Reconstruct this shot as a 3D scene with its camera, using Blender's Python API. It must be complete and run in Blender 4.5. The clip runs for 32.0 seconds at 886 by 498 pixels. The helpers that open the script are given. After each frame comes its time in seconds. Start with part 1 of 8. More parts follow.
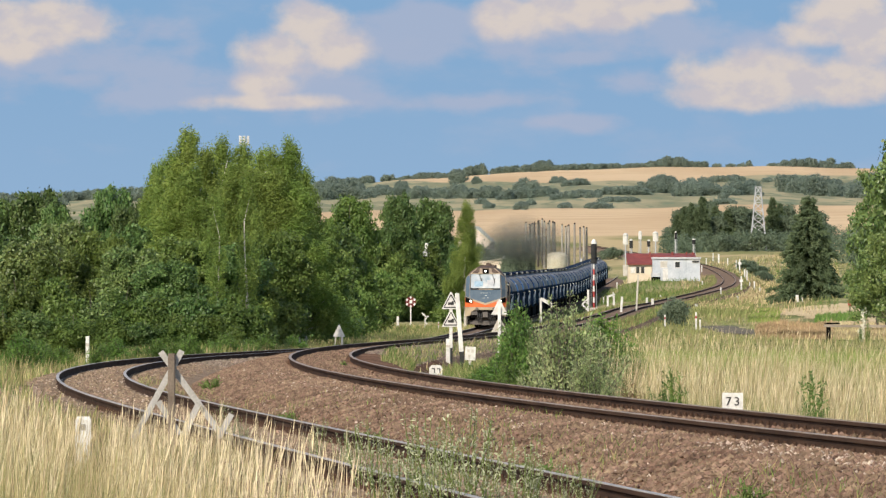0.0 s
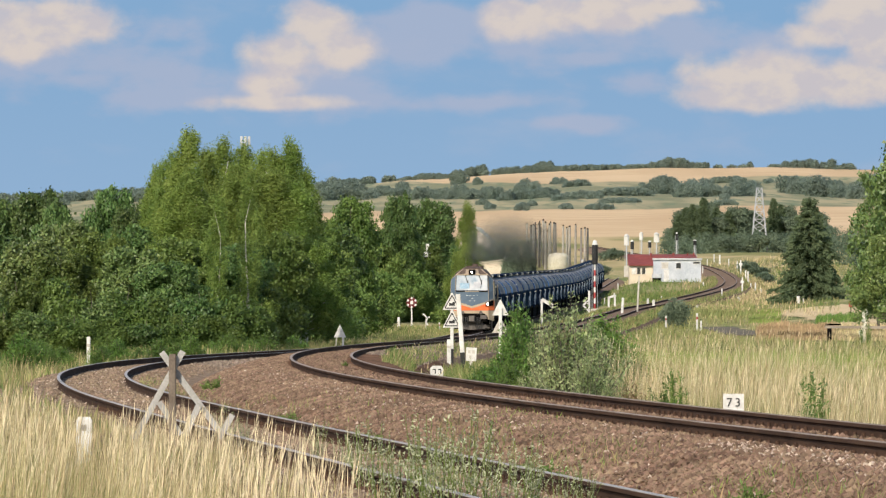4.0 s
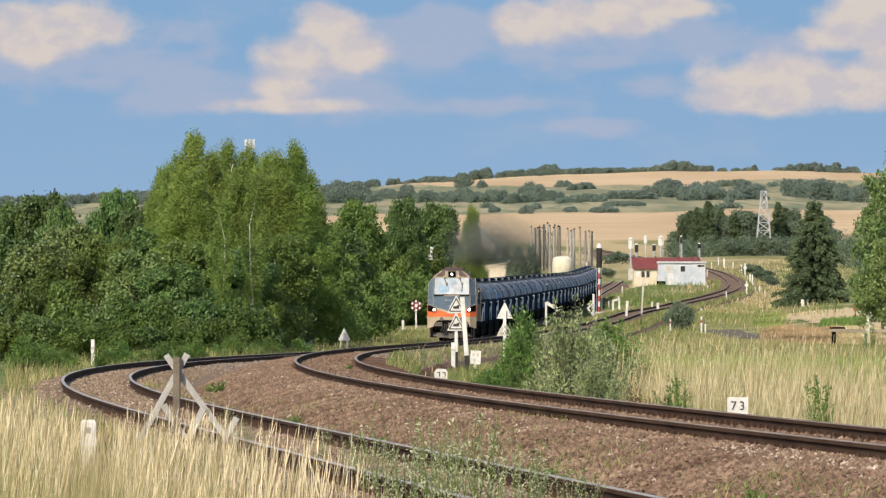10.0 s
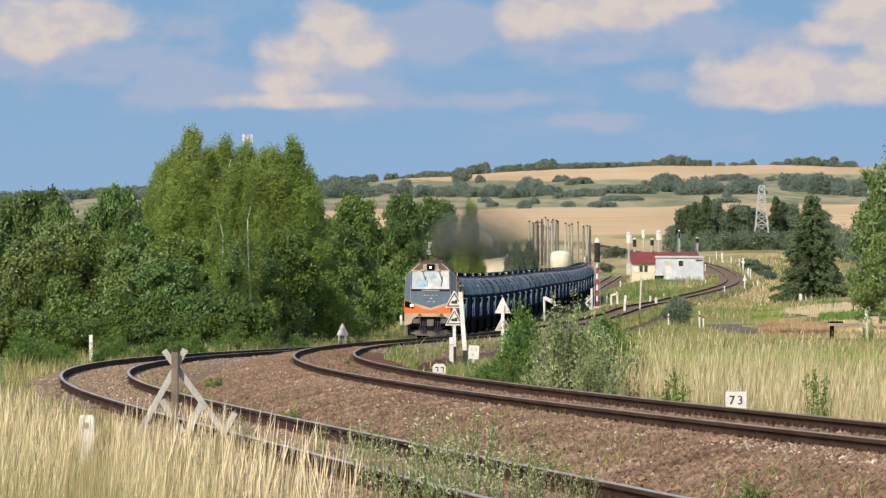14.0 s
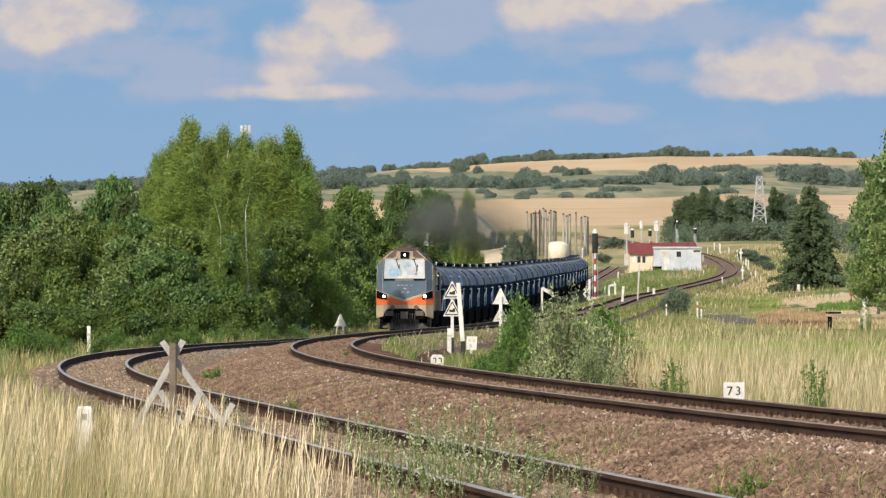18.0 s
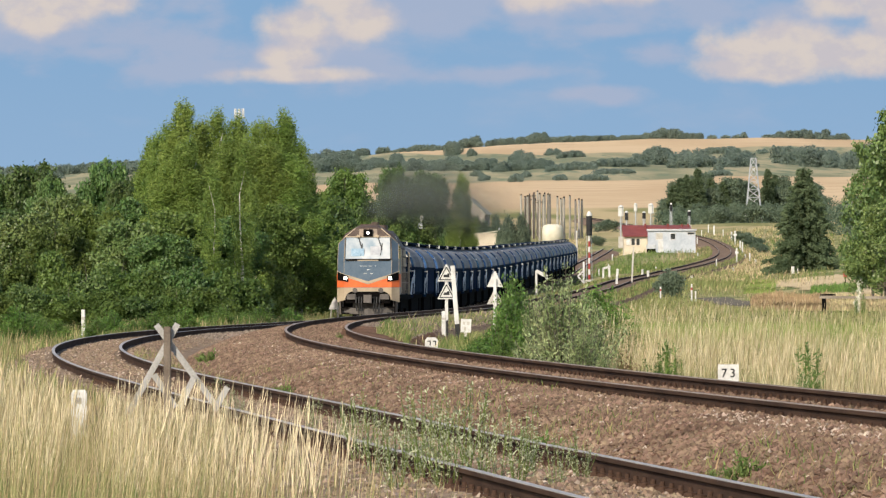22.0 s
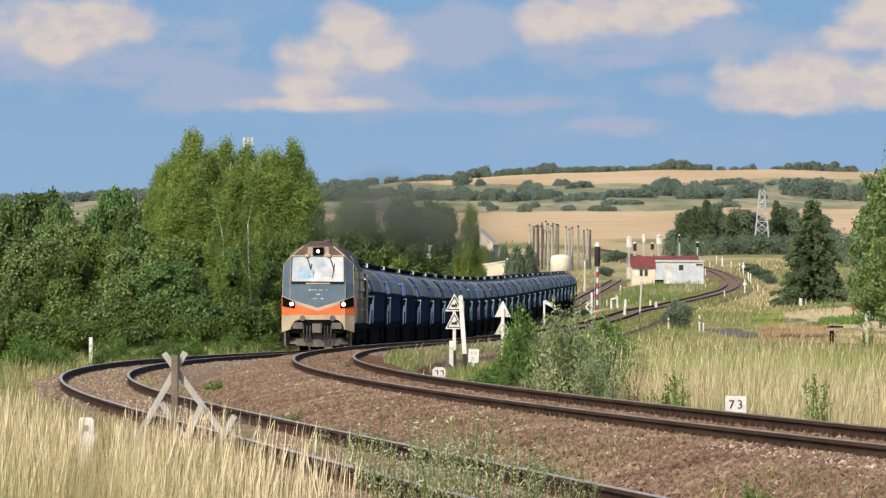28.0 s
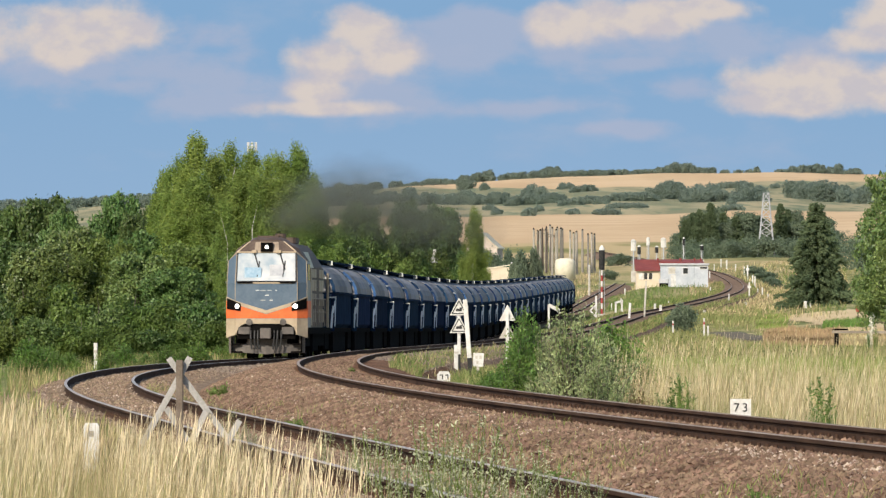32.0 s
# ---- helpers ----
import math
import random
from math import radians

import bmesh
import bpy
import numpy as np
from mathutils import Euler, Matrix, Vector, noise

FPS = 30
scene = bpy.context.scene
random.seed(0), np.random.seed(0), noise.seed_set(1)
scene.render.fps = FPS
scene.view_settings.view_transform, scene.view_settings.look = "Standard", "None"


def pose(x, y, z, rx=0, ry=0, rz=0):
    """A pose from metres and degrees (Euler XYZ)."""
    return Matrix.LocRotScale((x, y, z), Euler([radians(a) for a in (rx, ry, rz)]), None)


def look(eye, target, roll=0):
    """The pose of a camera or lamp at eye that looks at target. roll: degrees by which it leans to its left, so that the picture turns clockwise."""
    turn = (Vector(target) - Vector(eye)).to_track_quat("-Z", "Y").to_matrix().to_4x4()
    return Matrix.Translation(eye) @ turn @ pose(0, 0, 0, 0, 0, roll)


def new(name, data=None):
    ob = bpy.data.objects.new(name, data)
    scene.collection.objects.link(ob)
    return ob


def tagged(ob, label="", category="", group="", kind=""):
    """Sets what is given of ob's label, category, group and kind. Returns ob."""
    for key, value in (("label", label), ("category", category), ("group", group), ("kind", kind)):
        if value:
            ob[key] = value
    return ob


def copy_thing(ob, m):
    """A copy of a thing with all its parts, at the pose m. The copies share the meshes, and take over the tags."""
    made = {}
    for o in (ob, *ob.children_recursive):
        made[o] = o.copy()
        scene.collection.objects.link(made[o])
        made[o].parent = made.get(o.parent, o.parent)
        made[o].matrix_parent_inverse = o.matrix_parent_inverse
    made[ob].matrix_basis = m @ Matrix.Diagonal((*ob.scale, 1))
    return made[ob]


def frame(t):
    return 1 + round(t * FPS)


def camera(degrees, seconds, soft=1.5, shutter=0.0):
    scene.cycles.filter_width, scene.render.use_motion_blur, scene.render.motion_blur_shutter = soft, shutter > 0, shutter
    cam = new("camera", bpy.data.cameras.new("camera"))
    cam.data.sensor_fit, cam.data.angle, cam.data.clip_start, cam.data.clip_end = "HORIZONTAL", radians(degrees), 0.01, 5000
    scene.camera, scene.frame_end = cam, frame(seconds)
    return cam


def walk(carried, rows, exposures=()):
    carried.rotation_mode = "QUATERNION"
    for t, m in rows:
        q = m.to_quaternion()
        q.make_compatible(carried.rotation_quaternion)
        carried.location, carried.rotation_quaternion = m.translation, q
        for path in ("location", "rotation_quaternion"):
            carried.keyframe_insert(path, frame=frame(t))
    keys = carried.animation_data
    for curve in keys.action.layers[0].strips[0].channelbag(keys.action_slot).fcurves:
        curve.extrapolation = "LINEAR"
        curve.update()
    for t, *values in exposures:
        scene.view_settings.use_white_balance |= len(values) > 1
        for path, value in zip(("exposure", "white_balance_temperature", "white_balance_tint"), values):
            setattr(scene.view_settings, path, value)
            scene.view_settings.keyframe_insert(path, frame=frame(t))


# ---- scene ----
# ---------- camera ----------
EYE_Z = 1.42
cam = camera(6.411, 32.0, soft=1.35)


def aim(side, down, lean):
    """The hand-held camera's pose: small turns, in thousandths of a radian, away from its first aim."""
    k = 180 / math.pi / 1000
    return pose(0, 0, EYE_Z, 90.4543 + down * k, 0, side * k) @ pose(0, 0, 0, 0, 0, lean * k)


walk(cam, [(t, aim(a, b, c)) for t, a, b, c in (
    (0, 0.000, 0.000, 0.00),  (0.5, 0.018, -0.018, -0.76),  (1, -0.012, 0.024, -0.19),  (1.5, -0.025, 0.095, 0.08),
    (2, -0.051, -0.131, -1.23),  (2.5, 0.026, 0.019, -0.98),  (3, 0.099, 0.134, -0.38),  (3.5, 0.065, 0.107, 0.19),
    (5.5, 0.512, 0.094, 2.41),  (6, 0.611, 0.183, 1.36),  (6.5, 0.559, 0.287, 1.48),  (7, 0.546, 0.267, 1.73),
    (7.5, 0.640, 0.350, 1.25),  (8, 0.639, 0.509, 1.08),  (8.5, 0.631, 0.510, 1.91),  (9, 0.569, 0.533, 1.62),
    (9.5, 0.785, 0.594, 1.33),  (10, 0.683, 0.485, 1.67),  (10.5, 0.628, 0.397, 0.43),  (11, 0.644, 0.306, 1.58),
    (11.5, 0.438, 0.299, 0.38),  (12, 0.427, 0.193, 0.10),  (12.5, 0.365, 0.166, 0.76),  (13, 0.378, 0.147, 0.59),
    (13.5, 0.327, 0.003, -0.39),  (14, 0.431, -0.162, 0.17),  (14.5, 0.367, -0.384, 0.88),  (16.5, 0.193, -0.719, -0.30),
    (17, 0.216, -0.890, 0.04),  (17.5, 0.279, -1.167, -1.36),  (18, 0.159, -1.319, -0.43),  (18.5, 0.249, -1.472, -0.50),
    (19, 0.281, -1.506, -0.17),  (19.5, 0.475, -3.247, -0.06),  (20, 0.303, -4.264, -4.31),  (20.5, 0.107, -4.597, -3.10),
    (21, -0.170, -4.595, -3.14),  (21.5, -0.425, -4.273, -2.61),  (22, -0.577, -3.490, -2.71),  (22.5, -0.244, -0.667, 0.23),
    (23, -0.236, -0.053, 1.29),  (23.5, -0.186, 0.077, 0.65),  (24, -0.044, 0.154, 1.39),  (24.5, -0.003, 0.223, 2.33),
    (25, 0.075, 0.209, 1.85),  (25.5, 0.153, 0.284, 0.63),  (27.5, 0.517, 0.516, 2.20),  (28, 0.456, 0.276, 3.17),
    (28.5, 0.547, 0.384, 2.27),  (29, 0.562, 0.461, 0.89),  (29.5, 0.554, 0.533, 0.28),  (30, 0.639, 0.585, -0.98),
    (30.5, 0.672, 0.638, 0.29),  (31, 0.784, 0.720, -0.43),  (31.5, 0.913, 0.882, -0.26),  (32, 1.005, 0.798, -0.70),
)])

# ---------- sky, sun, exposure ----------
SUN_AZ, SUN_EL = radians(207), radians(34)   # azimuth from +Y, clockwise seen from above
world = bpy.data.worlds.new("sky")
scene.world = world
world.use_nodes = True
wn = world.node_tree.nodes
sky = wn.new("ShaderNodeTexSky")
sky.sky_type = "NISHITA"
sky.sun_disc = False
sky.sun_elevation, sky.sun_rotation = SUN_EL, SUN_AZ
sky.air_density, sky.dust_density = 1.0, 1.2
wn["Background"].inputs[1].default_value = 0.142
world.node_tree.links.new(sky.outputs[0], wn["Background"].inputs[0])
sun = new("sun", bpy.data.lights.new("sun", "SUN"))
sun.data.energy, sun.data.angle, sun.data.color = 4.4, radians(0.55), (1.0, 0.89, 0.74)
SUN_DIR = Vector((math.sin(SUN_AZ) * math.cos(SUN_EL), math.cos(SUN_AZ) * math.cos(SUN_EL), math.sin(SUN_EL)))
sun.matrix_world = look(SUN_DIR * 300, (0, 0, 0))
scene.view_settings.exposure = 0.28

# ---------- material helper ----------


def mat(name, a, b, scale=4.0, fine=40.0, rough=0.8, metal=0.0, bump=0.15, vary=0.0, by="object", dist=0.01, spec=0.3, through_light=0.0, each=0.0):
    """A surface of two tones a and b, mixed by noise at two scales, with relief; vary: brightness spread per object or per island."""
    m = bpy.data.materials.new(name)
    m.use_nodes = True
    n, l = m.node_tree.nodes, m.node_tree.links
    bs = n["Principled BSDF"]
    co = n.new("ShaderNodeTexCoord")
    n1, n2 = n.new("ShaderNodeTexNoise"), n.new("ShaderNodeTexNoise")
    n1.inputs["Scale"].default_value, n2.inputs["Scale"].default_value = scale, fine
    n1.inputs["Detail"].default_value, n2.inputs["Detail"].default_value = 4, 3
    l.new(co.outputs["Object"], n1.inputs["Vector"])
    l.new(co.outputs["Object"], n2.inputs["Vector"])
    mx = n.new("ShaderNodeMath")
    mx.operation = "MULTIPLY_ADD"
    l.new(n2.outputs["Fac"], mx.inputs[0])
    mx.inputs[1].default_value = 0.6
    l.new(n1.outputs["Fac"], mx.inputs[2])
    rp = n.new("ShaderNodeMapRange")
    rp.inputs[1].default_value, rp.inputs[2].default_value = 0.55, 1.05
    l.new(mx.outputs[0], rp.inputs[0])
    mc = n.new("ShaderNodeMix")
    mc.data_type = "RGBA"
    mc.inputs[6].default_value, mc.inputs[7].default_value = (*a, 1), (*b, 1)
    l.new(rp.outputs[0], mc.inputs[0])
    out = mc.outputs[2]
    if vary:
        src = n.new("ShaderNodeObjectInfo") if by == "object" else n.new("ShaderNodeNewGeometry")
        hv = n.new("ShaderNodeHueSaturation")
        r1 = n.new("ShaderNodeMapRange")
        r1.inputs[3].default_value, r1.inputs[4].default_value = 1 - vary, 1 + vary
        l.new(src.outputs["Random" if by == "object" else "Random Per Island"], r1.inputs[0])
        l.new(r1.outputs[0], hv.inputs["Value"])
        r2 = n.new("ShaderNodeMapRange")
        r2.inputs[3].default_value, r2.inputs[4].default_value = 0.5 - vary * 0.05, 0.5 + vary * 0.05
        fr = n.new("ShaderNodeMath")
        fr.operation = "FRACT"
        ml = n.new("ShaderNodeMath")
        ml.operation = "MULTIPLY"
        ml.inputs[1].default_value = 7.31
        l.new(src.outputs["Random" if by == "object" else "Random Per Island"], ml.inputs[0])
        l.new(ml.outputs[0], fr.inputs[0])
        l.new(fr.outputs[0], r2.inputs[0])
        l.new(r2.outputs[0], hv.inputs["Hue"])
        l.new(out, hv.inputs["Color"])
        out = hv.outputs[0]
    if each:
        oi, he, re_ = n.new("ShaderNodeObjectInfo"), n.new("ShaderNodeHueSaturation"), n.new("ShaderNodeMapRange")
        re_.inputs[3].default_value, re_.inputs[4].default_value = 1 - each, 1 + each
        l.new(oi.outputs["Random"], re_.inputs[0])
        l.new(re_.outputs[0], he.inputs["Value"])
        rh, fh_, mh = n.new("ShaderNodeMapRange"), n.new("ShaderNodeMath"), n.new("ShaderNodeMath")
        rh.inputs[3].default_value, rh.inputs[4].default_value = 0.5 - each * 0.05, 0.5 + each * 0.06
        mh.operation, fh_.operation, mh.inputs[1].default_value = "MULTIPLY", "FRACT", 5.37
        l.new(oi.outputs["Random"], mh.inputs[0])
        l.new(mh.outputs[0], fh_.inputs[0])
        l.new(fh_.outputs[0], rh.inputs[0])
        l.new(rh.outputs[0], he.inputs["Hue"])
        l.new(out, he.inputs["Color"])
        out = he.outputs[0]
    l.new(out, bs.inputs["Base Color"])
    bs.inputs["Roughness"].default_value, bs.inputs["Metallic"].default_value = rough, metal
    bs.inputs["Specular IOR Level"].default_value = spec
    if bump:
        bp = n.new("ShaderNodeBump")
        bp.inputs["Strength"].default_value, bp.inputs["Distance"].default_value = bump, dist
        l.new(n2.outputs["Fac"], bp.inputs["Height"])
        l.new(bp.outputs[0], bs.inputs["Normal"])
    if through_light:
        tr = n.new("ShaderNodeBsdfTranslucent")
        l.new(out, tr.inputs["Color"])
        ms = n.new("ShaderNodeMixShader")
        ms.inputs[0].default_value = through_light
        l.new(bs.outputs[0], ms.inputs[1])
        l.new(tr.outputs[0], ms.inputs[2])
        l.new(ms.outputs[0], n["Material Output"].inputs["Surface"])
    return m


def lamp_mat(name, colour, strength):
    m = bpy.data.materials.new(name)
    m.use_nodes = True
    bs = m.node_tree.nodes["Principled BSDF"]
    bs.inputs["Base Color"].default_value = (0.8, 0.8, 0.8, 1)
    bs.inputs["Emission Color"].default_value, bs.inputs["Emission Strength"].default_value = (*colour, 1), strength
    return m


# rail and track
M_RAIL_TOP = mat("worn_rail_steel", (0.21, 0.160, 0.125), (0.35, 0.285, 0.235), 0.6, 30, 0.6, 0.15, 0.05, spec=0.2)
M_RAIL_BRIGHT = mat("bright_rail_steel", (0.30, 0.265, 0.235), (0.48, 0.44, 0.40), 0.6, 30, 0.5, 0.3, 0.05, spec=0.3)
M_RAIL = mat("rusty_rail_steel", (0.036, 0.022, 0.016), (0.080, 0.048, 0.033), 0.7, 50, 0.9, 0.0, 0.2, spec=0.05)
M_SLEEPER = mat("weathered_concrete", (0.16, 0.12, 0.09), (0.27, 0.21, 0.165), 2, 30, 0.9, 0, 0.3, vary=0.2, spec=0.05)
M_BALLAST = mat("brown_ballast", (0.088, 0.047, 0.029), (0.225, 0.135, 0.088), 0.5, 11, 0.95, 0, 1.0, dist=0.07, spec=0.03)
M_BALLAST_L = mat("sandy_ballast", (0.135, 0.096, 0.067), (0.285, 0.218, 0.158), 0.9, 14, 0.95, 0, 0.8, dist=0.05, spec=0.03)
M_STONE = mat("ballast_stone", (0.096, 0.062, 0.043), (0.235, 0.163, 0.113), 0.6, 5, 0.95, 0, 0.2, vary=0.32, by="island", spec=0.1)
M_STONE_PALE = mat("pale_ballast_stone", (0.27, 0.21, 0.165), (0.44, 0.36, 0.29), 0.6, 5, 0.95, 0, 0.2, vary=0.3, by="island", spec=0.1)
M_STONE_GREY = mat("grey_ballast_stone", (0.120, 0.092, 0.072), (0.235, 0.190, 0.150), 0.6, 5, 0.95, 0, 0.2, vary=0.4, by="island", spec=0.1)
M_STONE_SAND = mat("sandy_ballast_stone", (0.140, 0.096, 0.064), (0.265, 0.200, 0.140), 0.6, 5, 0.95, 0, 0.2, vary=0.4, by="island", spec=0.1)
# greens
M_LEAF = mat("broad_leaf", (0.042, 0.080, 0.016), (0.155, 0.215, 0.050), 0.45, 2.2, 0.5, 0, 0, vary=0.17, by="island", through_light=0.32, each=0.24, spec=0.28)
M_LEAF_DARK = mat("dark_leaf", (0.046, 0.092, 0.024), (0.125, 0.195, 0.054), 0.75, 2.6, 0.5, 0, 0, vary=0.3, by="island", through_light=0.28, each=0.25, spec=0.35)
M_POPLAR = mat("glossy_poplar_leaf", (0.062, 0.108, 0.026), (0.215, 0.285, 0.092), 0.5, 2.6, 0.42, 0, 0, vary=0.30, by="island", through_light=0.28, each=0.15, spec=0.38)
# greyed blue-green: the haze before far trees is put into the leaf colour
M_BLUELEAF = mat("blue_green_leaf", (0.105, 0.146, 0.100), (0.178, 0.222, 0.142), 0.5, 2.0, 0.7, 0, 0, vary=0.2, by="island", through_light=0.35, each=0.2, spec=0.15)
M_BIRCH = mat("birch_leaf", (0.112, 0.176, 0.032), (0.248, 0.325, 0.078), 0.6, 2.2, 0.55, 0, 0, vary=0.2, by="island", through_light=0.38, each=0.16, spec=0.25)
M_SILVER = mat("grey_green_leaf", (0.135, 0.195, 0.065), (0.410, 0.455, 0.240), 1.0, 6, 0.65, 0, 0, vary=0.38, by="island", through_light=0.3, spec=0.2)
M_FRESHLEAF = mat("fresh_green_leaf", (0.085, 0.145, 0.032), (0.205, 0.285, 0.080), 0.6, 2.4, 0.55, 0, 0, vary=0.2, by="island", through_light=0.35, each=0.2, spec=0.2)
M_SHRUBLEAF = mat("fresh_shrub_leaf", (0.050, 0.112, 0.020), (0.165, 0.265, 0.056), 1.6, 6, 0.5, 0, 0, vary=0.32, by="island", through_light=0.3, each=0.15, spec=0.3)
M_NEEDLE = mat("spruce_needles", (0.098, 0.138, 0.072), (0.160, 0.205, 0.108), 0.6, 8, 0.85, 0, 0, vary=0.2, by="island", through_light=0.4, spec=0.08)
# pale bluish tones carry the hill's haze in the leaf colour
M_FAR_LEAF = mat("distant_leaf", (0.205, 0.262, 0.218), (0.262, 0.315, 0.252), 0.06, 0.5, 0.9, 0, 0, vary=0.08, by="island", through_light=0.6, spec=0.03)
M_BARK = mat("grey_bark", (0.06, 0.05, 0.04), (0.13, 0.11, 0.09), 4, 30, 0.9, 0, 0.5)
M_BIRCH_BARK = mat("white_birch_bark", (0.30, 0.28, 0.24), (0.62, 0.59, 0.53), 3, 12, 0.8, 0, 0.2)
M_STRAW = mat("dry_straw", (0.275, 0.218, 0.110), (0.58, 0.475, 0.275), 1.5, 8, 0.8, 0, 0, vary=0.48, by="island", through_light=0.3, spec=0.1)
M_PALESTALK = mat("bleached_stalk", (0.52, 0.435, 0.27), (0.78, 0.675, 0.455), 1.5, 8, 0.7, 0, 0, vary=0.25, by="island", through_light=0.2, spec=0.2)
M_GRASS = mat("green_grass", (0.095, 0.150, 0.038), (0.19, 0.24, 0.080), 1, 8, 0.85, 0, 0, vary=0.35, by="island", through_light=0.3, spec=0.1)
M_DRYGREEN = mat("half_dry_grass", (0.175, 0.18, 0.070), (0.35, 0.32, 0.140), 1, 8, 0.85, 0, 0, vary=0.3, by="island", through_light=0.3, spec=0.1)
M_MEADOW = mat("meadow_grass_blade", (0.16, 0.19, 0.065), (0.30, 0.31, 0.125), 0.3, 6, 0.85, 0, 0, vary=0.3, by="island", through_light=0.3, spec=0.1)
M_FRESH = mat("fresh_grass", (0.15, 0.225, 0.045), (0.26, 0.33, 0.095), 0.6, 6, 0.85, 0, 0, vary=0.25, by="island", through_light=0.3, spec=0.1)
M_SAGE = mat("silvery_mugwort_leaf", (0.25, 0.28, 0.165), (0.46, 0.475, 0.315), 0.8, 8, 0.8, 0, 0, vary=0.35, by="island", through_light=0.25, spec=0.1)
M_RUSTGRASS = mat("russet_weeds", (0.20, 0.135, 0.072), (0.35, 0.25, 0.14), 1, 8, 0.9, 0, 0, vary=0.3, by="island")
M_DOCK = mat("brown_dock_seed", (0.11, 0.072, 0.040), (0.21, 0.145, 0.085), 1, 8, 0.9, 0, 0, vary=0.3, by="island", spec=0.1)
# paint and buildings
M_WHITE = mat("weathered_white_paint", (0.42, 0.41, 0.38), (0.66, 0.65, 0.62), 3, 25, 0.6, 0, 0.1)
M_BLACK = mat("black_paint", (0.012, 0.012, 0.012), (0.03, 0.03, 0.03), 3, 25, 0.5, 0, 0.1)
M_REDPAINT = mat("red_paint", (0.24, 0.03, 0.03), (0.34, 0.055, 0.05), 3, 25, 0.5, 0, 0.1)
M_GREYWOOD = mat("weathered_grey_wood", (0.22, 0.215, 0.20), (0.40, 0.39, 0.37), 3, 40, 0.9, 0, 0.4)
M_CONCRETE = mat("old_concrete", (0.33, 0.31, 0.27), (0.50, 0.47, 0.41), 2, 20, 0.9, 0, 0.3)
M_GREYMETAL = mat("galvanised_steel", (0.36, 0.37, 0.38), (0.52, 0.53, 0.54), 2, 20, 0.5, 0.5, 0.1)
# train
M_ORANGE = mat("orange_paint", (0.56, 0.105, 0.028), (0.70, 0.165, 0.045), 1.4, 12, 0.55, 0, 0.05)
M_SLATE = mat("slate_blue_paint", (0.062, 0.098, 0.140), (0.105, 0.142, 0.185), 2, 14, 0.4, 0, 0.05)
M_BEIGE = mat("beige_paint", (0.30, 0.24, 0.165), (0.43, 0.35, 0.245), 1.5, 9, 0.6, 0, 0.05)
M_ROOFBROWN = mat("sooty_brown_roof", (0.055, 0.038, 0.03), (0.10, 0.07, 0.055), 2, 14, 0.7, 0, 0.1)
# near-black: shade under the train is put into the grimy gear's colour
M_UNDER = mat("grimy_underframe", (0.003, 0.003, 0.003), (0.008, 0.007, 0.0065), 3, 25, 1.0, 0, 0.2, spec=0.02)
M_PLOUGH = mat("dusty_grey_steel", (0.075, 0.068, 0.062), (0.14, 0.125, 0.11), 3, 25, 0.8, 0, 0.2)
M_NAVY = mat("navy_wagon_paint", (0.008, 0.017, 0.036), (0.018, 0.034, 0.070), 0.7, 6, 1.0, 0, 0.05, vary=0.3, spec=0.01)
M_WROOF = mat("dusty_blue_roof", (0.050, 0.092, 0.155), (0.150, 0.165, 0.190), 0.30, 5, 0.7, 0, 0.05, vary=0.35, spec=0.08)
M_WDUST = mat("dust_covered_roof", (0.090, 0.130, 0.190), (0.285, 0.262, 0.240), 0.22, 4, 0.7, 0, 0.05, vary=0.35, spec=0.08)
M_WBLUE = mat("blue_end_wall", (0.009, 0.026, 0.066), (0.018, 0.045, 0.105), 2, 14, 0.6, 0, 0.05, vary=0.3, spec=0.05)
M_PLATE = mat("greyish_plate", (0.33, 0.36, 0.36), (0.52, 0.52, 0.47), 2, 14, 0.6, 0, 0.05, vary=0.45)
M_WLIGHT = mat("pale_lever_paint", (0.46, 0.54, 0.62), (0.70, 0.75, 0.79), 2, 14, 0.6, 0, 0.05, vary=0.2)
M_CREAM = mat("cream_plate", (0.50, 0.46, 0.34), (0.66, 0.60, 0.45), 2, 14, 0.6, 0, 0.05, vary=0.3)
# opaque pale tones paint the sun's glint into the windscreen
M_GLASS = mat("sun_glinting_windscreen", (0.15, 0.225, 0.28), (0.45, 0.46, 0.46), 1.1, 2.5, 0.25, 0.0, 0.0, spec=0.6)
M_DARKGLASS = mat("dark_window_glass", (0.015, 0.018, 0.02), (0.03, 0.035, 0.04), 2, 9, 0.08, 0.0, 0.0, spec=0.6)
M_BRIGHTBLUE = mat("bright_blue_rim_paint", (0.015, 0.052, 0.150), (0.034, 0.098, 0.230), 2, 14, 0.5, 0, 0.05)
M_WEDGE = mat("blue_roof_edge", (0.014, 0.040, 0.090), (0.030, 0.075, 0.140), 2, 14, 0.7, 0, 0.05, vary=0.5, spec=0.1)
M_POLE = mat("dark_weathered_concrete", (0.19, 0.175, 0.15), (0.33, 0.305, 0.26), 1, 12, 0.9, 0, 0.2, vary=0.3)
M_TARRED = mat("dark_tarred_wood", (0.065, 0.052, 0.040), (0.15, 0.125, 0.10), 1, 9, 0.9, 0, 0.2, vary=0.4)
M_TAUPE = mat("sooty_beige_paint", (0.20, 0.155, 0.115), (0.33, 0.265, 0.195), 1.5, 8, 0.65, 0, 0.05)
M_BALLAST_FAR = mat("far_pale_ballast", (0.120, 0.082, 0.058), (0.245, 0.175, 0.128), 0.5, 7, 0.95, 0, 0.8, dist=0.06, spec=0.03)
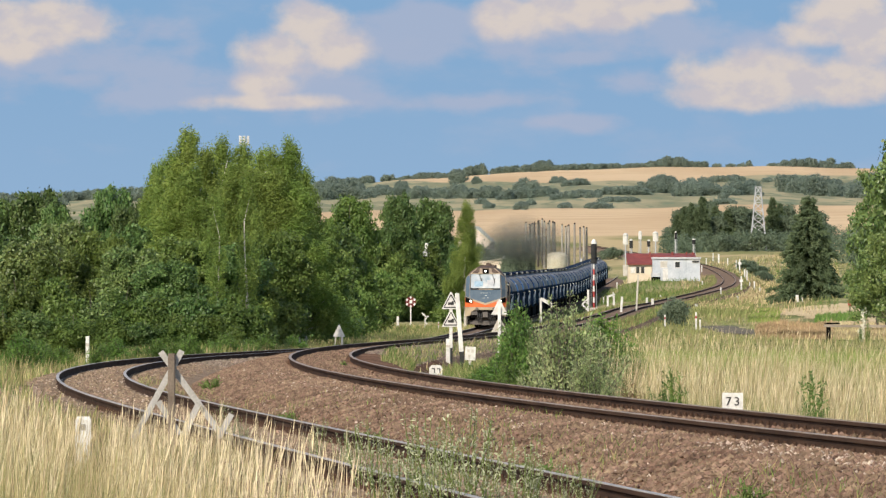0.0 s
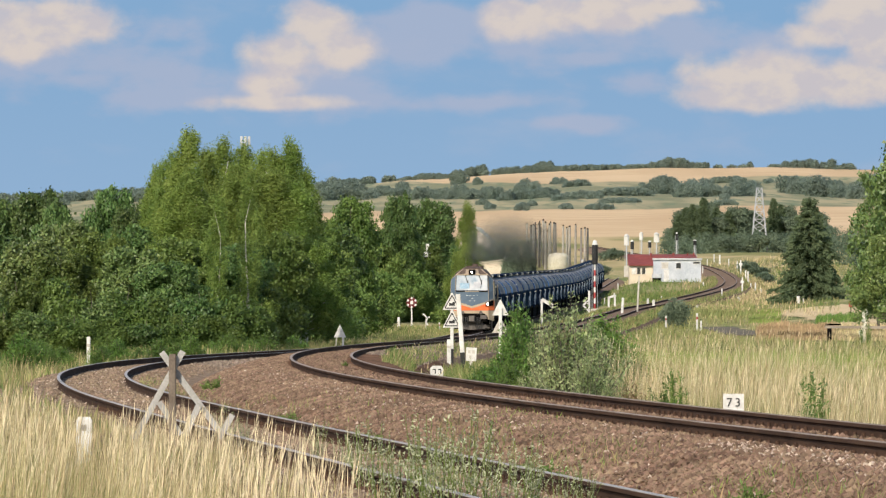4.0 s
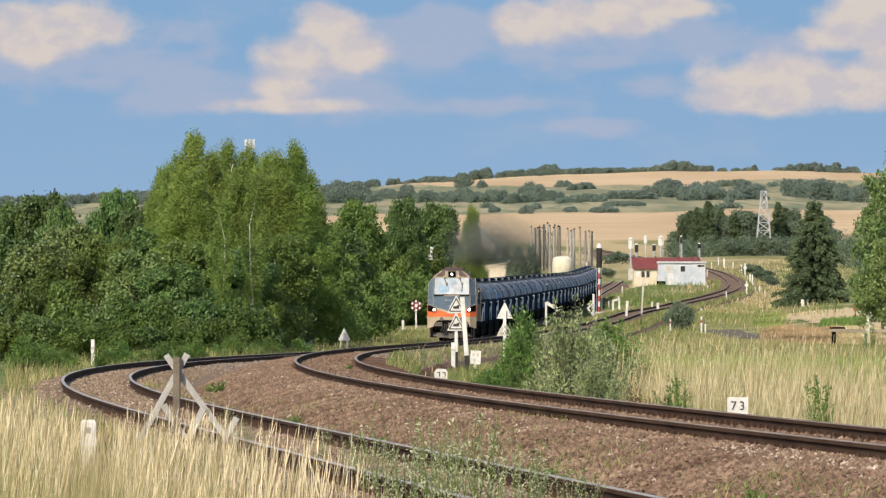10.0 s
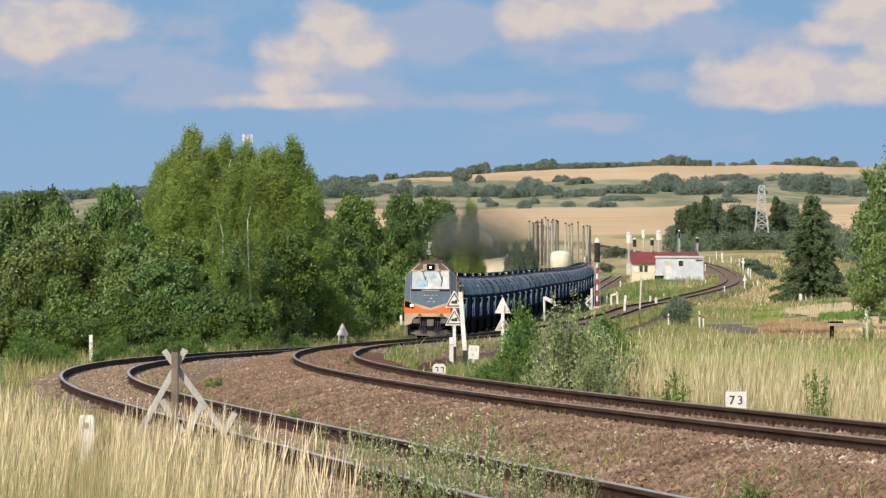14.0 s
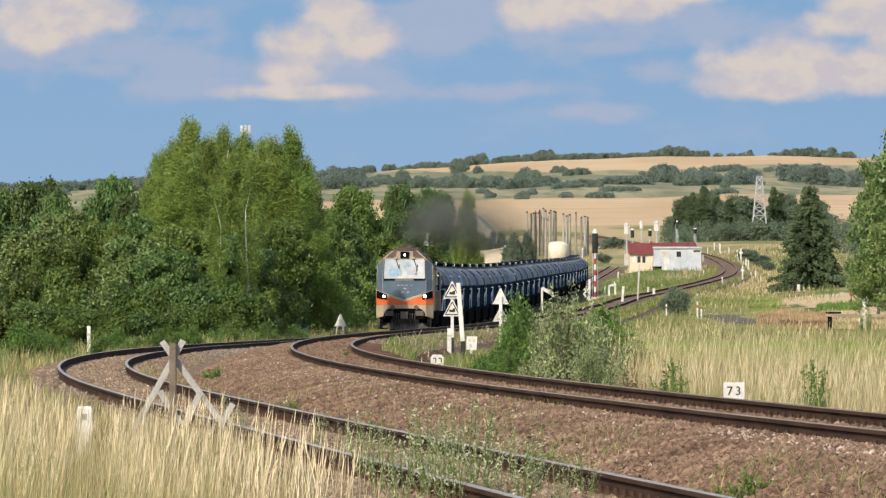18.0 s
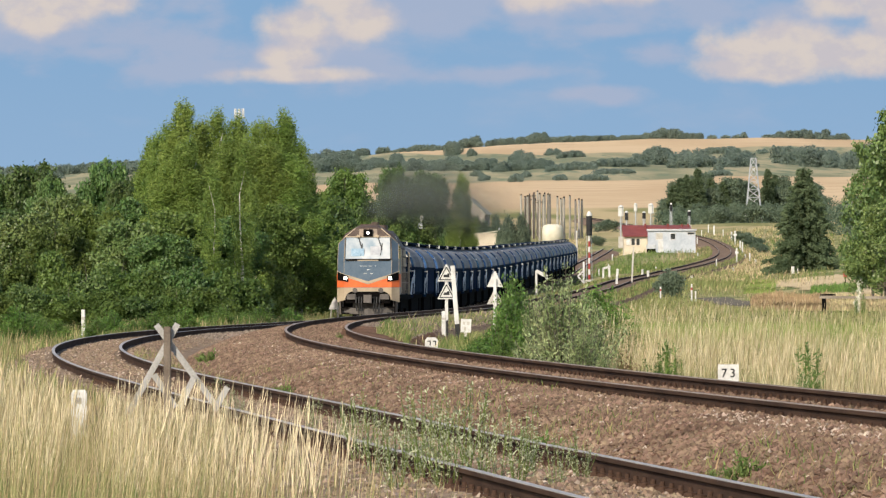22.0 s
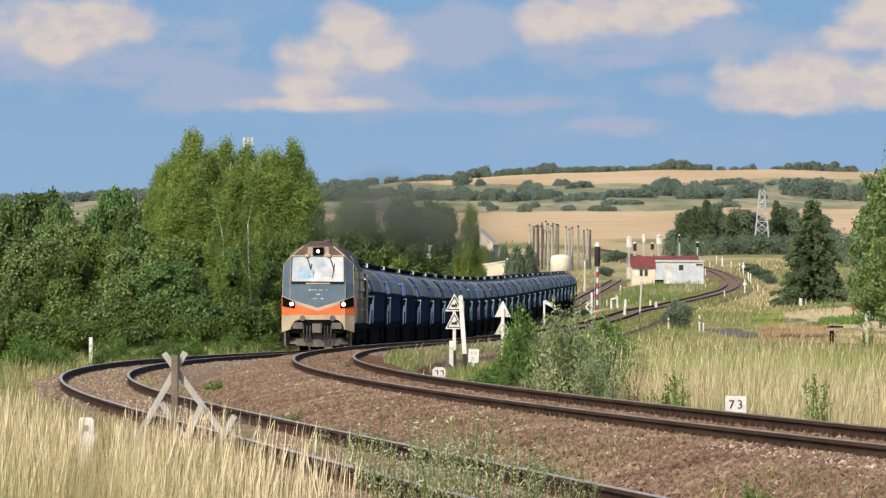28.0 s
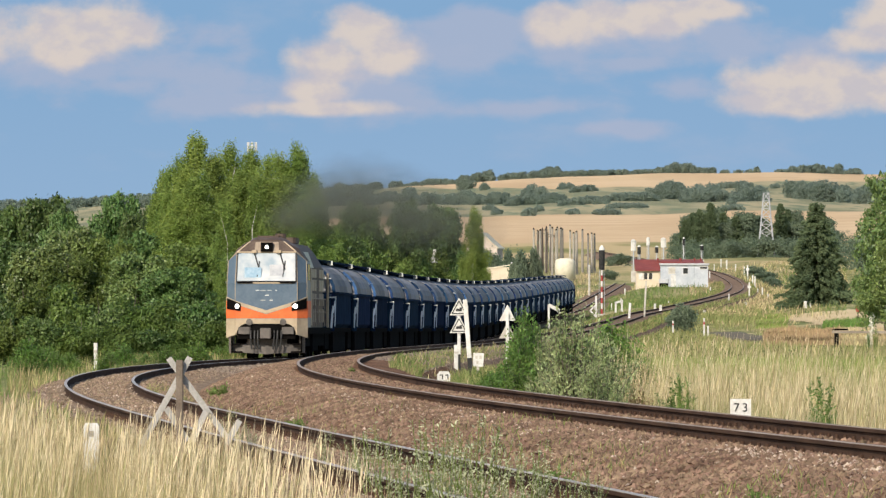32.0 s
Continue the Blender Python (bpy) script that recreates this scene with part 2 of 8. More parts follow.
M_OLDWOOD = mat("brown_old_wood", (0.10, 0.078, 0.060), (0.20, 0.165, 0.13), 3, 40, 0.9, 0, 0.4)
M_PALEPANEL = mat("pale_blind", (0.34, 0.36, 0.40), (0.48, 0.49, 0.51), 3, 12, 0.4)
M_LAMP = lamp_mat("headlamp_glow", (1.0, 0.93, 0.80), 5.0)

# ---------- mesh helper ----------


class Shape:
    """Collects plain solids into one mesh."""

    def __init__(self):
        self.v, self.f = [], []

    def add(self, verts, faces):
        k = len(self.v)
        self.v.extend(tuple(p) for p in verts)
        self.f.extend(tuple(i + k for i in q) for q in faces)
        return self

    def box(self, x0, x1, y0, y1, z0, z1, b=0.0):
        """A box, with its edges along z cut by b."""
        if b <= 0:
            r = [(x0, y0), (x1, y0), (x1, y1), (x0, y1)]
        else:
            r = [(x0 + b, y0), (x1 - b, y0), (x1, y0 + b), (x1, y1 - b), (x1 - b, y1), (x0 + b, y1), (x0, y1 - b), (x0, y0 + b)]
        n = len(r)
        return self.add([(x, y, z0) for x, y in r] + [(x, y, z1) for x, y in r],
                        [tuple(range(n - 1, -1, -1)), tuple(range(n, 2 * n))] + [(i, (i + 1) % n, n + (i + 1) % n, n + i) for i in range(n)])

    def rod(self, a, b, r0, r1=None, n=6):
        a, b = Vector(a), Vector(b)
        r1 = r0 if r1 is None else r1
        d = (b - a).normalized()
        u = d.orthogonal().normalized()
        w = d.cross(u)
        ring = [(math.cos(2 * math.pi * i / n), math.sin(2 * math.pi * i / n)) for i in range(n)]
        return self.add([a + (u * c + w * s) * r0 for c, s in ring] + [b + (u * c + w * s) * r1 for c, s in ring],
                        [tuple(range(n - 1, -1, -1)), tuple(range(n, 2 * n))] + [(i, (i + 1) % n, n + (i + 1) % n, n + i) for i in range(n)])

    def beam(self, a, b, w, h):
        """A squared bar from a to b, w wide and h deep."""
        a, b = Vector(a), Vector(b)
        d = (b - a).normalized()
        u = d.cross(Vector((0, 1, 0)))
        u = u.normalized() if u.length > 1e-3 else Vector((1, 0, 0))
        n = d.cross(u).normalized()
        q = [(-w / 2, -h / 2), (w / 2, -h / 2), (w / 2, h / 2), (-w / 2, h / 2)]
        return self.add([a + u * s + n * t for s, t in q] + [b + u * s + n * t for s, t in q],
                        [(3, 2, 1, 0), (4, 5, 6, 7), (0, 1, 5, 4), (1, 2, 6, 5), (2, 3, 7, 6), (3, 0, 4, 7)])

    def loft(self, rings, closed=True, caps=True):
        n, k = len(rings[0]), len(rings)
        m = n if closed else n - 1
        fs = [(j * n + i, j * n + (i + 1) % n, (j + 1) * n + (i + 1) % n, (j + 1) * n + i) for j in range(k - 1) for i in range(m)]
        if caps and closed:
            fs += [tuple(range(n - 1, -1, -1)), tuple((k - 1) * n + i for i in range(n))]
        return self.add([p for r in rings for p in r], fs)

    def slab(self, outline, y0, y1):
        """An outline in x and z, made y1 - y0 thick."""
        return self.loft([[(x, y0, z) for x, z in outline], [(x, y1, z) for x, z in outline]])

    def mesh(self, name, material, smooth=False):
        me = bpy.data.meshes.new(name)
        me.from_pydata(self.v, [], self.f)
        bm = bmesh.new()
        bm.from_mesh(me)
        bmesh.ops.recalc_face_normals(bm, faces=bm.faces)
        bm.to_mesh(me)
        bm.free()
        me.materials.append(material)
        if smooth:
            me.shade_smooth()
        return me


def raw_mesh(name, verts, faces, material):
    me = bpy.data.meshes.new(name)
    me.from_pydata(verts, [], faces)
    me.materials.append(material)
    return me


def part(name, shape, material, parent, label="", smooth=False):
    """One mesh object under a thing or a part."""
    ob = new(name, shape if isinstance(shape, bpy.types.Mesh) else shape.mesh(name, material, smooth))
    ob.parent = parent
    return tagged(ob, label)


def thing(name, label, category, m=None, group="", shape=None, material=None, kind="", smooth=False):
    ob = new(name, None if shape is None else (shape if isinstance(shape, bpy.types.Mesh) else shape.mesh(name, material, smooth)))
    if m is not None:
        ob.matrix_basis = m
    return tagged(ob, label, category, group, kind)


# ---------- plan: the two tracks and the lie of the land ----------
# distance ahead of the camera, metres to its right
LEFT_LINE = ((40, 2.76), (65, 0.59), (90, -1.58), (115, -3.7), (140, -5.68), (165, -7.27), (190, -8.35), (215, -8.78), (240, -8.6), (270, -7.68), (300, -6.31), (348.8, -4.47), (416.4, -2.01), (492, 0.42), (580, 3.29), (700, 7.62), (850, 12.84), (1000, 18.03), (1161, 23.99), (1350, 30.49), (1600, 37.77))
RIGHT_LINE = ((40, 7.26), (65, 4.65), (90, 2.38), (115, 0.49), (140, -1.05), (165, -2.19), (190, -2.92), (215, -3.21), (240, -3.05), (270, -2.24), (300, -0.87), (340, 1.48), (400, 5.14), (480, 9.26), (580, 13.74), (700, 19.25), (850, 28.5), (950, 34.3), (1050, 37.3), (1161, 38.8), (1350, 36.92), (1600, 28.87))
# distance, height of the rail tops
LEFT_RISE = ((40, 0), (230, 0), (291, -0.06), (326, -0.11), (369, -0.19), (405, -0.25), (453, -0.22), (492, -0.12), (530, 0.03), (575, 0.27), (701, 1.2), (877, 2.4), (1000, 3.9), (1161, 6.0), (1350, 8.6), (1500, 11.0), (1600, 13))
RIGHT_RISE = ((40, 0.32), (300, 0.32), (340, 0.36), (400, 0.6), (500, 1.15), (575, 1.75), (690, 2.2), (810, 3.25), (920, 4.5), (1050, 6.45), (1161, 8.1), (1350, 10.6), (1600, 15))


def spline(points):
    """A natural cubic curve through the points, as a function of the first number."""
    p = np.array(points, float)
    x, y = p[:, 0], p[:, 1]
    n, h = len(x), np.diff(x)
    a, r = np.zeros((n, n)), np.zeros(n)
    a[0, 0] = a[-1, -1] = 1
    for i in range(1, n - 1):
        a[i, i - 1], a[i, i], a[i, i + 1] = h[i - 1], 2 * (h[i - 1] + h[i]), h[i]
        r[i] = 6 * ((y[i + 1] - y[i]) / h[i] - (y[i] - y[i - 1]) / h[i - 1])
    m = np.linalg.solve(a, r)

    def at(q):
        q = np.clip(np.asarray(q, float), x[0], x[-1])
        i = np.clip(np.searchsorted(x, q) - 1, 0, n - 2)
        s, t = x[i + 1] - q, q - x[i]
        return (m[i] * s ** 3 + m[i + 1] * t ** 3) / (6 * h[i]) + (y[i] / h[i] - m[i] * h[i] / 6) * s + (y[i + 1] / h[i] - m[i + 1] * h[i] / 6) * t
    return at


def rise(points):
    d, z = np.array(points, float).T
    k = np.arange(d[0] - 120, d[-1] + 121, 4.0)
    s = np.interp(k, d, z)
    g = np.exp(-0.5 * (np.arange(-12, 13) / 5.0) ** 2)
    s = np.convolve(np.pad(s, 12, "edge"), g / g.sum(), "valid")
    return lambda q: np.interp(q, k, s)


xl, xr, zl, zr = spline(LEFT_LINE), spline(RIGHT_LINE), rise(LEFT_RISE), rise(RIGHT_RISE)
YARD = 5.33   # level ground under the station hut
HILL_D = (1500, 1650, 1800, 2300, 2900, 3150, 3600, 3800, 4200, 4900)
HILL_Z = (12.5, 16.0, 19.5, 32.0, 46.0, 52.5, 68.0, 68.5, 60, 20)


def ground(x, y):
    """The height of the land, for numbers or arrays."""
    x, y = np.asarray(x, float), np.asarray(y, float)
    yc = np.clip(y, 40, 1600)
    a, b = xl(yc), xr(yc)
    left, right = zl(yc) - 0.52, zr(yc) - 0.86
    w = np.clip((x - a) / np.maximum(b - a, 0.5), 0, 1)
    near = left + (right - left) * w * w * (3 - 2 * w)
    near = near - 0.30 * np.clip((x - b - 3) / 4, 0, 1) * np.clip((260 - y) / 100, 0, 1)
    near = near + 0.12 * np.clip((a - 2.2 - x) / 1.5, 0, 1) * np.clip((130 - y) / 30, 0, 1)
    near = near + 0.75 * np.clip((x - b - 8) / 8, 0, 1) * np.clip((y - 450) / 250, 0, 1)
    hill = np.interp(y, HILL_D, HILL_Z)
    hill = hill * np.interp(x, (-900, -220, -150, -60, 15, 55, 190, 1200), (0.72, 0.80, 0.83, 0.9, 0.965, 1, 1, 0.9))
    far = np.clip((y - 2600) / 800, 0, 1)
    hill = hill * (1 - far * np.interp(x, (-60, -42, -2, 17, 43, 71, 200), (0.050, 0.045, 0.042, 0.030, 0.028, 0.012, 0.010)))
    t = np.clip((y - 1150) / 450, 0, 1)
    t = t * t * (3 - 2 * t)
    z = near * (1 - t) + hill * t
    z = z + (YARD - z) * np.exp(-((x - 28) / 6.5) ** 4 - ((y - 1002) / 30) ** 4)
    bumps = 0.05 * np.sin(x * 0.9 + y * 0.13) * np.sin(y * 0.31 - x * 0.4)
    swell = np.clip((y - 1700) / 600, 0, 1) * (0.5 * np.sin(x * 0.045 + y * 0.004) + 0.3 * np.sin(x * 0.11 - y * 0.006))
    return z + bumps + swell


def gz(x, y):
    return float(ground(x, y))


class Line:
    """A track's middle line, by metres run."""

    def __init__(self, fx, fz):
        self.d = np.arange(40, 1600.5, 1.0)
        self.x, self.z = fx(self.d), fz(self.d)
        self.s = np.concatenate([[0], np.cumsum(np.hypot(np.diff(self.d), np.diff(self.x)))])
        self.turn = np.arctan(np.gradient(self.x, self.d))
        self.grade = np.gradient(self.z, self.d)

    def run(self, d):
        return float(np.interp(d, self.d, self.s))

    def at(self, s):
        return [float(np.interp(s, self.s, q)) for q in (self.x, self.d, self.z, self.turn, self.grade)]

    def pose_at(self, s):
        x, d, z, h, g = self.at(s)
        return Matrix.Translation((x, d, z)) @ Matrix.Rotation(-h, 4, "Z") @ Matrix.Rotation(math.atan(g), 4, "X")


LEFT, RIGHT = Line(xl, zl), Line(xr, zr)

# ---------- ground: one sheet to the horizon ----------
gy = np.concatenate([np.arange(-600, 0, 60), np.arange(0, 40, 5), np.arange(40, 330, 1.5), np.arange(330, 800, 5), np.arange(800, 1700, 14), np.arange(1700, 4000, 30), np.arange(4000, 4901, 100)])
gx = np.concatenate([-np.geomspace(2600, 42, 40), np.arange(-40, -14, 1.0), np.arange(-14, 14, 0.35), np.arange(14, 60, 1.0), np.geomspace(62, 2600, 40)])
GX, GY = np.meshgrid(gx, gy)
GZ = ground(GX, GY)
nx = len(gx)
verts = np.stack([GX.ravel(), GY.ravel(), GZ.ravel()], 1)
ii = (np.arange(len(gy) - 1)[:, None] * nx + np.arange(nx - 1)[None, :]).ravel()
faces = np.stack([ii, ii + 1, ii + nx + 1, ii + nx], 1)


def field_material():
    """Meadow near by, then straw-yellow stubble fields and green scrub in bands up the hill."""
    m = bpy.data.materials.new("meadow_and_fields")
    m.use_nodes = True
    n, l = m.node_tree.nodes, m.node_tree.links
    bs = n["Principled BSDF"]
    geo = n.new("ShaderNodeNewGeometry")
    sep = n.new("ShaderNodeSeparateXYZ")
    l.new(geo.outputs["Position"], sep.inputs[0])

    def noise_at(scale, stretch=(1, 1, 1), detail=4):
        mp = n.new("ShaderNodeVectorMath")
        mp.operation = "MULTIPLY"
        mp.inputs[1].default_value = stretch
        l.new(geo.outputs["Position"], mp.inputs[0])
        t = n.new("ShaderNodeTexNoise")
        t.inputs["Scale"].default_value, t.inputs["Detail"].default_value = scale, detail
        l.new(mp.outputs[0], t.inputs["Vector"])
        return t.outputs["Fac"]

    def math2(op, a, b, c=None):
        q = n.new("ShaderNodeMath")
        q.operation = op
        for i, v in enumerate((a, b, c)):
            if v is None:
                continue
            if isinstance(v, (int, float)):
                q.inputs[i].default_value = v
            else:
                l.new(v, q.inputs[i])
        return q.outputs[0]

    def mixc(fac, a, b):
        q = n.new("ShaderNodeMix")
        q.data_type = "RGBA"
        l.new(fac, q.inputs[0])
        for i, v in ((6, a), (7, b)):
            if isinstance(v, tuple):
                q.inputs[i].default_value = (*v, 1)
            else:
                l.new(v, q.inputs[i])
        return q.outputs[2]

    def ramp(fac, lo, hi):
        q = n.new("ShaderNodeMapRange")
        q.interpolation_type = "SMOOTHSTEP"
        q.inputs[1].default_value, q.inputs[2].default_value = lo, hi
        l.new(fac, q.inputs[0])
        return q.outputs[0]

    y = sep.outputs[1]
    warp = math2("MULTIPLY_ADD", noise_at(0.012, (1, 0.25, 1), 3), 260.0, y)
    # meadow: green with straw patches
    meadow = mixc(ramp(noise_at(0.16, (1, 0.2, 1)), 0.46, 0.60), (0.125, 0.165, 0.058), (0.43, 0.35, 0.20))
    meadow = mixc(ramp(noise_at(0.5, (1, 0.12, 1)), 0.50, 0.62), meadow, (0.34, 0.285, 0.155))
    meadow = mixc(ramp(noise_at(2.5, (1, 0.4, 1)), 0.35, 0.7), meadow, (0.185, 0.20, 0.085))
    scrub = mixc(ramp(noise_at(0.05, (1, 0.10, 1)), 0.40, 0.60), (0.205, 0.208, 0.130), (0.33, 0.295, 0.185))
    scrub = mixc(ramp(noise_at(0.16, (1, 0.05, 1)), 0.52, 0.66), scrub, (0.165, 0.195, 0.125))
    stubble = mixc(ramp(noise_at(0.02, (1, 0.12, 1)), 0.3, 0.7), (0.46, 0.330, 0.200), (0.56, 0.42, 0.265))
    stubble = mixc(ramp(noise_at(0.06, (0.25, 1, 1)), 0.50, 0.64), stubble, (0.475, 0.345, 0.212))
    hay = mixc(ramp(noise_at(0.05, (1, 0.2, 1)), 0.4, 0.62), (0.43, 0.34, 0.19), (0.19, 0.195, 0.08))
    c = mixc(ramp(warp, 1330, 1480), meadow, hay)
    c = mixc(ramp(warp, 1880, 1905), c, stubble)
    c = mixc(ramp(warp, 2440, 2470), c, scrub)
    x = sep.outputs[0]
    # lower edge of the crest field: it runs out to a point on its left
    edge = math2("MULTIPLY_ADD", ramp(x, -38.0, 50.0), -370.0, 3610.0)
    edge = math2("MULTIPLY_ADD", ramp(x, 98.0, 135.0), 115.0, edge)
    over = math2("SUBTRACT", math2("MULTIPLY_ADD", noise_at(0.02, (1, 0.3, 1), 3), 60.0, y), edge)
    c = mixc(ramp(over, 20, 45), c, stubble)
    l.new(c, bs.inputs["Base Color"])
    bs.inputs["Roughness"].default_value = 0.95
    bs.inputs["Specular IOR Level"].default_value = 0.02
    bp = n.new("ShaderNodeBump")
    bp.inputs["Strength"].default_value, bp.inputs["Distance"].default_value = 0.7, 0.12
    l.new(noise_at(6.0), bp.inputs["Height"])
    l.new(bp.outputs[0], bs.inputs["Normal"])
    return m


me = bpy.data.meshes.new("ground")
me.from_pydata(verts.tolist(), [], faces.tolist())
me.materials.append(field_material())
me.shade_smooth()
tagged(new("ground", me), "rolling meadow and straw-yellow stubble fields on a hill", "ground", kind="structure")

# ---------- sky backdrop with drifting clouds ----------


def cloud_material(bright_clouds, dim_clouds):
    """A blue evening sky with cream and lilac cumulus; clouds: middle (metres across, up), half width, half height."""
    m = bpy.data.materials.new("evening_sky")
    m.use_nodes = True
    n, l = m.node_tree.nodes, m.node_tree.links
    n.remove(n["Principled BSDF"])
    co = n.new("ShaderNodeTexCoord")
    sep = n.new("ShaderNodeSeparateXYZ")
    l.new(co.outputs["Object"], sep.inputs[0])

    def tex(scale, stretch, detail, shift=0.0):
        mp = n.new("ShaderNodeVectorMath")
        mp.operation = "MULTIPLY_ADD"
        mp.inputs[1].default_value, mp.inputs[2].default_value = stretch, (shift, shift, 0)
        l.new(co.outputs["Object"], mp.inputs[0])
        t = n.new("ShaderNodeTexNoise")
        t.inputs["Scale"].default_value, t.inputs["Detail"].default_value, t.inputs["Roughness"].default_value = scale, detail, 0.55
        l.new(mp.outputs[0], t.inputs["Vector"])
        return t

    def math2(op, a, b, c=None):
        q = n.new("ShaderNodeMath")
        q.operation = op
        for i, v in enumerate((a, b, c)):
            if v is None:
                continue
            if isinstance(v, (int, float)):
                q.inputs[i].default_value = v
            else:
                l.new(v, q.inputs[i])
        return q.outputs[0]

    def ramp(fac, lo, hi):
        q = n.new("ShaderNodeMapRange")
        q.interpolation_type = "SMOOTHSTEP"
        q.inputs[1].default_value, q.inputs[2].default_value = lo, hi
        l.new(fac, q.inputs[0])
        return q.outputs[0]

    def mixc(fac, a, b):
        q = n.new("ShaderNodeMix")
        q.data_type = "RGBA"
        l.new(fac, q.inputs[0])
        for i, v in ((6, a), (7, b)):
            if isinstance(v, tuple):
                q.inputs[i].default_value = (*v, 1)
            else:
                l.new(v, q.inputs[i])
        return q.outputs[2]

    puff = tex(0.030, (1, 1, 1.3), 8).outputs["Fac"]
    soft = tex(0.011, (1, 1, 2.2), 5, 40.0).outputs["Fac"]
    bright = dim = None
    for full, (x, z, a, b) in [(True, c) for c in bright_clouds] + [(False, c) for c in dim_clouds]:
        q = n.new("ShaderNodeVectorMath")
        q.operation = "MULTIPLY_ADD"
        q.inputs[1].default_value, q.inputs[2].default_value = (1 / a, 0, 1 / b), (-x / a, 0, -z / b)
        l.new(co.outputs["Object"], q.inputs[0])
        ln = n.new("ShaderNodeVectorMath")
        ln.operation = "LENGTH"
        l.new(q.outputs[0], ln.inputs[0])
        d = ln.outputs["Value"]
        if full:
            bright = d if bright is None else math2("SMOOTH_MIN", bright, d, 0.25)
        else:
            dim = d if dim is None else math2("SMOOTH_MIN", dim, d, 0.25)
    fb = math2("MULTIPLY_ADD", math2("SUBTRACT", puff, 0.5), -1.7, bright)
    wisp = tex(0.020, (1, 1, 1.9), 6, 90.0).outputs["Fac"]
    fd = math2("MULTIPLY_ADD", math2("SUBTRACT", wisp, 0.5), -3.4, dim)
    blue = mixc(ramp(sep.outputs[2], 40.0, 190.0), (0.285, 0.440, 0.645), (0.232, 0.402, 0.625))
    haze = ramp(soft, 0.48, 0.75)
    lilac = (0.40, 0.47, 0.62)
    c = mixc(math2("MULTIPLY", haze, 0.55), blue, lilac)
    far = n.new("ShaderNodeMapRange")
    far.interpolation_type = "SMOOTHSTEP"
    far.inputs[1].default_value, far.inputs[2].default_value, far.inputs[3].default_value, far.inputs[4].default_value = 0.30, 1.40, 0.62, 0.0
    l.new(fd, far.inputs[0])
    c = mixc(far.outputs[0], c, (0.45, 0.475, 0.60))
    core = n.new("ShaderNodeMapRange")
    core.interpolation_type = "SMOOTHSTEP"
    core.inputs[1].default_value, core.inputs[2].default_value, core.inputs[3].default_value, core.inputs[4].default_value = 0.52, 1.22, 0.95, 0.0
    l.new(fb, core.inputs[0])
    fold = tex(0.045, (1, 1, 1.5), 5, 15.0).outputs["Fac"]
    lit = mixc(ramp(fold, 0.36, 0.58), (0.590, 0.545, 0.570), (0.705, 0.622, 0.568))
    lit = mixc(math2("MULTIPLY", ramp(fb, 0.35, 1.05), 0.5), lit, (0.56, 0.525, 0.575))
    c = mixc(core.outputs[0], c, lit)
    em = n.new("ShaderNodeEmission")
    l.new(c, em.inputs[0])
    em.inputs[1].default_value = 0.82
    l.new(em.outputs[0], n["Material Output"].inputs["Surface"])
    return m


SKY_Y = 4650.0
# middle across and up, half width, half height
BRIGHT_CLOUDS = (
    (-79.4, 169.8, 25.3, 16), (-94.3, 151.5, 26.8, 18.3), (-66.1, 154.2, 26, 14.5), (-104.3, 134.9, 23.1, 10.7), (-99.3, 125, 44.6, 5.7),
    (38.5, 174.8, 27.9, 15.3), (58.5, 179.8, 22.3, 15.3), (98.3, 178.1, 33.5, 13.4), (124.9, 183.1, 29.8, 8.4), (217.9, 164.2, 24.6, 9.9),
    (237.8, 179.8, 33.5, 14.5), (163.1, 138.3, 18.6, 13), (231.2, 174.8, 26, 17.2), (251.1, 164.8, 22.3, 22.9), (201.3, 138.3, 70.7, 18.3),
    (171.4, 128.3, 44.6, 9.9), (237.8, 134.9, 44.6, 15.3), (-240.5, 171.5, 48.4, 19.1), (-210.6, 168.2, 22.3, 11.5), (-253.8, 158.2, 26, 11.5),
    (-310.2, 164.8, 44.6, 19.1), (-360, 151.5, 44.6, 15.3), (320.8, 158.2, 44.6, 19.1))
DIM_CLOUDS = (
    (-170.7, 169.8, 24.5, 13.4), (-27.9, 158.2, 44.6, 17.2), (-54.5, 151.5, 33.5, 19.1), (18.6, 125, 55.8, 6.1), (-61.1, 126.6, 48.4, 6.9),
    (108.3, 136.6, 22.3, 8.4), (-220.5, 138.3, 44.6, 9.5), (-160.8, 128.3, 44.6, 6.9), (184.7, 158.2, 29.8, 11.5), (-8, 171.5, 26, 11.5),
    (78.4, 151.5, 29.8, 6.1), (71.7, 113.4, 33.5, 5.3), (-233.8, 148.2, 55.8, 19.1), (-177.4, 144.9, 48.4, 17.2), (-74.4, 134.9, 52.1, 15.3),
    (65.1, 164.8, 48.4, 19.1), (138.2, 164.8, 44.6, 15.3))
sheet = []
for i in range(41):
    a = radians(-16 + 0.8 * i)
    sheet.append((SKY_Y * math.tan(a), SKY_Y + 0.001 * i, 0))
vs = [(x, 0, -120) for x, y, z in sheet] + [(x, 0, 900) for x, y, z in sheet]
backdrop = new("backdrop", raw_mesh("backdrop", vs, [(i, i + 1, 42 + i, 41 + i) for i in range(40)], cloud_material(BRIGHT_CLOUDS, DIM_CLOUDS)))
backdrop.matrix_basis = pose(0, SKY_Y, 0)
tagged(backdrop, "blue evening sky with cream and lilac cumulus clouds", "sky", kind="structure")

# ---------- tracks ----------
GAUGE = 1.50
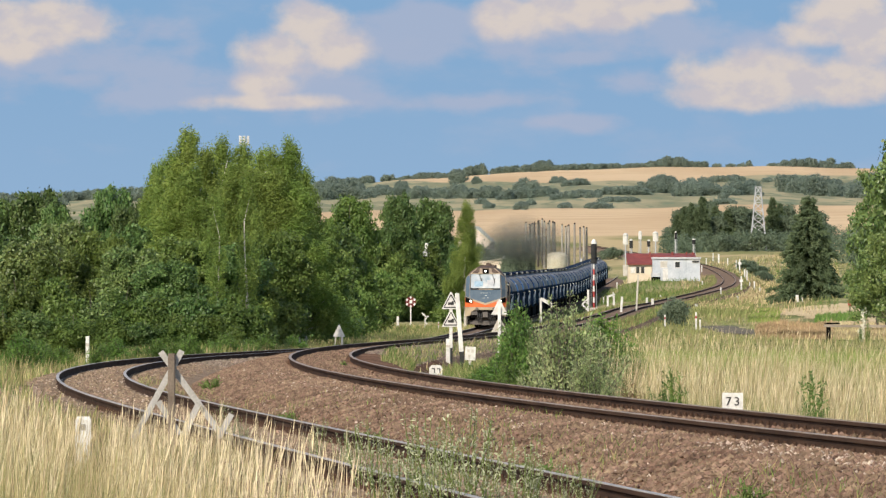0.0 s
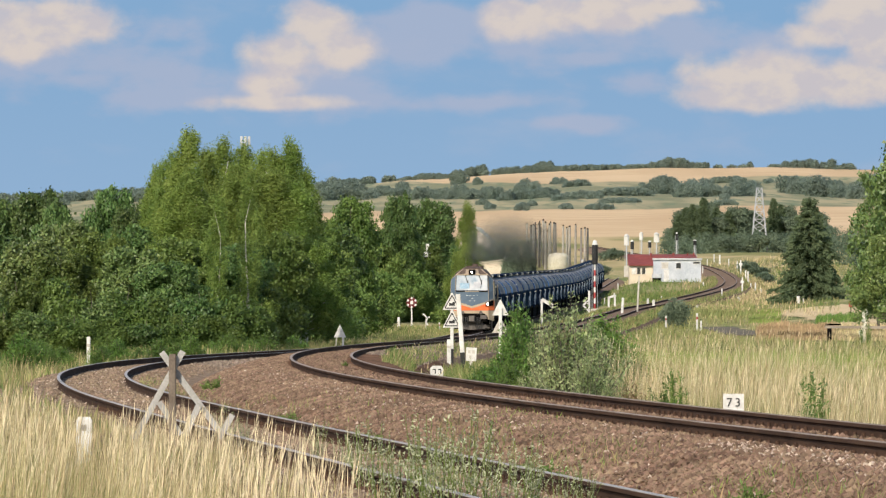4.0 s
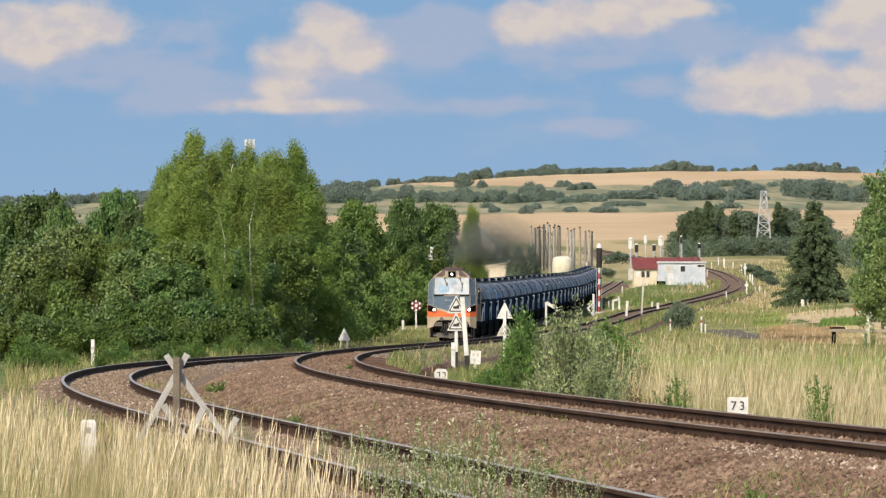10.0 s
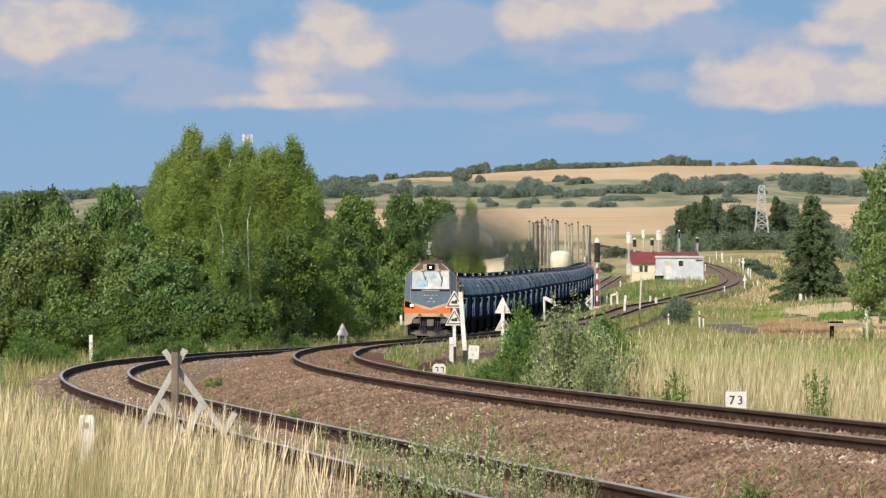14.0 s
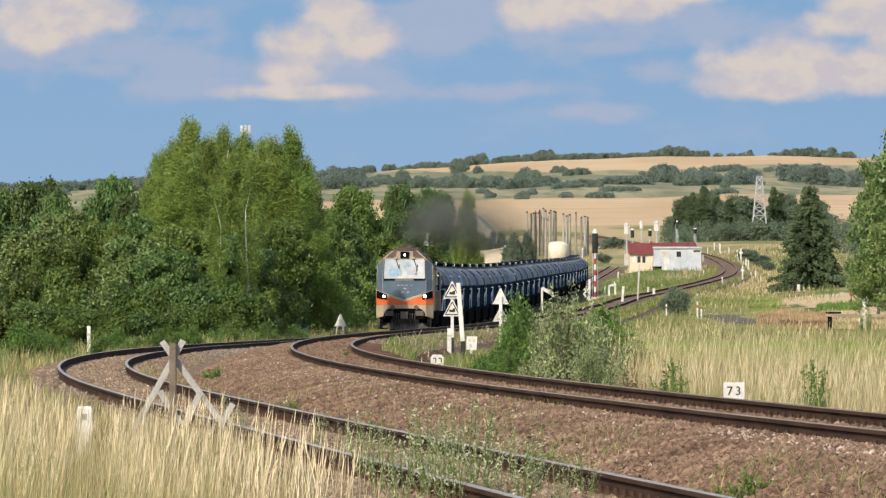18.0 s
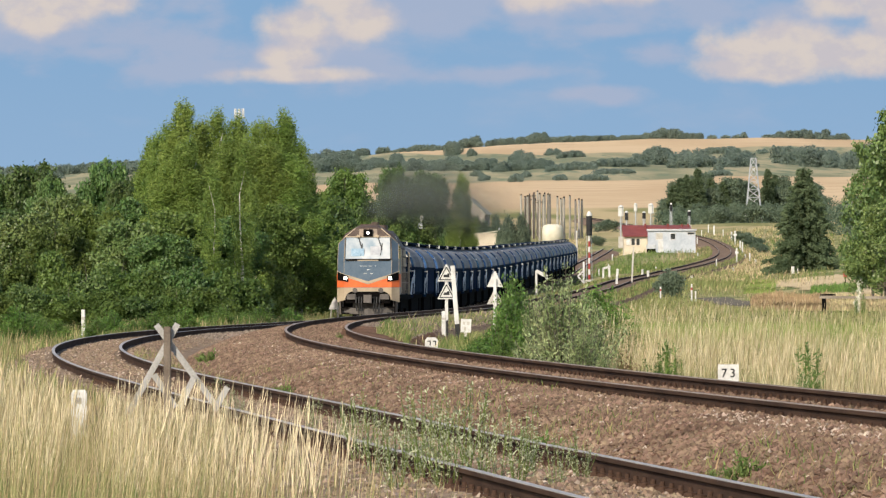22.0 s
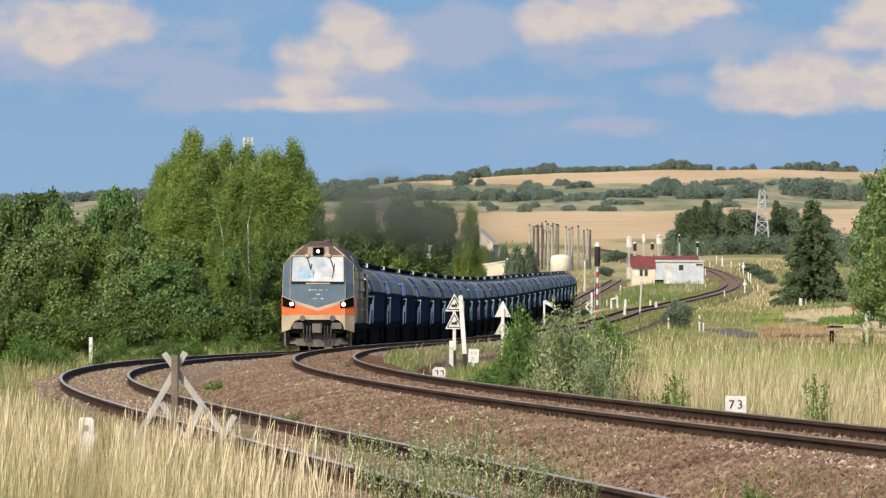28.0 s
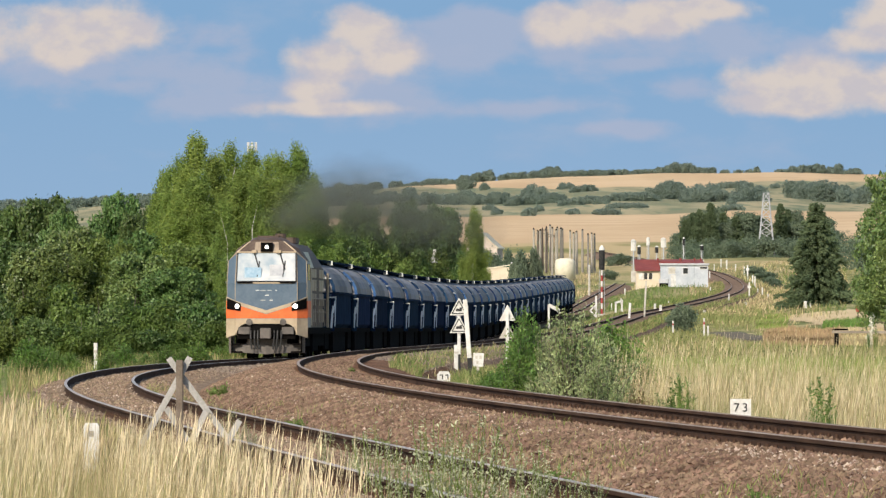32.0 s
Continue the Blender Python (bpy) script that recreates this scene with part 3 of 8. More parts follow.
RAIL_SECTION = [(-0.036, 0), (-0.030, 0.006), (0.030, 0.006), (0.036, 0), (0.036, -0.03), (0.010, -0.045), (0.010, -0.14), (0.070, -0.160), (0.075, -0.172),
                (-0.075, -0.172), (-0.070, -0.160), (-0.010, -0.14), (-0.010, -0.045), (-0.036, -0.03)]


def along(line, d0, d1, step):
    return [line.at(s) for s in np.arange(line.run(d0), line.run(d1), step)]


def swept(line, d0, d1, step, section, closed=True, lift=0.0):
    rings = []
    for x, d, z, h, g in along(line, d0, d1, step):
        c, s = math.cos(h), math.sin(h)
        rings.append([(x + o * c, d - o * s, z + e + lift) for o, e in section])
    return Shape().loft(rings, closed)


def uneven(line, d0, d1, step, section, rough, seed):
    """A bed swept along the line, its surface a little uneven."""
    rings = []
    for x, d, z, h, g in along(line, d0, d1, step):
        c, s = math.cos(h), math.sin(h)
        ring = []
        for o, e in section:
            px, py = x + o * c, d - o * s
            k = noise.noise(Vector((px * 1.7, py * 0.9, seed))) + 0.6 * noise.noise(Vector((px * 5, py * 4, seed + 9)))
            ring.append((px, py, z + e + rough * k))
        rings.append(ring)
    return Shape().loft(rings, closed=False)


def railway(name, line, label, bed, bed_material, d_sleepers, d_far, head):
    track = thing(name, label, "railway track", pose(0, 0, 0))
    for o in (-GAUGE / 2, GAUGE / 2):
        sec = [(o + a, b) for a, b in RAIL_SECTION]
        r = part("rail", swept(line, 48, d_far, 2.0, sec), M_RAIL, track, "rusty brown steel rail")
        part("running_surface", swept(line, 48, d_far, 2.0, [(o - 0.033, 0.004), (o + 0.033, 0.004), (o + 0.033, 0.010), (o - 0.033, 0.010)]), head, r, "worn shiny rail head")
    beds = uneven(line, 46, 260, 0.45, bed, 0.022, 3.0)
    part("ballast_bed", beds, bed_material, track, "brown crushed-stone ballast")
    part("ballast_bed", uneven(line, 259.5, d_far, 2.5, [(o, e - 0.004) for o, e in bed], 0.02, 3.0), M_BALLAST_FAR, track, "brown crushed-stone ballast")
    # sleepers with their rail clips
    sl = Shape()
    sl.loft([[(-1.3, y, z) for y, z in ((-0.13, -0.36), (-0.11, -0.172), (0.11, -0.172), (0.13, -0.36))],
             [(-0.5, y, z) for y, z in ((-0.13, -0.36), (-0.11, -0.172), (0.11, -0.172), (0.13, -0.36))],
             [(-0.35, y, z) for y, z in ((-0.11, -0.36), (-0.09, -0.205), (0.09, -0.205), (0.11, -0.36))],
             [(0.35, y, z) for y, z in ((-0.11, -0.36), (-0.09, -0.205), (0.09, -0.205), (0.11, -0.36))],
             [(0.5, y, z) for y, z in ((-0.13, -0.36), (-0.11, -0.172), (0.11, -0.172), (0.13, -0.36))],
             [(1.3, y, z) for y, z in ((-0.13, -0.36), (-0.11, -0.172), (0.11, -0.172), (0.13, -0.36))]])
    sm = sl.mesh("sleeper", M_SLEEPER)
    # the clips' outline: a plate with the bolt standing on it
    cm = Shape().loft([[(math.cos(a) * r, math.sin(a) * q, z) for a in [math.pi / 4 * i for i in range(8)]] for r, q, z in ((0.055, 0.085, -0.175), (0.05, 0.08, -0.118), (0.022, 0.022, -0.112), (0.018, 0.018, -0.075))]).mesh("rail_clip", M_RAIL)
    s0, s1 = line.run(d_sleepers[0]), line.run(d_sleepers[1])
    for s in np.arange(s0, s1, 0.6):
        p = part("sleeper", sm, None, track)
        p.matrix_basis = line.pose_at(s)
        for o in (-GAUGE / 2 + 0.105, GAUGE / 2 + 0.105, -GAUGE / 2 - 0.105, GAUGE / 2 - 0.105):
            if s < s0 + 75:
                part("rail_clip", cm, None, p).matrix_basis = pose(o, 0, 0)
    return track


railway("railway_track", LEFT, "rusty curved siding track in sandy ballast", [(-3.0, -0.62), (-1.9, -0.30), (-1.5, -0.20), (-0.9, -0.15), (-0.6, -0.155), (0, -0.165), (0.6, -0.155), (0.9, -0.15), (1.5, -0.19), (2.0, -0.27), (2.6, -0.36), (3.2, -0.60)],
                     M_BALLAST_L, (52, 170), 1580, M_RAIL_BRIGHT)
railway("railway_track", RIGHT, "rusty curved main track on a high ballast shoulder", [(-3.6, -0.95), (-3.0, -0.62), (-2.4, -0.36), (-1.8, -0.20), (-1.2, -0.125), (-0.9, -0.125), (-0.6, -0.14), (0, -0.15), (0.6, -0.14), (0.9, -0.125), (1.3, -0.14), (1.8, -0.24), (2.4, -0.5), (3.2, -1.0)],
                      M_BALLAST, (50, 165), 1580, M_RAIL_TOP)


def stones(name, line, d0, d1, count, offsets, bed, size, label, seed, material=None):
    """Loose crushed stones lying on a bed."""
    rnd = np.random.RandomState(seed)
    d = d0 * (d1 / d0) ** rnd.rand(count)
    o = rnd.uniform(offsets[0], offsets[1], count)
    s = np.interp(d, line.d, line.s)
    h, x, z = np.interp(s, line.s, line.turn), np.interp(s, line.s, line.x), np.interp(s, line.s, line.z)
    bo, be = np.array(bed).T
    c = np.stack([x + o * np.cos(h), d - o * np.sin(h), z + np.interp(o, bo, be)], 1)
    r = size * (0.55 + 0.9 * rnd.rand(count) ** 2)
    base = np.array([(1, 0, 0), (0, 1, 0), (-1, 0, 0), (0, -1, 0), (0, 0, 1), (0, 0, -1)], float)
    tri = np.array([(0, 1, 4), (1, 2, 4), (2, 3, 4), (3, 0, 4), (1, 0, 5), (2, 1, 5), (3, 2, 5), (0, 3, 5)])
    p = base[None] * (0.65 + 0.6 * rnd.rand(count, 6, 1)) * np.array((1, 1, 0.8))
    a = rnd.rand(count) * 6.283
    ca, sa = np.cos(a)[:, None], np.sin(a)[:, None]
    q = np.stack([p[..., 0] * ca - p[..., 1] * sa, p[..., 0] * sa + p[..., 1] * ca, p[..., 2] + 0.35 * p[..., 0]], 2) * r[:, None, None]
    v = (q + c[:, None, :]).reshape(-1, 3)
    f = (tri[None] + 6 * np.arange(count)[:, None, None]).reshape(-1, 3)
    ob = new(name, raw_mesh(name, v.tolist(), f.tolist(), material or M_STONE))
    return tagged(ob, label, "gravel", kind="stuff")


BED_R = [(-3.6, -0.95), (-3.0, -0.62), (-2.4, -0.36), (-1.8, -0.20), (-1.2, -0.125), (-0.9, -0.125), (0.9, -0.13), (1.3, -0.14), (1.8, -0.24), (2.4, -0.5)]
BED_L = [(-3.0, -0.62), (-1.9, -0.30), (-1.5, -0.20), (-0.9, -0.15), (0, -0.165), (0.9, -0.15), (1.5, -0.19), (2.0, -0.27), (3.2, -0.60)]
stones("ballast_stones", RIGHT, 52, 300, 66000, (-3.5, -0.85), BED_R, 0.037, "loose brown and tan crushed ballast stones", 1)
stones("ballast_stones", RIGHT, 52, 300, 12000, (-0.62, 0.62), BED_R, 0.035, "loose brown ballast stones between the rails", 2)
stones("ballast_stones", LEFT, 50, 300, 12000, (-0.6, 0.6), BED_L, 0.034, "loose sandy stones between the rails", 3, M_STONE_SAND)
stones("ballast_stones", LEFT, 50, 330, 12000, (0.9, 2.4), BED_L, 0.036, "loose sandy stones beside the siding", 4, M_STONE_SAND)
stones("ballast_stones", LEFT, 50, 240, 5000, (-2.6, -0.9), BED_L, 0.036, "loose sandy stones beside the siding", 5, M_STONE_SAND)

stones("ballast_stones", RIGHT, 70, 170, 900, (-1.75, -0.85), BED_R, 0.030, "pale loose stones along the rail", 6, M_STONE_PALE)
stones("ballast_stones", RIGHT, 54, 74, 1500, (-1.45, -0.85), BED_R, 0.030, "band of pale stones along the rail", 12, M_STONE_PALE)
stones("ballast_stones", RIGHT, 52, 240, 1300, (-3.4, -0.9), BED_R, 0.030, "pale stones scattered on the ballast slope", 7, M_STONE_PALE)
stones("ballast_stones", LEFT, 48, 260, 2600, (-2.0, 1.4), BED_L, 0.030, "pale stones scattered along the siding", 8, M_STONE_PALE)

stones("ballast_stones", RIGHT, 230, 470, 9000, (0.85, 2.4), BED_R, 0.060, "loose grey-brown stones on the far shoulder of the bend", 9, M_STONE_GREY)
stones("ballast_stones", RIGHT, 250, 470, 8000, (-3.4, -0.85), BED_R, 0.055, "loose brown stones on the bend's shoulder", 10)
stones("ballast_stones", LEFT, 240, 460, 9000, (0.85, 3.0), BED_L, 0.058, "loose grey stones beside the siding's far curve", 11, M_STONE_GREY)

# ---------- locomotive ----------
# local: x across, y back from the middle, z up from the rail tops


def section(w, wt, z0, zs, zt):
    """Half-hexagonal body outline: w half width, wt half width of the roof, z0 sill, zs shoulder, zt roof."""
    return [(-w, z0), (-w, zs), (-wt - (w - wt) * 0.42, zs + (zt - zs) * 0.62), (-wt, zt - 0.06), (0, zt), (wt, zt - 0.06), (wt + (w - wt) * 0.42, zs + (zt - zs) * 0.62), (w, zs), (w, z0)]


def locomotive():
    lo = thing("diesel_locomotive", "slate-blue and orange diesel freight locomotive with sunlit windscreen", "locomotive", pose(0, 0, 0))
    fy = -8.75
    # body behind the cab, cab shell with a raked nose
    body = Shape().loft([[(x, y, z) for x, z in section(w, wt, 1.22, 3.5, 4.42)] for y, w, wt in ((fy + 2.6, 1.18, 0.6), (fy + 14.6, 1.18, 0.6), (fy + 15.0, 1.1, 0.55))])
    b = part("engine_hood", body, M_ROOFBROWN, lo, "sooty dark engine hood")
    for i in range(8):
        for z0, z1 in ((1.42, 1.92), (2.05, 2.5), (2.6, 3.02), (3.1, 3.42)):
            part("side_door", Shape().box(1.18, 1.22, fy + 3.1 + i * 1.45, fy + 4.35 + i * 1.45, z0, z1, 0.01), (M_BEIGE if z0 > 2.5 else M_TAUPE) if i % 3 < 2 else M_ROOFBROWN, b, "louvred side door")
    rail = Shape()
    for i in range(10):
        rail.rod((1.36, fy + 2.9 + i * 1.2, 1.25), (1.36, fy + 2.9 + i * 1.2, 2.3), 0.02)
    rail.rod((1.36, fy + 2.9, 2.3), (1.36, fy + 13.7, 2.3), 0.022).rod((1.36, fy + 2.9, 1.8), (1.36, fy + 13.7, 1.8), 0.018)
    part("handrail", rail, M_TAUPE, lo, "dusty side handrail")
    part("grab_pole", Shape().rod((1.36, fy + 14.8, 1.2), (1.36, fy + 14.8, 3.3), 0.05, n=6), M_BEIGE, lo, "pale upright pole at the rear corner")
    # cream instead of beige: light reflected onto this side is put into the colour
    part("shoulder_panel", Shape().add([(1.22, fy + 2.95, 3.46), (1.22, fy + 8.5, 3.46), (1.0, fy + 8.5, 4.05), (1.0, fy + 2.95, 4.05), (1.16, fy + 2.95, 3.46), (1.16, fy + 8.5, 3.46), (0.94, fy + 8.5, 4.05), (0.94, fy + 2.95, 4.05)],
                                       [(0, 1, 2, 3), (4, 7, 6, 5), (0, 4, 5, 1), (1, 5, 6, 2), (2, 6, 7, 3), (3, 7, 4, 0)]), M_CREAM, lo, "sloping shoulder panel, reflected light in its pale colour")
    rings = []
    for y, w, wt, zt, zs, z0 in ((fy + 0.0, 1.13, 0.50, 2.86, 2.60, 1.24), (fy + 0.42, 1.46, 0.56, 2.86, 2.60, 1.22), (fy + 2.6, 1.47, 0.58, 2.86, 2.62, 1.22)):
        rings.append([(-w, y, z0), (-w, y, zs), (-w, y, zt), (w, y, zt), (w, y, zs), (w, y, z0)])
    part("nose_shell", Shape().loft(rings), M_SLATE, lo, "slate-blue lower cab shell")
    # upper cab: raked front, sloping shoulders
    front = [(-1.13, fy + 0.02, 2.862), (1.13, fy + 0.02, 2.862), (1.09, fy + 0.34, 3.98), (-1.09, fy + 0.34, 3.98)]
    mid = [(-1.46, fy + 0.44, 2.862), (1.46, fy + 0.44, 2.862), (1.43, fy + 0.66, 3.66), (-1.43, fy + 0.66, 3.66)]
    back = [(-1.46, fy + 2.6, 2.862), (1.46, fy + 2.6, 2.862), (1.43, fy + 2.6, 3.66), (-1.43, fy + 2.6, 3.66)]
    up = Shape()
    up.add(front + mid + back, [(0, 1, 2, 3), (0, 3, 7, 4), (1, 5, 6, 2), (4, 7, 11, 8), (5, 9, 10, 6), (3, 2, 6, 7), (7, 6, 10, 11), (8, 11, 10, 9), (0, 4, 8, 9, 5, 1)])
    part("cab_shell", up, M_SLATE, lo, "slate-blue upper cab")
    brow = Shape().add([(-1.09, fy + 0.32, 3.965), (1.09, fy + 0.32, 3.965), (0.60, fy + 0.50, 4.38), (-0.60, fy + 0.50, 4.38),
                        (-1.40, fy + 0.72, 3.67), (1.40, fy + 0.72, 3.67), (0.95, fy + 0.9, 4.2), (-0.95, fy + 0.9, 4.2), (-0.56, fy + 1.0, 4.37), (0.56, fy + 1.0, 4.37)],
                       [(0, 1, 2, 3), (1, 5, 6, 2), (0, 3, 7, 4), (3, 2, 9, 8), (2, 6, 9), (3, 8, 7)])
    part("brow", brow, M_ROOFBROWN, lo, "sooty brown brow above the windscreen")
    part("brow_panel", Shape().add([(-0.46, fy + 0.305, 3.965), (0.46, fy + 0.305, 3.965), (0.42, fy + 0.475, 4.36), (-0.42, fy + 0.475, 4.36), (-0.46, fy + 0.36, 3.965), (0.46, fy + 0.36, 3.965), (0.42, fy + 0.52, 4.36), (-0.42, fy + 0.52, 4.36)],
                                   [(0, 1, 2, 3), (4, 7, 6, 5), (0, 4, 5, 1), (1, 5, 6, 2), (2, 6, 7, 3), (3, 7, 4, 0)]), M_TAUPE, lo, "beige panel round the top lamp")
    for k in (-1, 1):
        part("brow_edge", Shape().beam((0, fy + 0.30, 3.985), (k * 1.09, fy + 0.30, 3.985), 0.05, 0.05).beam((k * 1.09, fy + 0.32, 3.99), (k * 0.62, fy + 0.49, 4.38), 0.045, 0.045).beam((k * 1.10, fy + 0.34, 3.98), (k * 1.42, fy + 0.70, 3.66), 0.045, 0.045), M_BEIGE, lo, "beige edge strip")
    roof = Shape().loft([[(x, y, z) for x, z in ((-w, z0), (-w * 0.78, z0 + (zt - z0) * 0.55), (-0.56, zt - 0.05), (-0.45, zt), (0.45, zt), (0.56, zt - 0.05), (w * 0.78, z0 + (zt - z0) * 0.55), (w, z0))]
                         for y, w, z0, zt in ((fy + 0.52, 1.0, 4.0, 4.44), (fy + 0.95, 1.42, 3.66, 4.53), (fy + 2.6, 1.44, 3.62, 4.53), (fy + 2.9, 1.42, 3.5, 4.45))])
    part("cab_roof", roof, M_ROOFBROWN, lo, "sooty brown roof")
    part("roof_vent", Shape().box(-0.42, 0.42, fy + 1.4, fy + 2.2, 4.50, 4.60, 0.08), M_ROOFBROWN, lo)
    part("radiator_housing", Shape().box(-0.5, 0.5, fy + 9, fy + 11, 4.40, 4.62, 0.1), M_ROOFBROWN, lo)
    part("exhaust_stack", Shape().rod((0, fy + 8, 4.3), (0, fy + 8, 4.75), 0.2, n=10), M_ROOFBROWN, lo)
    # front panels, set proud of the shell
    part("orange_panel", Shape().slab([(-1.13, 1.56), (1.13, 1.56), (1.13, 2.06), (0, 1.70), (-1.13, 2.06)], fy - 0.035, fy + 0.03), M_ORANGE, lo, "orange front band with a dipped edge")
    part("stripe", Shape().slab([(-1.13, 2.07), (0, 1.71), (1.13, 2.07), (1.13, 2.20), (0, 1.85), (-1.13, 2.20)], fy - 0.03, fy + 0.03), M_BEIGE, lo, "beige chevron stripe")
    part("lower_panel", Shape().slab([(-1.13, 1.36), (1.13, 1.36), (1.13, 1.55), (-1.13, 1.55)], fy - 0.03, fy + 0.04), M_BEIGE, lo, "beige lower apron")
    for k in (-1, 1):
        q = [(k * 1.13, fy - 0.035), (k * 1.50, fy + 0.40)]
        for z0, z1, dz0, dz1, m, nm, lb in ((1.56, 2.04, 0, 0.16, M_ORANGE, "orange_panel", "orange wrap-round band"), (2.05, 2.19, 0.16, 0.16, M_BEIGE, "stripe", "beige stripe"), (0.96, 1.55, -0.12, 0, M_BEIGE, "corner_apron", "beige corner apron")):
            (xa, ya), (xb, yb) = q
            part(nm, Shape().add([(xa, ya, z0), (xb, yb, z0 + dz0), (xb, yb, z1 + dz1), (xa, ya, z1), (xa - k * 0.05, ya + 0.05, z0), (xb - k * 0.05, yb + 0.05, z0 + dz0), (xb - k * 0.05, yb + 0.05, z1 + dz1), (xa - k * 0.05, ya + 0.05, z1)],
                                 [(0, 1, 2, 3), (4, 7, 6, 5), (0, 4, 5, 1), (1, 5, 6, 2), (2, 6, 7, 3), (3, 7, 4, 0)]), m, lo, lb)
        part("orange_panel", Shape().box(k * 1.47 - 0.01, k * 1.47 + 0.02, fy + 0.42, fy + 2.6, 1.58, 2.2), M_ORANGE, lo, "orange side band")
        # headlamp: dark housing with a glowing lens
        cols = ((0.94, fy - 0.06, 1.82, 2.09), (1.14, fy - 0.06, 1.85, 2.17), (1.47, fy + 0.32, 1.91, 2.30))
        hs = part("headlamp_housing", Shape().loft([[(k * x, y, z0), (k * x, y, z1), (k * (x - 0.02), y + 0.06, z1), (k * (x - 0.02), y + 0.06, z0)] for x, y, z0, z1 in cols]), M_UNDER, lo, "dark headlamp housing")
        # the right lens is drawn larger in place of its glare
        part("lens", Shape().rod((k * 1.07, fy + 0.06, 2.0), (k * 1.07, fy - 0.09, 2.0), 0.075 if k < 0 else 0.085, n=16), M_LAMP, hs, "lit headlamp")
        part("cab_side_window", Shape().box(k * 1.455 - 0.012, k * 1.455 + 0.012, fy + 1.1, fy + 2.1, 2.95, 3.55), M_DARKGLASS, lo, "dark side window")
        part("cab_door", Shape().box(k * 1.46 - 0.02, k * 1.46 + 0.02, fy + 2.62, fy + 3.3, 1.3, 3.4), M_BEIGE, lo, "beige cab door")
        # wiper on each half of the screen
        part("wiper", Shape().rod((k * 0.47, fy + 0.29, 4.0), (k * 0.47 + 0.20, fy + 0.08, 3.36), 0.024).rod((k * 0.47 + 0.13, fy + 0.03, 3.08), (k * 0.47 + 0.21, fy + 0.17, 3.66), 0.02), M_BLACK, lo, "black wiper")
        part("wiper_box", Shape().box(k * 0.45 - 0.09, k * 0.45 + 0.09, fy + 0.2, fy + 0.36, 3.95, 4.06, 0.02), M_BEIGE, lo)
    screen = Shape().add([(-1.07, fy - 0.004, 2.93), (1.07, fy - 0.004, 2.93), (1.04, fy + 0.30, 3.95), (-1.04, fy + 0.30, 3.95), (-1.07, fy + 0.03, 2.93), (1.07, fy + 0.03, 2.93), (1.04, fy + 0.33, 3.95), (-1.04, fy + 0.33, 3.95)],
                         [(0, 1, 2, 3), (4, 7, 6, 5), (0, 4, 5, 1), (1, 5, 6, 2), (2, 6, 7, 3), (3, 7, 4, 0)])
    for k in (-1, 1):
        part("edge_strip", Shape().rod((k * 1.14, fy - 0.01, 2.22), (k * 1.14, fy + 0.0, 2.86), 0.013, n=5).rod((k * 1.14, fy + 0.0, 2.86), (k * 1.10, fy + 0.33, 3.97), 0.013, n=5), M_BEIGE, lo, "pale corner edging")
        part("corner_seam", Shape().rod((k * 1.465, fy + 0.43, 2.3), (k * 1.465, fy + 0.43, 2.9), 0.012, n=5).rod((k * 1.465, fy + 0.43, 2.9), (k * 1.435, fy + 0.65, 3.66), 0.012, n=5), M_BEIGE, lo, "pale corner edging")
    ws = part("windscreen", screen, M_GLASS, lo, "sun-glinting windscreen")
    frm = Shape()
    for a, c in (((-1.10, fy - 0.02, 2.90), (1.10, fy - 0.02, 2.90)), ((1.10, fy - 0.02, 2.90), (1.07, fy + 0.30, 3.97)), ((1.07, fy + 0.30, 3.97), (-1.07, fy + 0.30, 3.97)), ((-1.07, fy + 0.30, 3.97), (-1.10, fy - 0.02, 2.90))):
        frm.rod(a, c, 0.026)
    part("windscreen_frame", frm, M_BLACK, ws, "dark rubber frame")
    part("dashboard", Shape().box(-0.95, 0.95, fy - 0.03, fy + 0.02, 2.83, 2.92), M_BEIGE, lo, "beige sill below the windscreen")
    # bluish slab added to paint a reflection on the screen's left half
    part("document_tray", Shape().box(-0.80, -0.18, fy + 0.03, fy + 0.075, 3.05, 3.42), mat("bluish_reflection_film", (0.20, 0.33, 0.45), (0.36, 0.48, 0.58), 3, 12, 0.3), ws, "bluish reflection painted on the windscreen")
    # pale slab added for the lighter tone of the right half
    part("sun_blind", Shape().box(0.12, 0.62, fy + 0.05, fy + 0.085, 3.12, 3.52), M_PALEPANEL, ws, "pale panel added on the windscreen")
    for k in (-1, 1):
        part("wiper_rest", Shape().box(k * 0.78 - 0.28, k * 0.78 + 0.28, fy - 0.05, fy - 0.01, 2.84, 2.89), M_UNDER, lo, "dark wiper rest")
    tl = part("top_lamp_box", Shape().box(-0.22, 0.22, fy + 0.22, fy + 0.6, 4.0, 4.34, 0.03), M_UNDER, lo, "dark lamp box")
    part("lens", Shape().rod((0, fy + 0.26, 4.17), (0, fy + 0.19, 4.17), 0.065, n=12), M_LAMP, tl, "lit top lamp")
    # illegible small lettering below the screen
    for x, z, w in ((-0.32, 2.58, 0.12), (-0.12, 2.58, 0.2), (0.12, 2.58, 0.14), (0.36, 2.58, 0.06), (0.02, 2.40, 0.14), (-0.12, 2.22, 0.18), (0.18, 2.22, 0.12)):
        part("marking", Shape().box(x - w / 2, x + w / 2, fy - 0.006, fy + 0.01, z - 0.016, z + 0.016), M_PLATE, lo, "pale lettering, too small to read")
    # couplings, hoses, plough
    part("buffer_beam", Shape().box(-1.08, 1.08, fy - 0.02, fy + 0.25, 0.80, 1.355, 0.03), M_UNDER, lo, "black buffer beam")
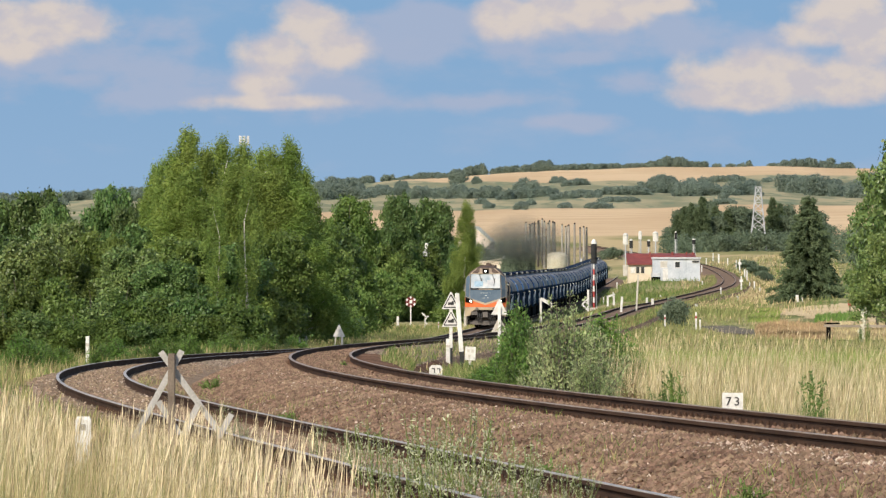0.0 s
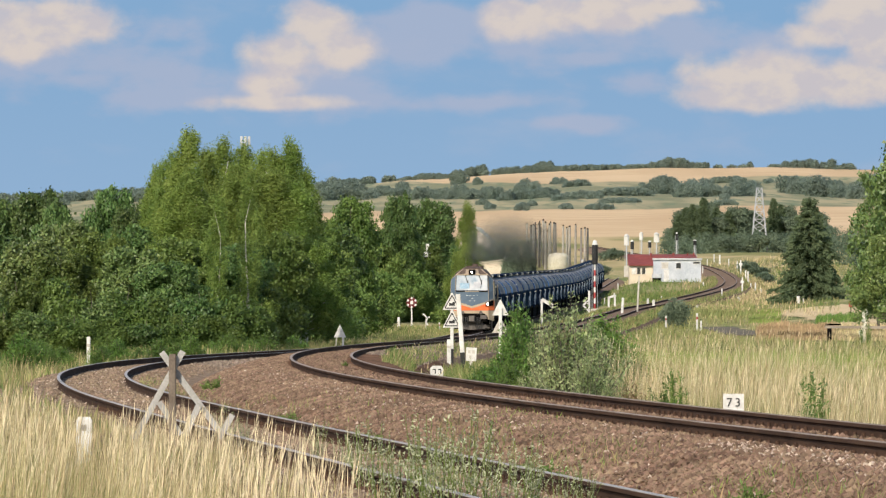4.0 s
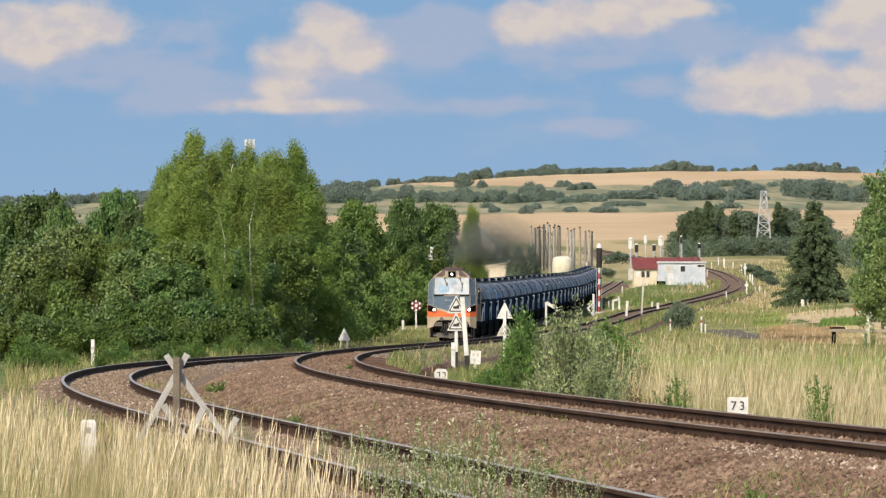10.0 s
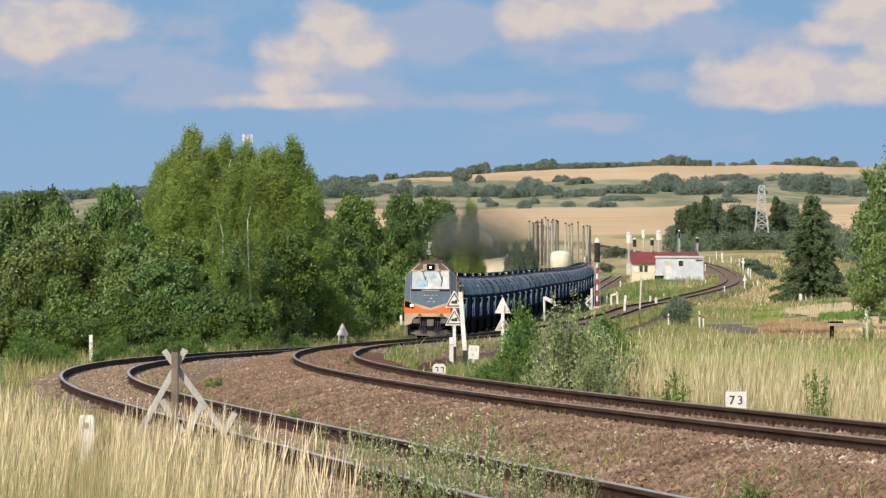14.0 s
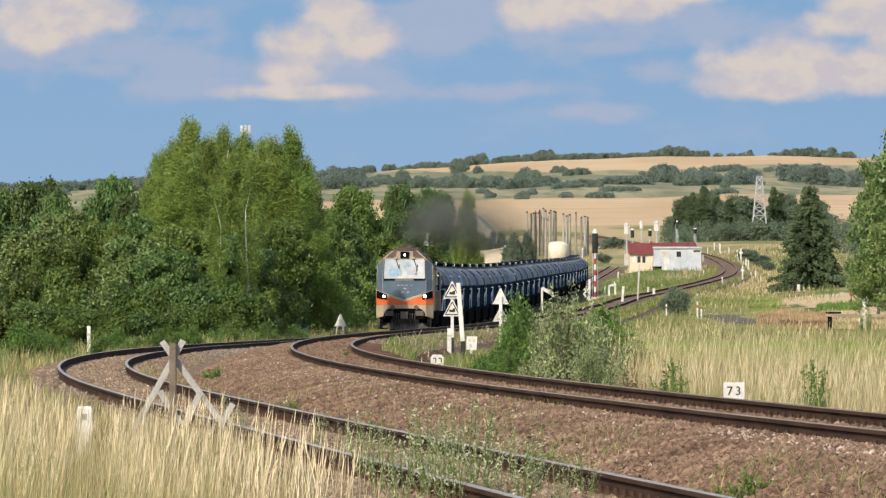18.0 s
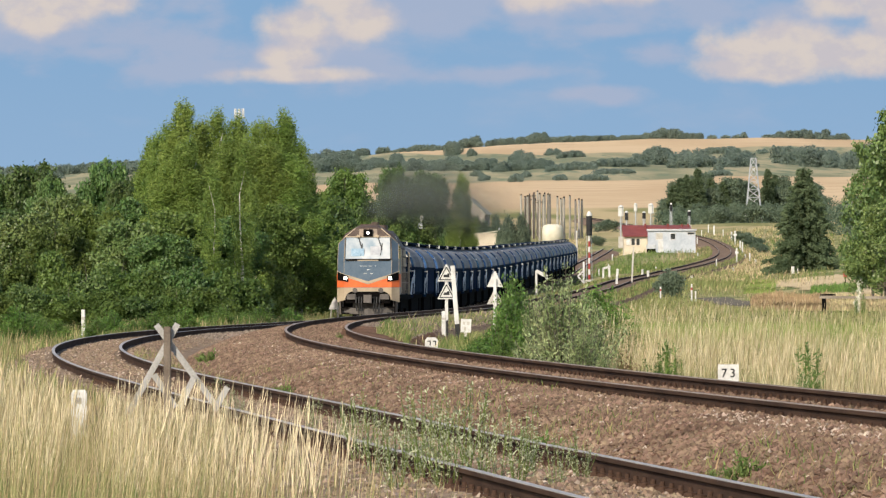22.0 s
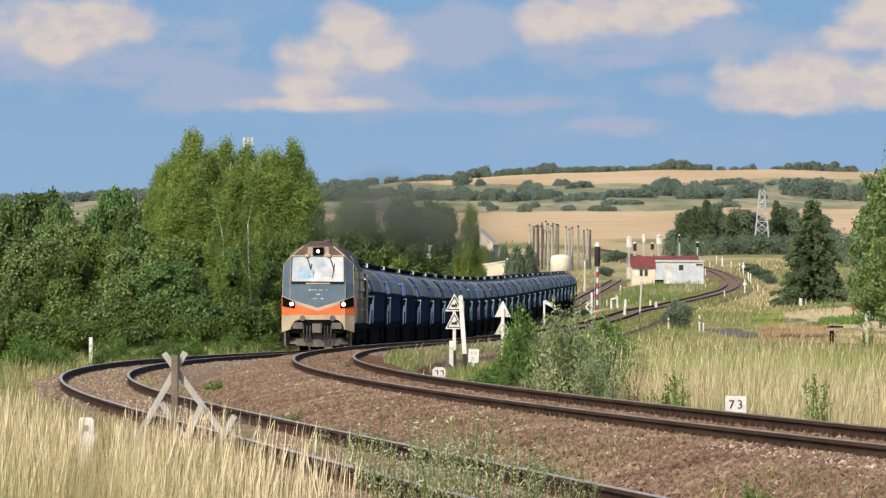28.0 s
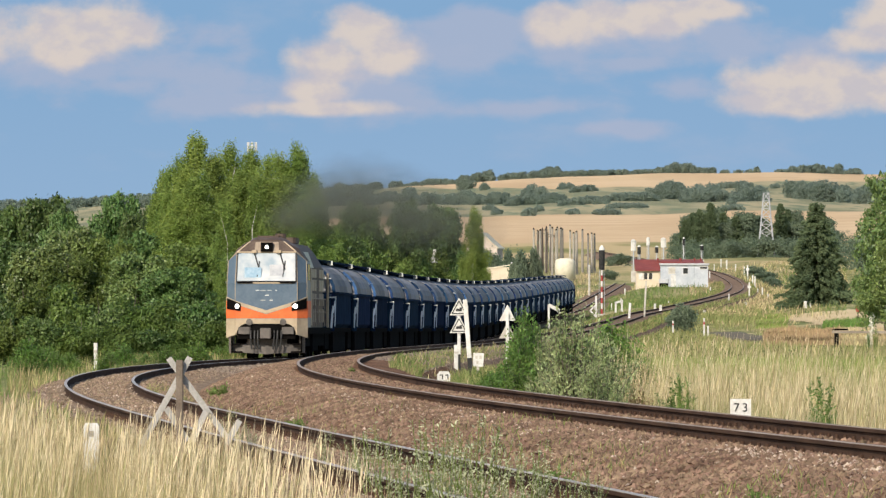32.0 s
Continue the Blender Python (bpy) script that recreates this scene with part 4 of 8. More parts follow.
    part("coupler", Shape().box(-0.13, 0.13, fy - 0.35, fy + 0.3, 0.85, 1.15, 0.05).box(-0.2, 0.2, fy - 0.45, fy - 0.3, 0.82, 1.2, 0.05), M_PLOUGH, lo, "dusty steel coupler")
    for k in (-1, 1):
        part("buffer", Shape().rod((k * 0.62, fy + 0.1, 1.42), (k * 0.62, fy - 0.10, 1.42), 0.12, n=12), M_PLOUGH, lo, "round dusty buffer")
        part("jumper_box", Shape().box(k * 0.8 - 0.22, k * 0.8 + 0.22, fy - 0.12, fy + 0.0, 0.98, 1.24, 0.03), M_PLOUGH, lo, "grey cable box")
        part("step", Shape().box(k * 1.12 - 0.17, k * 1.12 + 0.17, fy + 0.05, fy + 0.35, 0.58, 0.64).box(k * 1.28 - 0.02, k * 1.28 + 0.02, fy + 0.05, fy + 0.35, 0.3, 0.9).box(k * 1.1 - 0.2, k * 1.1 + 0.2, fy + 0.05, fy + 0.35, 0.3, 0.35), M_UNDER, lo, "cab step, grime and shade in its near-black")
        part("plough", Shape().add([(0, fy - 0.15, 0.24), (k * 1.15, fy + 0.25, 0.32), (k * 1.15, fy + 0.25, 0.52), (0, fy - 0.15, 0.52), (0, fy + 0.0, 0.24), (k * 1.15, fy + 0.4, 0.32), (k * 1.15, fy + 0.4, 0.52), (0, fy, 0.52)],
                                   [(0, 1, 2, 3), (4, 7, 6, 5), (0, 4, 5, 1), (1, 5, 6, 2), (2, 6, 7, 3), (3, 7, 4, 0)]), M_PLOUGH, lo, "dusty grey rail plough")
        for j, hx in enumerate((0.30, 0.42, 0.56)):
            part("hose", Shape().rod((k * hx, fy - 0.05, 1.1), (k * hx, fy - 0.22, 0.8), 0.035).rod((k * hx, fy - 0.22, 0.8), (k * (hx - 0.04), fy - 0.2, 0.42), 0.035), M_BLACK, lo, "black brake hose")
    # skirt below the buffer beam, with step openings
    part("skirt", Shape().box(-1.40, 1.40, fy + 0.30, fy + 0.42, 0.28, 0.62, 0.02).box(-1.40, -1.18, fy + 0.30, fy + 0.42, 0.60, 0.98).box(1.18, 1.40, fy + 0.30, fy + 0.42, 0.60, 0.98).box(-0.74, 0.74, fy + 0.30, fy + 0.42, 0.60, 0.86), M_PLOUGH, lo, "dusty grey skirt plate")
    for k in (-1, 1):
        part("lamp_bracket", Shape().box(k * 0.62 - 0.04, k * 0.62 + 0.04, fy - 0.06, fy + 0.02, 1.22, 1.50), M_UNDER, lo)
        part("apron_corner", Shape().slab([(k * 1.13, 1.36), (k * 0.80, 1.36), (k * 0.92, 1.30), (k * 1.02, 1.20), (k * 1.08, 1.06), (k * 1.13, 0.98)], fy - 0.03, fy + 0.04), M_BEIGE, lo, "rounded beige apron corner")
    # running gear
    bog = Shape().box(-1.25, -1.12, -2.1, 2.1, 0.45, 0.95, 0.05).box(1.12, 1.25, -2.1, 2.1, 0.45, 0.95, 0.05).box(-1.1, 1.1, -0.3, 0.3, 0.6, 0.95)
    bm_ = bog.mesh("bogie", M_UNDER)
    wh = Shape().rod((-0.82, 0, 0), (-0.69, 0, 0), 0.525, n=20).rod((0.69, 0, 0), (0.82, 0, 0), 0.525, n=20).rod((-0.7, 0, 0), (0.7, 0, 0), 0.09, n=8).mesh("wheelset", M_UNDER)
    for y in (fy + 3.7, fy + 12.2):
        p = part("bogie", bm_, None, lo, "three-axle bogie, grime and shade in its near-black")
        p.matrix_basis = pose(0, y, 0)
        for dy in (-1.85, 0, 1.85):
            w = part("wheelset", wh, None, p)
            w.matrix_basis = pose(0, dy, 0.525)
    part("fuel_tank", Shape().box(-1.3, 1.3, fy + 6.3, fy + 9.6, 0.35, 1.1, 0.1), M_UNDER, lo, "fuel tank, grime and shade in its near-black")
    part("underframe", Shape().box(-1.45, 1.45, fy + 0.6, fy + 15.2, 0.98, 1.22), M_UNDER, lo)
    for c in lo.children:
        if not c.name.startswith("bogie"):
            c.location.z -= 0.08
    return lo


# ---------- grain hopper wagon ----------
PITCH = 17.0


def hopper_wagon():
    wg = thing("hopper_wagon", "navy-blue covered hopper wagon with dusty rounded roof", "freight wagon", pose(0, 0, 0), "train of blue hopper wagons")
    h = PITCH / 2

    def ring(y, w, zb, top=3.62):
        return [(x, y, z) for x, z in ((-w * 0.72, zb), (-w, zb + 0.35), (-w, 2.32), (-w * 0.99, 2.5), (w * 0.99, 2.5), (w, 2.32), (w, zb + 0.35), (w * 0.72, zb))]
    part("body", Shape().loft([ring(-h + 2.2, 1.40, 1.45), ring(-h + 2.7, 1.46, 0.92), ring(h - 2.7, 1.46, 0.92), ring(h - 2.2, 1.40, 1.45)]), M_NAVY, wg, "navy-blue hopper side")

    def arch(y, k, n0=0, n1=14, lift=0.0):
        return [(math.cos(a) * 1.50 * k, y, 2.5 + lift + math.sin(a) * 1.20 * k) for a in [math.pi * i / 14 for i in range(n0, n1 + 1)]]
    cuts = (-h + 2.0, -h + 5.6, h - 5.6, h - 2.0)
    for i, m in enumerate((M_WDUST, M_WDUST, M_WDUST)):
        part("roof_sheet", Shape().loft([arch(cuts[i], 0.99), arch(cuts[i] + 0.06, 1.0), arch(cuts[i + 1] - 0.06, 1.0), arch(cuts[i + 1], 0.99)]), m, wg, "dusty grey-blue rounded roof")
    for k in (-1, 1):
        part("roof_hood", Shape().loft([arch(k * (h - 1.98), 0.97, 4, 10), arch(k * (h - 0.9), 0.95, 4, 10), arch(k * (h - 0.9), 0.90, 4, 10), arch(k * (h - 1.98), 0.92, 4, 10)], closed=False), M_WROOF, wg, "dusty roof overhang")
        rim_ = Shape().loft([[(math.cos(a) * r, y, 2.5 + math.sin(a) * r * 0.8) for a in [math.pi * i / 14 for i in range(5)]] for r, y in ((1.40, k * (h - 1.98)), (1.40, k * (h - 1.93)), (1.52, k * (h - 1.93)), (1.52, k * (h - 2.0)))], closed=False)
        part("roof_rim", rim_, M_WBLUE, wg, "blue roof edge")
    part("belt_rail", Shape().box(-1.53, 1.53, -h + 2.1, h - 2.1, 2.44, 2.53, 0.02), M_NAVY, wg)
    part("roof_walkway", Shape().box(-0.55, 0.55, -h + 0.7, h - 0.7, 3.78, 3.84, 0.02), M_NAVY, wg, "dark roof walkway")
    for i in range(6):
        part("roof_hatch", Shape().box(-0.32, 0.32, -6.4 + i * 2.4, -5.3 + i * 2.4, 3.70, 3.88, 0.08), M_NAVY, wg)
    for k in (-1, 1):
        e = part("end_frame", Shape().box(-1.42, 1.42, k * (h - 0.75) - 0.05, k * (h - 0.75) + 0.05, 1.0, 1.25).box(-1.35, -1.2, k * (h - 0.8) - 0.08, k * (h - 0.8) + 0.08, 1.2, 3.0).box(1.2, 1.35, k * (h - 0.8) - 0.08, k * (h - 0.8) + 0.08, 1.2, 3.0)
                 .beam((1.28, k * (h - 0.8), 1.2), (1.28, k * (h - 2.3), 2.4), 0.1, 0.1).beam((-1.28, k * (h - 0.8), 1.2), (-1.28, k * (h - 2.3), 2.4), 0.1, 0.1), M_NAVY, wg, "navy end frame")
        part("end_platform", Shape().box(-1.4, 1.4, k * (h - 0.85) - 0.35, k * (h - 0.85) + 0.35, 2.36, 2.42), M_WEDGE, e, "blue end platform edge")
        part("end_wall", Shape().slab([(-1.3, 1.5), (1.3, 1.5), (1.34, 2.5), (0.9, 3.3), (-0.9, 3.3), (-1.34, 2.5)], k * (h - 2.15) - 0.03, k * (h - 2.15) + 0.03), M_WBLUE, wg, "blue end wall")
        part("walkway_end", Shape().box(0.42, 0.56, k * (h - 0.72) - 0.04, k * (h - 0.72) + 0.04, 3.68, 3.86), M_PLATE, wg, "greyish walkway end plate")
        for sx in (-1, 1):
            lad = Shape().rod((sx * 1.46, k * (h - 0.95), 1.0), (sx * 1.46, k * (h - 0.95), 2.45), 0.045, n=5).rod((sx * 1.46, k * (h - 1.45), 1.0), (sx * 1.46, k * (h - 1.45), 2.45), 0.045, n=5)
            for j in range(5):
                lad.rod((sx * 1.46, k * (h - 0.95), 1.15 + j * 0.28), (sx * 1.46, k * (h - 1.45), 1.15 + j * 0.28), 0.03, n=4)
            part("ladder", lad, M_NAVY, wg, "blue steel ladder")
            if k < 0:
                ly = k * (h - 0.66)
                part("lever", Shape().beam((sx * 1.42, ly, 1.12), (sx * 1.46, ly, 1.60), 0.085, 0.05).beam((sx * 1.45, ly, 1.58), (sx * 1.50, ly, 1.98), 0.07, 0.05).beam((sx * 1.52, ly, 1.70), (sx * 1.56, ly, 2.16), 0.035, 0.04), M_WLIGHT, wg, "pale brake lever")
                part("handrail", Shape().rod((sx * 1.56, ly, 1.18), (sx * 1.60, ly, 2.34), 0.022, n=5), M_WLIGHT, wg, "pale end handrail")
                part("step_plate", Shape().box(sx * 1.46 - 0.15, sx * 1.46 + 0.15, ly - 0.06, ly + 0.06, 2.28, 2.33), M_PLATE, wg, "greyish step plate")
                part("step_plate", Shape().box(sx * 1.20 - 0.16, sx * 1.20 + 0.16, k * (h - 2.05) - 0.12, k * (h - 2.05) + 0.05, 3.02, 3.07), M_PLATE, wg, "greyish step plate")
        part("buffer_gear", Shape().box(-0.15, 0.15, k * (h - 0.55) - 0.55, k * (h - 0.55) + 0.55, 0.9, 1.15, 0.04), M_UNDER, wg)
    # one large dark box fills the gaps with the shade below the frame
    part("brake_gear", Shape().box(-1.3, 1.3, -h + 3.9, h - 3.9, 0.22, 0.96, 0.1), M_UNDER, wg, "brake gear box filled out to stand for shade below the frame")
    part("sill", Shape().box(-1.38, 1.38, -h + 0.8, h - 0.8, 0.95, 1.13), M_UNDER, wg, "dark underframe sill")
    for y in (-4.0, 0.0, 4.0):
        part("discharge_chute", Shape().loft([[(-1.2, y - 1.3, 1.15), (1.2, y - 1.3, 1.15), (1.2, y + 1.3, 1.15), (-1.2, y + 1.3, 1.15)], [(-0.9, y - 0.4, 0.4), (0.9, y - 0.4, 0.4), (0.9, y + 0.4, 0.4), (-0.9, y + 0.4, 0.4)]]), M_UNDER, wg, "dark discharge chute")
    return wg


def wagon_bogies(wg):
    bog = Shape().box(-1.15, -1.02, -1.6, 1.6, 0.30, 0.95, 0.05).box(1.02, 1.15, -1.6, 1.6, 0.30, 0.95, 0.05).box(-1.0, 1.0, -0.25, 0.25, 0.5, 0.95).mesh("bogie", M_UNDER)
    wh = Shape().rod((-0.82, 0, 0), (-0.69, 0, 0), 0.475, n=16).rod((0.69, 0, 0), (0.82, 0, 0), 0.475, n=16).rod((-0.7, 0, 0), (0.7, 0, 0), 0.08, n=6).mesh("wheelset", M_UNDER)
    for y in (-PITCH / 2 + 2.6, PITCH / 2 - 2.6):
        p = part("bogie", bog, None, wg, "two-axle bogie, grime and shade in its near-black")
        p.matrix_basis = pose(0, y, 0)
        for dy in (-0.9, 0.9):
            w = part("wheelset", wh, None, p)
            w.matrix_basis = pose(0, dy, 0.475)


LOCO = locomotive()
first = hopper_wagon()
wagon_bogies(first)
WAGONS = [first] + [copy_thing(first, pose(0, 0, 0)) for _ in range(28)]

# a few wagons have brighter blue roof rims and end walls
for i in (1, 2, 9):
    for c in WAGONS[i].children:
        if c.name.startswith(("roof_rim", "end_wall")):
            c.material_slots[0].link = "OBJECT"
            c.material_slots[0].material = M_BRIGHTBLUE

# ---------- trees and shrubs ----------


def leaf_cloud(rnd, lobes, count, leaf, twig=26, droop=0.0, spread=1.0, tangle=0.45, up=0.0):
    """Leaves (small folded quads) on and inside a set of lobes: (x, y, z, rx, ry, rz)."""
    lob = np.array(lobes, float)
    w = lob[:, 3] * lob[:, 4] + lob[:, 4] * lob[:, 5]
    # twigs: small clusters of leaves on and in the lobes
    nt = max(8, count // twig)
    kt = rnd.choice(len(lob), nt, p=w / w.sum())
    dt = rnd.normal(size=(nt, 3))
    dt[:, 2] += up
    dt /= np.linalg.norm(dt, axis=1)[:, None]
    rt = 0.70 + 0.34 * rnd.rand(nt)
    ct = lob[kt, :3] + dt * lob[kt, 3:6] * rt[:, None]
    j = rnd.randint(0, nt, count)
    d = dt[j] + tangle * rnd.normal(size=(count, 3)) + np.array((0, 0, 0.15))
    d /= np.linalg.norm(d, axis=1)[:, None]
    c = ct[j] + rnd.normal(size=(count, 3)) * leaf * spread * np.array((2.0, 2.0, 1.5 + droop)) - np.array((0, 0, 1)) * droop * leaf * np.abs(rnd.normal(size=(count, 1)))
    u = rnd.normal(size=(count, 3))
    u -= d * (u * d).sum(1)[:, None] * (0.5 if tangle > 0.3 else 1.0)
    u /= np.linalg.norm(u, axis=1)[:, None]
    v = np.cross(u, d + 1.1 * tangle * rnd.normal(size=(count, 3)))
    v /= np.linalg.norm(v, axis=1)[:, None]
    s = leaf * (0.6 + 0.8 * rnd.rand(count))[:, None]
    q = np.stack([c - u * s, c - v * s * 0.6, c + u * s, c + v * s * 0.6], 1).reshape(-1, 3)
    f = np.arange(count * 4).reshape(-1, 4)
    return q, f


def crown_lobes(rnd, h, w, kind):
    """Lobes of a crown h high and w wide, standing on z = 0."""
    out = []
    if kind in ("round", "airy"):
        n = 34 if kind == "round" else 46
        for i in range(n):
            z = 0.14 + 0.76 * (i + rnd.rand()) / n
            a, r = i * 2.4 + rnd.rand() * 1.3, 0.22 + 0.20 * rnd.rand()
            k = max(0.25, 1 - abs(z - 0.5) * 1.15) if kind == "round" else max(0.2, 1.05 - abs(z - 0.36) * 1.1) * (0.7 + 0.6 * rnd.rand())
            s = (0.085 + 0.085 * rnd.rand()) * (1 if kind == "round" else 0.8)
            out.append((math.cos(a) * r * w * k, math.sin(a) * r * w * k, z * h, s * w, s * w, s * h * 0.50))
        if kind == "round":
            out.append((0, 0, 0.5 * h, 0.24 * w, 0.24 * w, 0.30 * h))
    elif kind == "birch":
        n = 34
        for i in range(n):
            z = 0.16 + 0.80 * (i + rnd.rand()) / n
            k = (0.55 * (1.0 - z) ** 0.8 + 0.03) * (0.5 + 0.85 * rnd.rand())
            a = rnd.rand() * 6.283
            out.append((math.cos(a) * k * w * 0.7, math.sin(a) * k * w * 0.7, z * h, (0.085 + 0.14 * (1 - z)) * w, (0.085 + 0.14 * (1 - z)) * w, 0.06 * h))
        out.append((0, 0, 0.955 * h, 0.055 * w, 0.055 * w, 0.05 * h))
    elif kind == "shrub":
        n = 20
        for i in range(n):
            a, r = i * 2.4 + rnd.rand(), rnd.rand() ** 0.6 * 0.40
            z = 0.12 + 0.72 * rnd.rand() * (1 - r)
            s = 0.10 + 0.10 * rnd.rand()
            out.append((math.cos(a) * r * w, math.sin(a) * r * w, z * h, s * w, s * w, 0.22 * h))
    return out


def limbs(rnd, h, w, r, lobes, lean=0.02):
    t = Shape()
    pts = [Vector((0, 0, -0.3))]
    for i in range(1, 6):
        z = h * 0.9 * i / 5
        pts.append(Vector((rnd.normal() * lean * h * i / 5, rnd.normal() * lean * h * i / 5, z)))
    for i in range(5):
        t.rod(pts[i], pts[i + 1], r * (1 - i / 5.6), r * (1 - (i + 1) / 5.6), 7)
    for lx, ly, lz, *_ in lobes[:10]:
        k = max(0.15, min(0.8, lz / h - 0.18))
        a = Vector((0, 0, k * h * 0.95))
        t.rod(a, (lx * 0.9, ly * 0.9, lz), r * 0.32, r * 0.08, 5)
    return t


def make_tree(name, label, seed, h, w, kind, leaves, leaf, leaf_mat, bark, trunk_r, category="tree"):
    rnd = np.random.RandomState(seed)
    lobes = crown_lobes(rnd, h, w, kind)
    tr = thing(name, label, category, pose(0, 0, -50))
    part("trunk" if kind != "shrub" else "stem", limbs(rnd, h, w, trunk_r, lobes), bark, tr)
    q, f = leaf_cloud(rnd, lobes, leaves, leaf, 26, 2.5, tangle=0.45) if kind == "birch" else leaf_cloud(rnd, lobes, leaves, leaf, 14, 0.0, 0.9, 0.5, 0.45)
    part("crown", raw_mesh("crown", q.tolist(), f.tolist(), leaf_mat), None, tr)
    return tr


USED = set()


def plant(tree, x, y, sx=1.0, sz=1.0, rz=0.0, label="", sink=0.0, group=""):
    """Sets the tree itself the first time, and copies of it after that."""
    m = pose(x, y, gz(x, y) - sink, 0, 0, rz)
    ob = tree if tree.name not in USED else copy_thing(tree, m)
    USED.add(tree.name)
    ob.matrix_basis = m @ Matrix.Diagonal((sx, sx, sz, 1))
    return tagged(ob, label, "", group)


T_ROUND = [make_tree("broadleaf_tree", "dense green broadleaf tree in full summer leaf", 11 + i, 8.0, 6.0, "round", 30000, 0.105, m, M_BARK, 0.16) for i, m in enumerate((M_LEAF, M_LEAF_DARK, M_LEAF))]
T_POPLAR = make_tree("poplar_tree", "grey-green poplar with glossy sunlit leaves", 18, 8.0, 6.0, "round", 26000, 0.112, M_POPLAR, M_BARK, 0.16)
T_AIRY = make_tree("broadleaf_tree", "loose-crowned broadleaf tree with yellow-green leaves", 19, 8.0, 6.0, "airy", 13000, 0.105, M_POPLAR, M_BARK, 0.13)
T_FARWOOD = make_tree("broadleaf_tree", "broadleaf tree in the far wood, haze in its blue-green", 14, 8.0, 6.0, "round", 16000, 0.15, M_BLUELEAF, M_BARK, 0.16)
T_BIRCH = [make_tree("birch_tree", "tall light-green birch with a white trunk", 31 + i, 9.4, 3.4, "birch", 75000, 0.037, M_BIRCH, M_BIRCH_BARK, 0.13) for i in range(3)]
T_SHRUB = [make_tree("shrub", "dense green shrub at the wood's edge", 51 + i, 3.0, 3.4, "shrub", 18000, 0.075, m, M_BARK, 0.06, "shrub") for i, m in enumerate((M_LEAF_DARK, M_LEAF, M_LEAF))]

T_FRESH = make_tree("shrub", "fresh light-green shrub on the bank beside the siding", 57, 3.0, 3.4, "shrub", 16000, 0.080, M_FRESHLEAF, M_BARK, 0.06, "shrub")
T_YARD = make_tree("shrub", "bush at the edge of the loading yard, haze in its blue-green", 58, 3.0, 3.4, "shrub", 12000, 0.10, M_BLUELEAF, M_BARK, 0.06, "shrub")
T_YOUNG = make_tree("birch_tree", "slender open-crowned birch with a bare white trunk", 37, 9.0, 2.6, "birch", 12000, 0.045, M_BIRCH, M_BIRCH_BARK, 0.085)

rnd = np.random.RandomState(5)
# groups of trees: x, distance, crown width, height
BIRCHES = (
    (-13, 400, 4.7, 11.4), (-11.4, 410, 4.2, 11.1), (-10.6, 420, 4.2, 11), (-9.3, 405, 4.3, 10.5), (-7.9, 400, 4, 10.8), (-14.2, 410, 4, 10.3),
    (-11.8, 395, 4.2, 10.3), (-8.7, 400, 4.3, 10.3), (-7.1, 405, 3.8, 9.4), (-15.1, 415, 3.6, 9.9), (-12.2, 390, 5, 9.2), (-10.3, 390, 5, 9.2),
    (-9.3, 390, 5, 9.1), (-8.2, 390, 5, 9.1), (-7.2, 390, 5, 8.4), (-13.2, 390, 5, 8.3), (1.75, 620, 3.6, 9.9),)
DARK_TREES = (
    (-22.1, 430, 5.2, 9.3), (-24.2, 440, 4.7, 8.9), (-18.4, 440, 3.8, 9.7), (-20.9, 425, 2.7, 8.5), (-17, 430, 3.4, 8.5), (-24.7, 430, 4.6, 8.6),
    (-3.9, 690, 4.2, 11.9), (-4.6, 780, 5, 11.7), (1.6, 720, 3.4, 7.2),)
POPLARS = (
    (-19, 400, 4.3, 6.9), (-15.1, 395, 4.2, 6.9), (-16.8, 390, 3.9, 6.4), (-19.9, 385, 4.4, 5.8), (-22.4, 400, 4.3, 6.5), (-18.1, 375, 4, 5.2),
    (-14.8, 375, 4, 5.4),)
BROADLEAF = (
    (-12.3, 380, 4.1, 6), (-9.9, 380, 4.1, 5.7), (-8.1, 385, 4.1, 6.3), (-7.6, 475, 4.6, 7.7), (-12.8, 370, 4, 4.8), (-6.8, 575, 5.1, 10.4),
    (-4.6, 690, 5.9, 6.9), (-7.6, 545, 5.0, 8.3), (-6.6, 690, 6.4, 6.8), (-8, 500, 4.9, 8.2), (-1.05, 760, 5.8, 11.9), (-2.5, 720, 6.2, 7.4),
    (-6.8, 780, 5.3, 8.8), (-2.2, 800, 5.7, 10.4), (-7.6, 600, 5.2, 9.5),)
WOOD_EDGE = (
    (-20.4, 350, 3.2, 4.2), (-18.9, 350, 3.2, 3.9), (-17.2, 350, 3.2, 3.8), (-15.6, 350, 3.2, 3.4), (-14, 350, 3.2, 3.5), (-12.3, 350, 3.2, 2.9),
    (-10.8, 350, 3.2, 3.4), (-9.3, 350, 3.2, 3.2), (-8.5, 380, 3.5, 3.6), (-8.3, 450, 4.0, 4.0), (-7.4, 520, 4.6, 3.9), (-6.1, 600, 4.5, 3.5),
    (-4.6, 690, 4.9, 2.4), (-18.8, 338, 2.7, 2.4),)
WOOD_FRONT = (
    (-17.2, 338, 2.7, 2.6), (-15.8, 338, 2.7, 2.2), (-14.2, 338, 2.7, 2), (-12.7, 338, 2.7, 1.9), (-11.2, 338, 2.7, 2), (-9.8, 338, 2.7, 2.1),
    (-8.8, 358, 2.8, 1.9), (-8.9, 425, 3.2, 2.2), (-8.0, 490, 3.6, 2.3), (-7.0, 560, 4.1, 1.8), (-4.1, 690, 5.4, 4.9), (-2, 730, 5.7, 4.6),
    (0.3, 800, 6.3, 4.2), (1.7, 650, 5.1, 4),)
